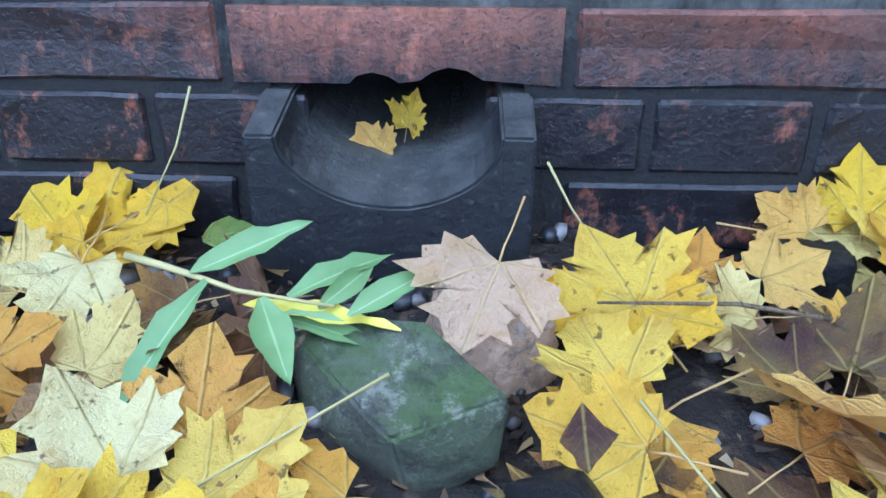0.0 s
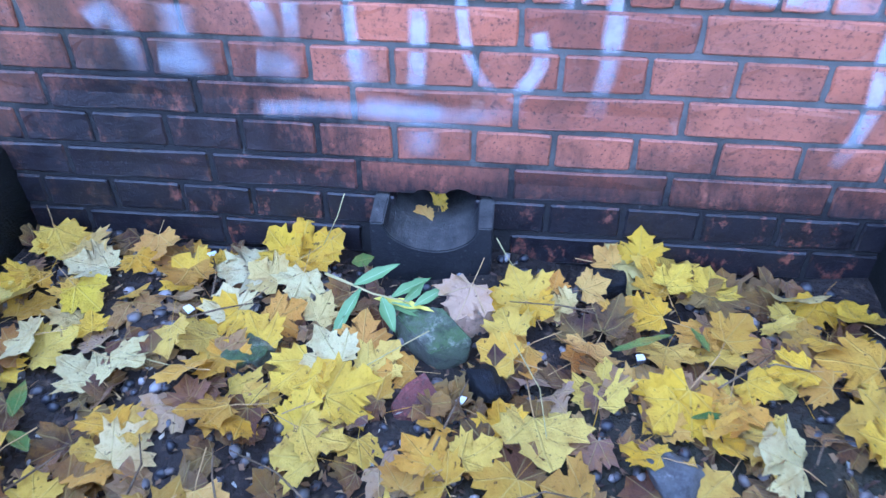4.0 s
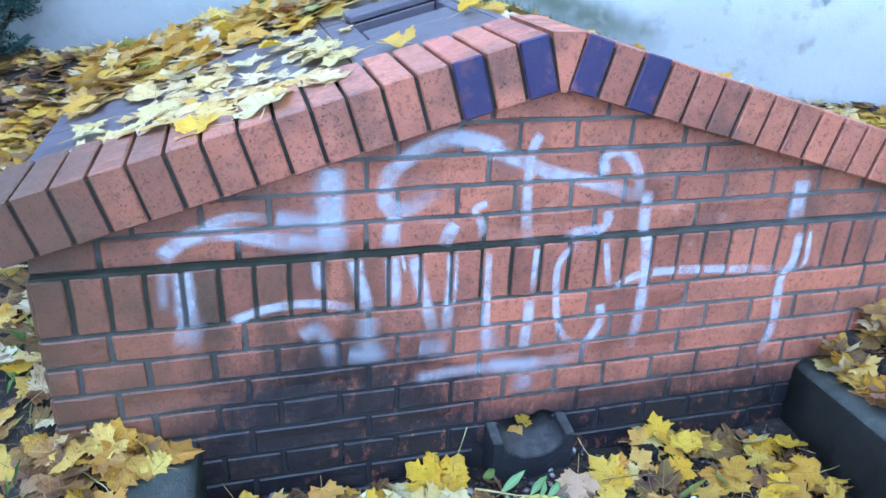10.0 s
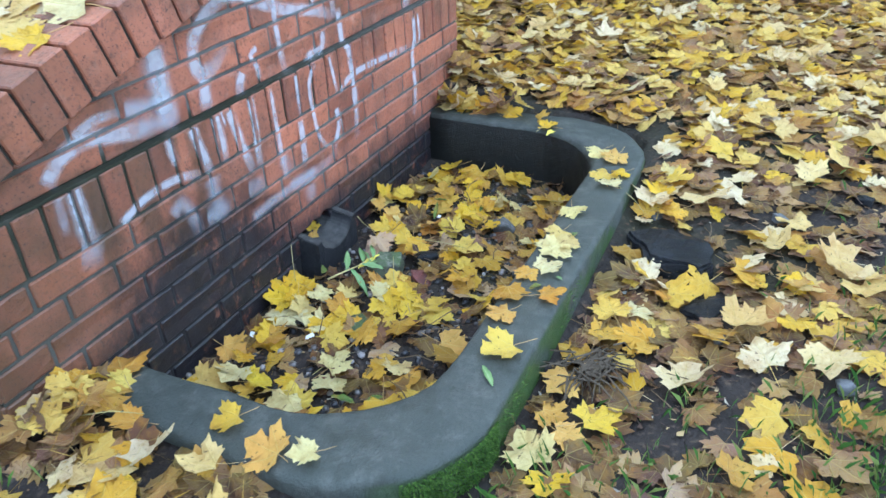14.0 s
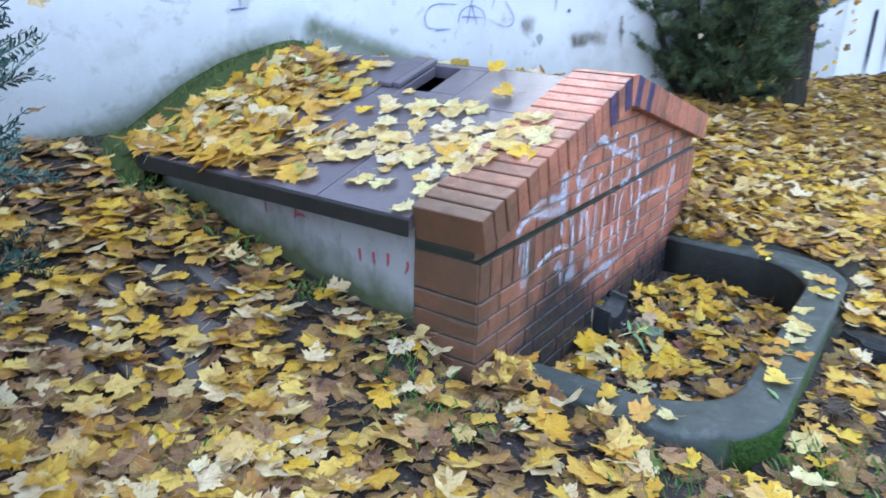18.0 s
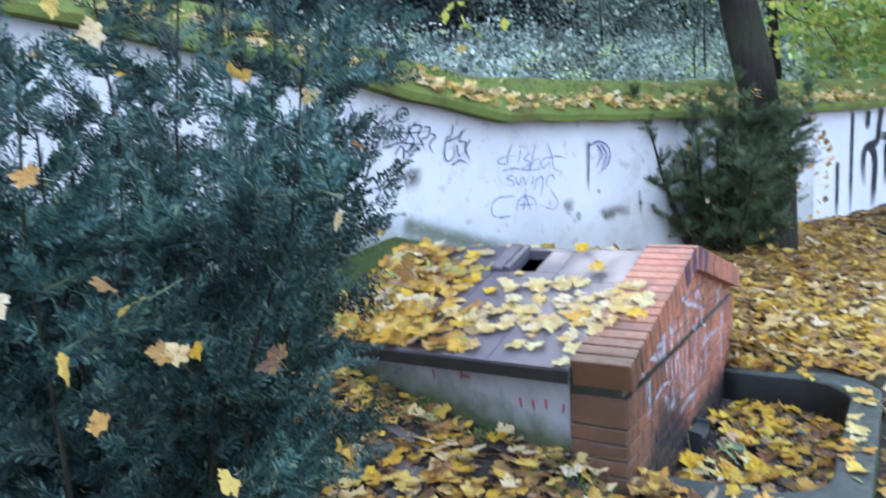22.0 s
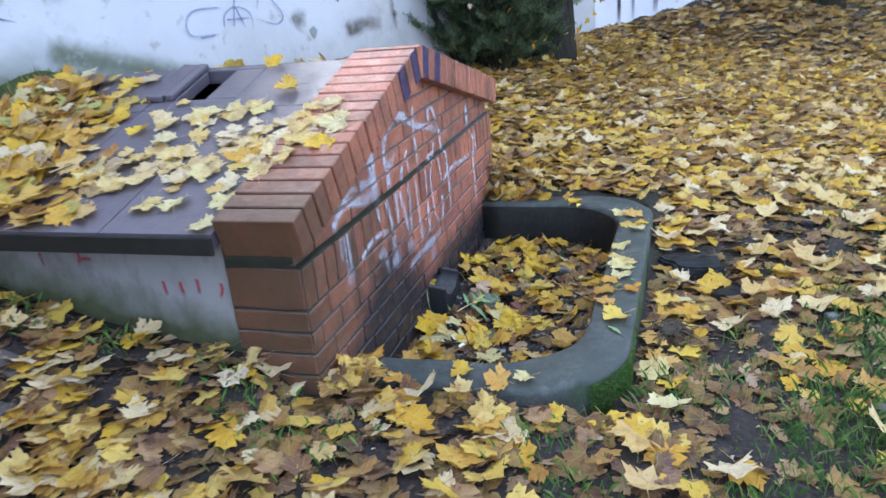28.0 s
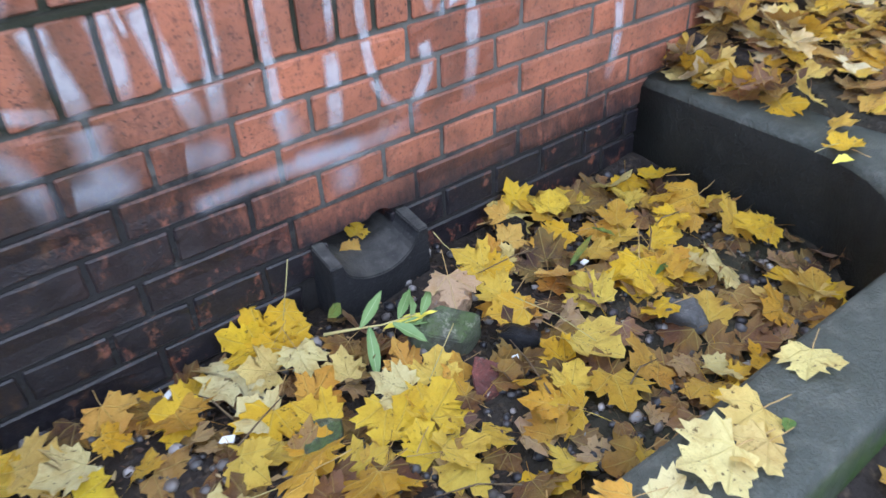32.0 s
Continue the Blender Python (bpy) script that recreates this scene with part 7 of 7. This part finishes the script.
def hewn(name, corners, mat, label, grit, worn):
    """A broken block: the hull of its corners, with worn edges and a rough face."""
    bm = bmesh.new()
    for c_ in corners:
        bm.verts.new(c_)
    hull = bmesh.ops.convex_hull(bm, input=bm.verts[:])
    bmesh.ops.delete(bm, geom=[e for e in hull["geom_interior"] if isinstance(e, bmesh.types.BMVert)], context="VERTS")
    bmesh.ops.dissolve_limit(bm, angle_limit=0.12, verts=bm.verts[:], edges=bm.edges[:])
    bmesh.ops.bevel(bm, geom=bm.edges[:], offset=worn, segments=2, affect="EDGES")
    bmesh.ops.triangulate(bm, faces=bm.faces[:])
    for _ in range(5):
        bmesh.ops.subdivide_edges(bm, edges=[e for e in bm.edges if e.calc_length() > 0.006], cuts=1)
        bmesh.ops.triangulate(bm, faces=[f for f in bm.faces if len(f.verts) > 3])
    rough_up(bm, grit, 22.0, 3.0)
    rough_up(bm, grit * 0.4, 80.0, 7.0)
    rough_up(bm, grit * 0.2, 220.0, 1.0)
    for f in bm.faces:
        f.smooth = True
    for e in bm.edges:
        e.smooth = e.calc_face_angle(0.0) < 0.5
    return tagged(part(name, bm, mat), label, "stone")


hewn("stone", [(-0.048, -0.192, 0.306), (-0.030, -0.182, 0.313), (0.036, -0.190, 0.316), (0.083, -0.236, 0.298), (0.020, -0.262, 0.289), (0.028, -0.262, 0.244), (-0.040, -0.214, 0.248), (0.078, -0.248, 0.258), (-0.050, -0.190, 0.230), (0.02, -0.15, 0.23), (0.08, -0.20, 0.23), (0.026, -0.255, 0.225)], MOSSY, "grey-green mossy stone in the basin below the spout", 0.0018, 0.0022)
stone("stone", 0.072, -0.150, 0.275, 0.044, 0.048, 0.050, 7, TAN, "rounded tan stone behind the mossy stone", 20)
hewn("brick_fragment", [(0.016, -0.301, 0.286), (0.047, -0.342, 0.279), (0.034, -0.367, 0.272), (-0.018, -0.370, 0.268), (-0.026, -0.355, 0.272), (-0.011, -0.325, 0.281), (0.016, -0.303, 0.235), (0.050, -0.345, 0.235), (0.034, -0.378, 0.235), (-0.018, -0.382, 0.235), (-0.030, -0.357, 0.235)], REDST, "broken dark red brick piece among basin leaves", 0.002, 0.0016)
stone("stone", 0.375, -0.455, 0.275, 0.055, 0.045, 0.035, 12, GREYST, "angular grey stone among basin leaves", 30)
stone("stone", -0.26, -0.27, 0.265, 0.06, 0.04, 0.03, 15, MOSSY, "flat greenish stone among basin leaves", 60)
stone("stone", 0.305, -0.075, 0.288, 0.036, 0.030, 0.026, 18, WETST, "wet black stone against the brick front", 0)
stone("stone", 0.11, -0.30, 0.27, 0.03, 0.05, 0.03, 19, WETST, "wet black stone beside the mossy stone", 40)
bm = bmesh.new()
plan = [(0.295, -0.868), (0.360, -0.98), (0.310, -1.10), (0.21, -1.13), (0.145, -1.10), (0.175, -0.96)]
top_ = [bm.verts.new((x, y, 0.398 + 0.10 * (y + 1.0) * 0.2 - 0.05 * (x - 0.28))) for x, y in plan]
low_ = [bm.verts.new((x * 1.04 - 0.012, y * 1.01 + 0.01, 0.33)) for x, y in plan]
bm.faces.new(top_)
bm.faces.new(low_[::-1])
for i in range(6):
    bm.faces.new((top_[i], low_[i], low_[(i + 1) % 6], top_[(i + 1) % 6]))
bmesh.ops.recalc_face_normals(bm, faces=bm.faces[:])
bmesh.ops.bevel(bm, geom=bm.edges[:], offset=0.010, segments=2, affect="EDGES")
bmesh.ops.triangulate(bm, faces=bm.faces[:])
for _ in range(3):
    bmesh.ops.subdivide_edges(bm, edges=[e for e in bm.edges if e.calc_length() > 0.02], cuts=1)
    bmesh.ops.triangulate(bm, faces=[f for f in bm.faces if len(f.verts) > 3])
rough_up(bm, 0.012, 14.0, 3.0)
rough_up(bm, 0.004, 55.0, 1.0)
tagged(part("stone_slab", bm, WETST), "wet black wedge of stone leaning beside the basin", "stone")
stone("stone_slab", 0.055, -1.14, 0.345, 0.08, 0.05, 0.025, 22, WETST, "small wet black stone beside the slab", -30, (0, 5), 0.7)
stone("stone", 0.46, -0.93, 0.37, 0.05, 0.03, 0.02, 23, GREYST, "small grey stone beside the basin", -30)
for i in range(14):
    x, y = rs.uniform(-1.6, 1.2), rs.uniform(-1.7, -0.95)
    stone("stone", x, y, float(ground_z(np.float64(x), np.float64(y))) + 0.012, rs.uniform(0.02, 0.04), rs.uniform(0.015, 0.03), 0.018, 40 + i, GREYST if i % 3 else WETST, "small wet stone on the soil", rs.uniform(0, 180))

# pebbles in the basin
pv, pf, off = [], [], 0
ico = bmesh.new()
bmesh.ops.create_icosphere(ico, subdivisions=1, radius=1.0)
iv = np.array([v.co[:] for v in ico.verts])
ifc = [[v.index for v in f.verts] for f in ico.faces]
ico.free()
for _ in range(900):
    x, y = rs.uniform(-0.74, 0.74), rs.uniform(-0.68, -0.01)
    s = rs.uniform(0.005, 0.014) * np.array([1.0, rs.uniform(0.6, 1.0), 0.65])
    a = rs.uniform(0, 6.28)
    v = iv * (1 + rs.uniform(-0.2, 0.2, (len(iv), 1))) * s
    v = np.column_stack([v[:, 0] * math.cos(a) - v[:, 1] * math.sin(a), v[:, 0] * math.sin(a) + v[:, 1] * math.cos(a), v[:, 2]])
    pv.append(v + np.array([x, y, float(bed_z(x, y)) + 0.003]))
    pf += [tuple(i + off for i in f) for f in ifc]
    off += len(iv)
k = Mat("pebbles", 0.35, 0.5)
k.base(k.ramp(k.n("NewGeometry").outputs["Random Per Island"], [(0.0, (0.02, 0.021, 0.028)), (0.5, (0.06, 0.058, 0.065)), (0.8, (0.13, 0.115, 0.11)), (1.0, (0.34, 0.32, 0.33))])).bump(k.noise(150.0), 0.3, 0.002)
ob = part("pebbles", raw_mesh("pebbles", np.vstack(pv), pf, smooth=True), k.m)
tagged(ob, "small wet dark pebbles in the basin bed", "pebbles", kind="stuff")


# ---- green twig below the spout ----
def blade(length, width, seed):
    """A pointed leaf with a folded midrib."""
    v, f, uv = [], [], []
    r = random.Random(seed)
    bend = r.uniform(-0.25, 0.1)
    n = 9
    for i in range(n + 1):
        t = i / n
        w = width * math.sin(math.pi * min(1, t * 0.97 + 0.03)) ** 0.9 * (1 - 0.35 * t) * (1 + r.uniform(-0.10, 0.10))
        z = bend * length * t * t
        for s in (-1, 0, 1):
            v.append((s * w / 2, t * length, z + abs(s) * w * 0.30 + (length * 0.022 * math.sin(i * 1.9 + seed + s) if s else 0)))
            uv.append((s * 0.3, t))
    for i in range(n):
        for j in range(2):
            a = 3 * i + j
            f.append((a, a + 1, a + 4, a + 3))
    return raw_mesh("blade", v, f, uv, True)


TWIGMAT = Mat("pale_twig", 0.6).base((0.42, 0.36, 0.16)).m
k = Mat("pale_green_leaf", 0.45, 0.4)
c = k.mix(k.noise(30.0, 4.0), (0.075, 0.165, 0.05), (0.20, 0.30, 0.12))
u = k.math("ABSOLUTE", k.sep(k.n("TexCoord").outputs["UV"], 0))
k.base(k.mix(k.ramp(u, [(0.006, 0.45), (0.03, 0.0)]), c, (0.40, 0.50, 0.28))).bump(k.noise(60.0), 0.3, 0.002)
PALEGREEN = k.m
YELLOWGREEN = Mat("yellow_leaf_blade", 0.5).base((0.60, 0.52, 0.08)).m
twig = thing("green_twig", "broken green leafy twig lying below the spout", "twig")
tp = [(-0.168, -0.134, 0.325), (-0.14, -0.150, 0.328), (-0.113, -0.163, 0.328), (-0.081, -0.178, 0.327), (-0.02, -0.190, 0.325)]
part("stalk", tube(tp, [0.0030, 0.0026, 0.0022, 0.0016, 0.001], 6), TWIGMAT, twig)
for i, (x, y, x1, y1, w, mat) in enumerate(((-0.115, -0.164, -0.044, -0.120, 0.026, PALEGREEN), (-0.102, -0.170, -0.142, -0.262, 0.026, PALEGREEN), (-0.065, -0.185, -0.036, -0.247, 0.030, PALEGREEN), (-0.050, -0.180, 0.010, -0.134, 0.024, PALEGREEN), (-0.030, -0.188, 0.002, -0.150, 0.020, PALEGREEN), (-0.012, -0.192, 0.038, -0.153, 0.022, PALEGREEN), (-0.081, -0.180, 0.020, -0.197, 0.024, YELLOWGREEN), (-0.055, -0.188, 0.012, -0.205, 0.022, PALEGREEN), (-0.134, -0.088, -0.096, -0.074, 0.030, GREENLEAF))):
    ob = part("blade", blade(math.hypot(x1 - x, y1 - y), w * 0.92, i), mat, twig)
    ob.matrix_basis = pose(x, y, 0.330 - 0.002 * i, 0, 0, 0) @ pose(0, 0, 0, 22, 0, 0) @ pose(0, 0, 0, 0, rs.uniform(-35, 35), math.degrees(math.atan2(x - x1, y1 - y)))
for i, (x, y, turn, ln, w) in enumerate(((0.30, -0.24, -70, 0.10, 0.016), (0.40, -0.36, -80, 0.06, 0.014), (0.45, -0.22, 30, 0.05, 0.02), (-0.55, -0.45, 10, 0.06, 0.03), (-0.50, -0.50, 60, 0.05, 0.03))):
    ob = new("green_leaf", blade(ln, w, 20 + i))
    ob.data.materials.append(GREENLEAF)
    ob.matrix_basis = pose(x, y, float(bed_z(x, y)) + 0.03, 5, 10, turn)
    tagged(ob, "narrow green leaf among the basin leaves", "leaf", "green leaves")
for i, (x, y, turn, ln, w, mat) in enumerate(((-0.55, -0.80, -50, 0.075, 0.018, PALEGREEN), (0.085, -0.775, -70, 0.03, 0.02, GREENLEAF), (-0.17, -0.77, 40, 0.035, 0.02, GREENLEAF), (-0.13, -0.81, -30, 0.025, 0.010, PALEGREEN), (0.745, -0.50, 60, 0.04, 0.03, YELLOWGREEN))):
    ob = new("green_leaf", blade(ln, w, 30 + i))
    ob.data.materials.append(mat)
    ob.matrix_basis = pose(x, y, RIM_Z + 0.006, 0, 0, turn)
    tagged(ob, "small green leaf on the concrete rim", "leaf", "green leaves")

# loose stalks
for a, b, c_ in (((-0.155, -0.012, 0.405), (-0.17, -0.02, 0.36), (-0.195, -0.04, 0.31)), ((0.112, -0.07, 0.372), (0.13, -0.075, 0.34), (0.16, -0.09, 0.30)), ((0.018, -0.244, 0.318), (-0.03, -0.27, 0.30), (-0.10, -0.31, 0.275)), ((0.42, -0.80, 0.47), (0.415, -0.86, 0.43), (0.40, -0.93, 0.36)), ((-0.98, -0.10, 0.50), (-0.93, -0.15, 0.49), (-0.90, -0.2, 0.475)), ((0.15, -0.25, 0.31), (0.19, -0.32, 0.29), (0.20, -0.40, 0.28)), ((-0.5, -0.30, 0.29), (-0.4, -0.33, 0.30), (-0.32, -0.34, 0.29)), ((0.72, -0.44, 0.47), (0.76, -0.45, 0.475), (0.80, -0.46, 0.47))):
    ob = part("leaf_stalk", tube([a, b, c_], [0.0011, 0.0009, 0.0007], 5), TWIGMAT)
    tagged(ob, "thin dry leaf stalk", "stalk", "loose leaf stalks")
SCRAP = Mat("white_plastic", 0.4, 0.5).base((0.72, 0.74, 0.76)).m
for x, y, turn, ln in ((-0.41, -0.040, 20, 0.024), (-0.38, -0.212, -50, 0.022), (0.345, -0.235, 10, 0.013), (0.075, -0.335, 70, 0.012)):
    bm = box(-ln / 2, ln / 2, -0.006, 0.006, 0.0, 0.004, 0.001)
    rough_up(bm, 0.003, 60.0, ln * 100)
    ob = part("plastic_scrap", bm, SCRAP)
    ob.matrix_basis = pose(x, y, float(bed_z(x, y)) + 0.022, 8, -12, turn)
    tagged(ob, "small torn scrap of white plastic among wet leaves", "litter", "white scraps")
DRYTWIG = bark("dry_twig", (0.10, 0.07, 0.045), (0.26, 0.19, 0.12))
stick = random.Random(31)
for i in range(26):
    inside = i < 14
    x, y = (stick.uniform(-0.62, 0.66), stick.uniform(-0.62, -0.08)) if inside else (stick.uniform(-1.9, 1.2), stick.uniform(-1.6, -0.98))
    z = (float(bed_z(x, y)) + 0.040) if inside else (float(ground_z(np.float64(x), np.float64(y))) + 0.034)
    a, ln = stick.uniform(0, 3.14), stick.uniform(0.05, 0.14)
    dx, dy = math.cos(a) * ln / 2, math.sin(a) * ln / 2
    ob = part("dry_twig", tube([(x - dx, y - dy, z), (x + stick.gauss(0, 0.008), y + stick.gauss(0, 0.008), z + 0.004), (x + dx, y + dy, z - 0.003)], [0.0018, 0.0015, 0.0009], 5), DRYTWIG)
    tagged(ob, "thin brown dry twig lying on the leaves", "twig", "dry twigs")
# leaves caught in the spout's mouth
put_leaf("orange", -0.02, 0.015, 0.352, 0.032, "caught in the spout", 25, 30, 55)
put_leaf("yellow", 0.008, 0.03, 0.372, 0.032, "caught in the spout", 25, -30, 65)

# root mound in front of the basin
mound = thing("root_tuft", "dark dead root tuft lying in front of the basin", "roots")
r9 = random.Random(4)
ROOT = bark("dead_root", (0.045, 0.035, 0.026), (0.14, 0.11, 0.08))
for i in range(70):
    a = r9.gauss(-0.7, 0.8) + (math.pi if i % 3 == 0 else 0)
    l_ = r9.uniform(0.05, 0.16)
    x0, y0 = -0.31 + r9.gauss(0, 0.03), -0.93 + r9.gauss(0, 0.02)
    z0 = float(ground_z(np.float64(x0), np.float64(y0)))
    part("root", tube([(x0, y0, z0 + 0.055), (x0 + math.cos(a) * l_ * 0.5, y0 + math.sin(a) * l_ * 0.5, z0 + 0.05), (x0 + math.cos(a) * l_, y0 + math.sin(a) * l_, z0 + 0.005)], [0.0026, 0.002, 0.001], 5), ROOT, mound)

# ragged grass along the wall coping
tv, tf = [], []
for _ in range(9000):
    x, off = rs.uniform(-2.6, 11.0), rs.uniform(-0.2, 0.14)
    h, lean = rs.uniform(0.02, 0.06), rs.uniform(-0.02, 0.05)
    z = wall_top(x) + float(np.interp(off, [-0.15, 0.05, 0.14], [0.28, 0.11, 0.02])) - 0.01
    a, b_, c_ = wall_pt(x - 0.003, off, z), wall_pt(x + 0.003, off, z), wall_pt(x + rs.normal(0, 0.02), off + lean, z + h * (0.9 if off < 0.07 else rs.uniform(-0.9, 0.6)))
    n0 = len(tv)
    tv += [a, b_, c_]
    tf.append((n0, n0 + 1, n0 + 2))
mk = Mat("coping_grass", 0.8, 0.2)
mk.base(mk.ramp(mk.n("NewGeometry").outputs["Random Per Island"], [(0.0, (0.03, 0.055, 0.014)), (0.6, (0.09, 0.13, 0.035)), (1.0, (0.20, 0.19, 0.07))]))
ob = part("coping_grass", raw_mesh("coping_grass", tv, tf), mk.m)
tagged(ob, "ragged grass and moss along the wall coping", "grass", kind="stuff")
# short grass on the moss bank
tv, tf = [], []
for poly in list(bank.data.polygons)[::2]:
    c0 = poly.center
    for _ in range(6):
        a, h = rs.uniform(0, 6.28), rs.uniform(0.015, 0.055)
        x, y, z = c0.x + rs.normal(0, 0.012), c0.y + rs.normal(0, 0.012), c0.z - 0.004
        dx, dy = math.cos(a), math.sin(a)
        n0 = len(tv)
        tv += [(x - dy * 0.002, y + dx * 0.002, z), (x + dy * 0.002, y - dx * 0.002, z), (x + dx * h * 0.6, y + dy * h * 0.6, z + h)]
        tf.append((n0, n0 + 1, n0 + 2))
mk = Mat("bank_grass", 0.8, 0.2)
mk.base(mk.ramp(mk.n("NewGeometry").outputs["Random Per Island"], [(0.0, (0.035, 0.06, 0.015)), (0.6, (0.09, 0.13, 0.035)), (1.0, (0.20, 0.20, 0.08))]))
ob = part("bank_grass", raw_mesh("bank_grass", tv, tf), mk.m)
tagged(ob, "short grass and moss on the bank behind roof", "grass", kind="stuff")

# grass tufts
gv, gf = [], []
for (cx, cy, n, spread) in ((-0.62, -0.98, 60, 0.07), (-0.75, -0.92, 60, 0.08), (-1.12, -0.62, 70, 0.09), (0.15, -1.5, 60, 0.12), (-0.55, -1.35, 70, 0.10), (-1.28, 0.05, 60, 0.06), (-1.1, 1.25, 70, 0.06), (-1.1, 0.95, 70, 0.06), (-1.15, -1.4, 80, 0.15), (0.4, -1.9, 90, 0.2), (0.9, -1.7, 90, 0.2), (0.0, -2.0, 90, 0.2), (1.4, -2.1, 90, 0.25), (-1.12, 0.6, 50, 0.04), (-1.12, 1.5, 60, 0.05), (-2.0, -0.7, 80, 0.15), (-0.66, -1.54, 60, 0.12), (-0.32, -1.63, 45, 0.10), (1.35, -2.01, 60, 0.25), (-1.78, 0.44, 25, 0.06), (-1.18, 0.13, 20, 0.05), (-1.27, -0.77, 20, 0.05), (-0.54, -1.10, 60, 0.09), (-0.77, -1.32, 60, 0.09), (-0.73, -0.80, 30, 0.05), (-0.29, -1.18, 25, 0.05), (-0.30, -1.57, 160, 0.12), (-0.80, -1.42, 160, 0.13), (-1.19, -1.19, 110, 0.10), (-0.84, -1.58, 160, 0.14), (-1.18, 0.19, 40, 0.05), (-1.245, -0.79, 60, 0.07), (-1.22, -0.10, 40, 0.05), (-0.2, -1.9, 160, 0.2), (-0.80, -1.55, 420, 0.17), (-0.30, -1.62, 420, 0.14), (-1.10, -1.33, 160, 0.12)):
    for _ in range(n):
        x, y = cx + rs.normal(0, spread), cy + rs.normal(0, spread)
        if in_basin(x, y) or in_house(x, y):
            continue
        z = float(ground_z(np.float64(x), np.float64(y)))
        a, h, l_ = rs.uniform(0, 6.28), rs.uniform(0.02, 0.06), rs.uniform(0.01, 0.04)
        dx, dy = math.cos(a), math.sin(a)
        b = len(gv)
        gv += [(x - dy * 0.0013, y + dx * 0.0013, z), (x + dy * 0.0013, y - dx * 0.0013, z), (x + dx * l_ * 0.4, y + dy * l_ * 0.4, z + h * 0.7), (x + dx * l_, y + dy * l_, z + h)]
        gf += [(b, b + 1, b + 2), (b, b + 2, b + 3)]
k = Mat("grass", 0.6, 0.3)
k.base(k.ramp(k.n("NewGeometry").outputs["Random Per Island"], [(0.0, (0.03, 0.09, 0.015)), (0.6, (0.08, 0.17, 0.03)), (1.0, (0.20, 0.24, 0.07))]))
ob = part("grass", raw_mesh("grass", gv, gf), k.m)
tagged(ob, "thin tufts of green grass among the leaves", "grass", kind="stuff")

# old paving bricks beside the house
k = Mat("old_paving_brick", 0.7, 0.35)
k.base(k.mix(k.noise(12.0, 5.0), (0.105, 0.088, 0.080), (0.055, 0.050, 0.047))).bump(k.noise(60.0, 4.0), 0.5, 0.005)
PAVER = k.m
bm = box(-0.118, 0.118, -0.056, 0.056, -0.05, 0.0, 0.006)
rough_up(bm, 0.003, 20.0)
paver_mesh = bpy.data.meshes.new("paving_brick")
bm.to_mesh(paver_mesh)
bm.free()
paver_mesh.materials.append(PAVER)
paving = thing("paving", "patch of old brown paving bricks half hidden by leaves", "paving", kind="structure")
turn = math.degrees(math.atan2(0.875 - 1.222, -1.574 + 1.515))
for i in range(6):
    for j in range(7):
        m = pose(-1.50, 0.95, 0, 0, 0, turn) @ Vector(((i - 2.5) * 0.245 + (0.12 if j % 2 else 0), (j - 3) * 0.122, 0))
        if m.x > -1.16 or math.hypot(m.x + 1.5, m.y - 0.95) > 0.32:
            continue
        ob = part("paving_brick", paver_mesh, None, paving)
        ob.location = (m.x, m.y, float(ground_z(np.float64(m.x), np.float64(m.y))) + 0.004)
        gs = (float(ground_z(np.float64(m.x), np.float64(m.y + 0.1))) - float(ground_z(np.float64(m.x), np.float64(m.y - 0.1)))) / 0.2
        ob.matrix_basis = pose(*ob.location, math.degrees(math.atan(gs)), 0, 0) @ pose(0, 0, 0, rs.uniform(-1.5, 1.5), rs.uniform(-1.5, 1.5), turn)

put_leaf("tan", 0.070, -0.172, 0.326, 0.066, "over the tan stone", 4, 160, 30)

# hanging shrub branch beside the path
branch = thing("shrub_branch", "hanging branch with broad dark green leaves over the path", "branch")
bp = [Vector(p) for p in ((-2.30, -2.1, 2.95), (-2.50, -1.46, 2.52), (-2.68, -1.27, 2.20), (-2.78, -1.21, 2.00), (-2.925, -1.10, 1.865))]
part("stem", tube(bp, [0.006, 0.005, 0.003, 0.002, 0.0012], 6), BARK, branch)
r8 = random.Random(6)
for i in range(120):
    q_ = r8.uniform(1.5, 3.4) if i else 4.0
    j = min(3, int(q_))
    p = bp[j].lerp(bp[j + 1], q_ - j) + (Vector((r8.gauss(0.03, 0.05), r8.gauss(0, 0.04) - 0.015, r8.gauss(0, 0.05))) if i else Vector((0, 0, 0)))
    ob = part("blade", blade(r8.uniform(0.05, 0.078), r8.uniform(0.030, 0.042), 50 + i), SHRUB, branch)
    ob.matrix_basis = pose(*p, r8.uniform(-75, -10), r8.uniform(-50, 50), r8.uniform(40, 200)) if i else pose(*p, -8, -25, 60)
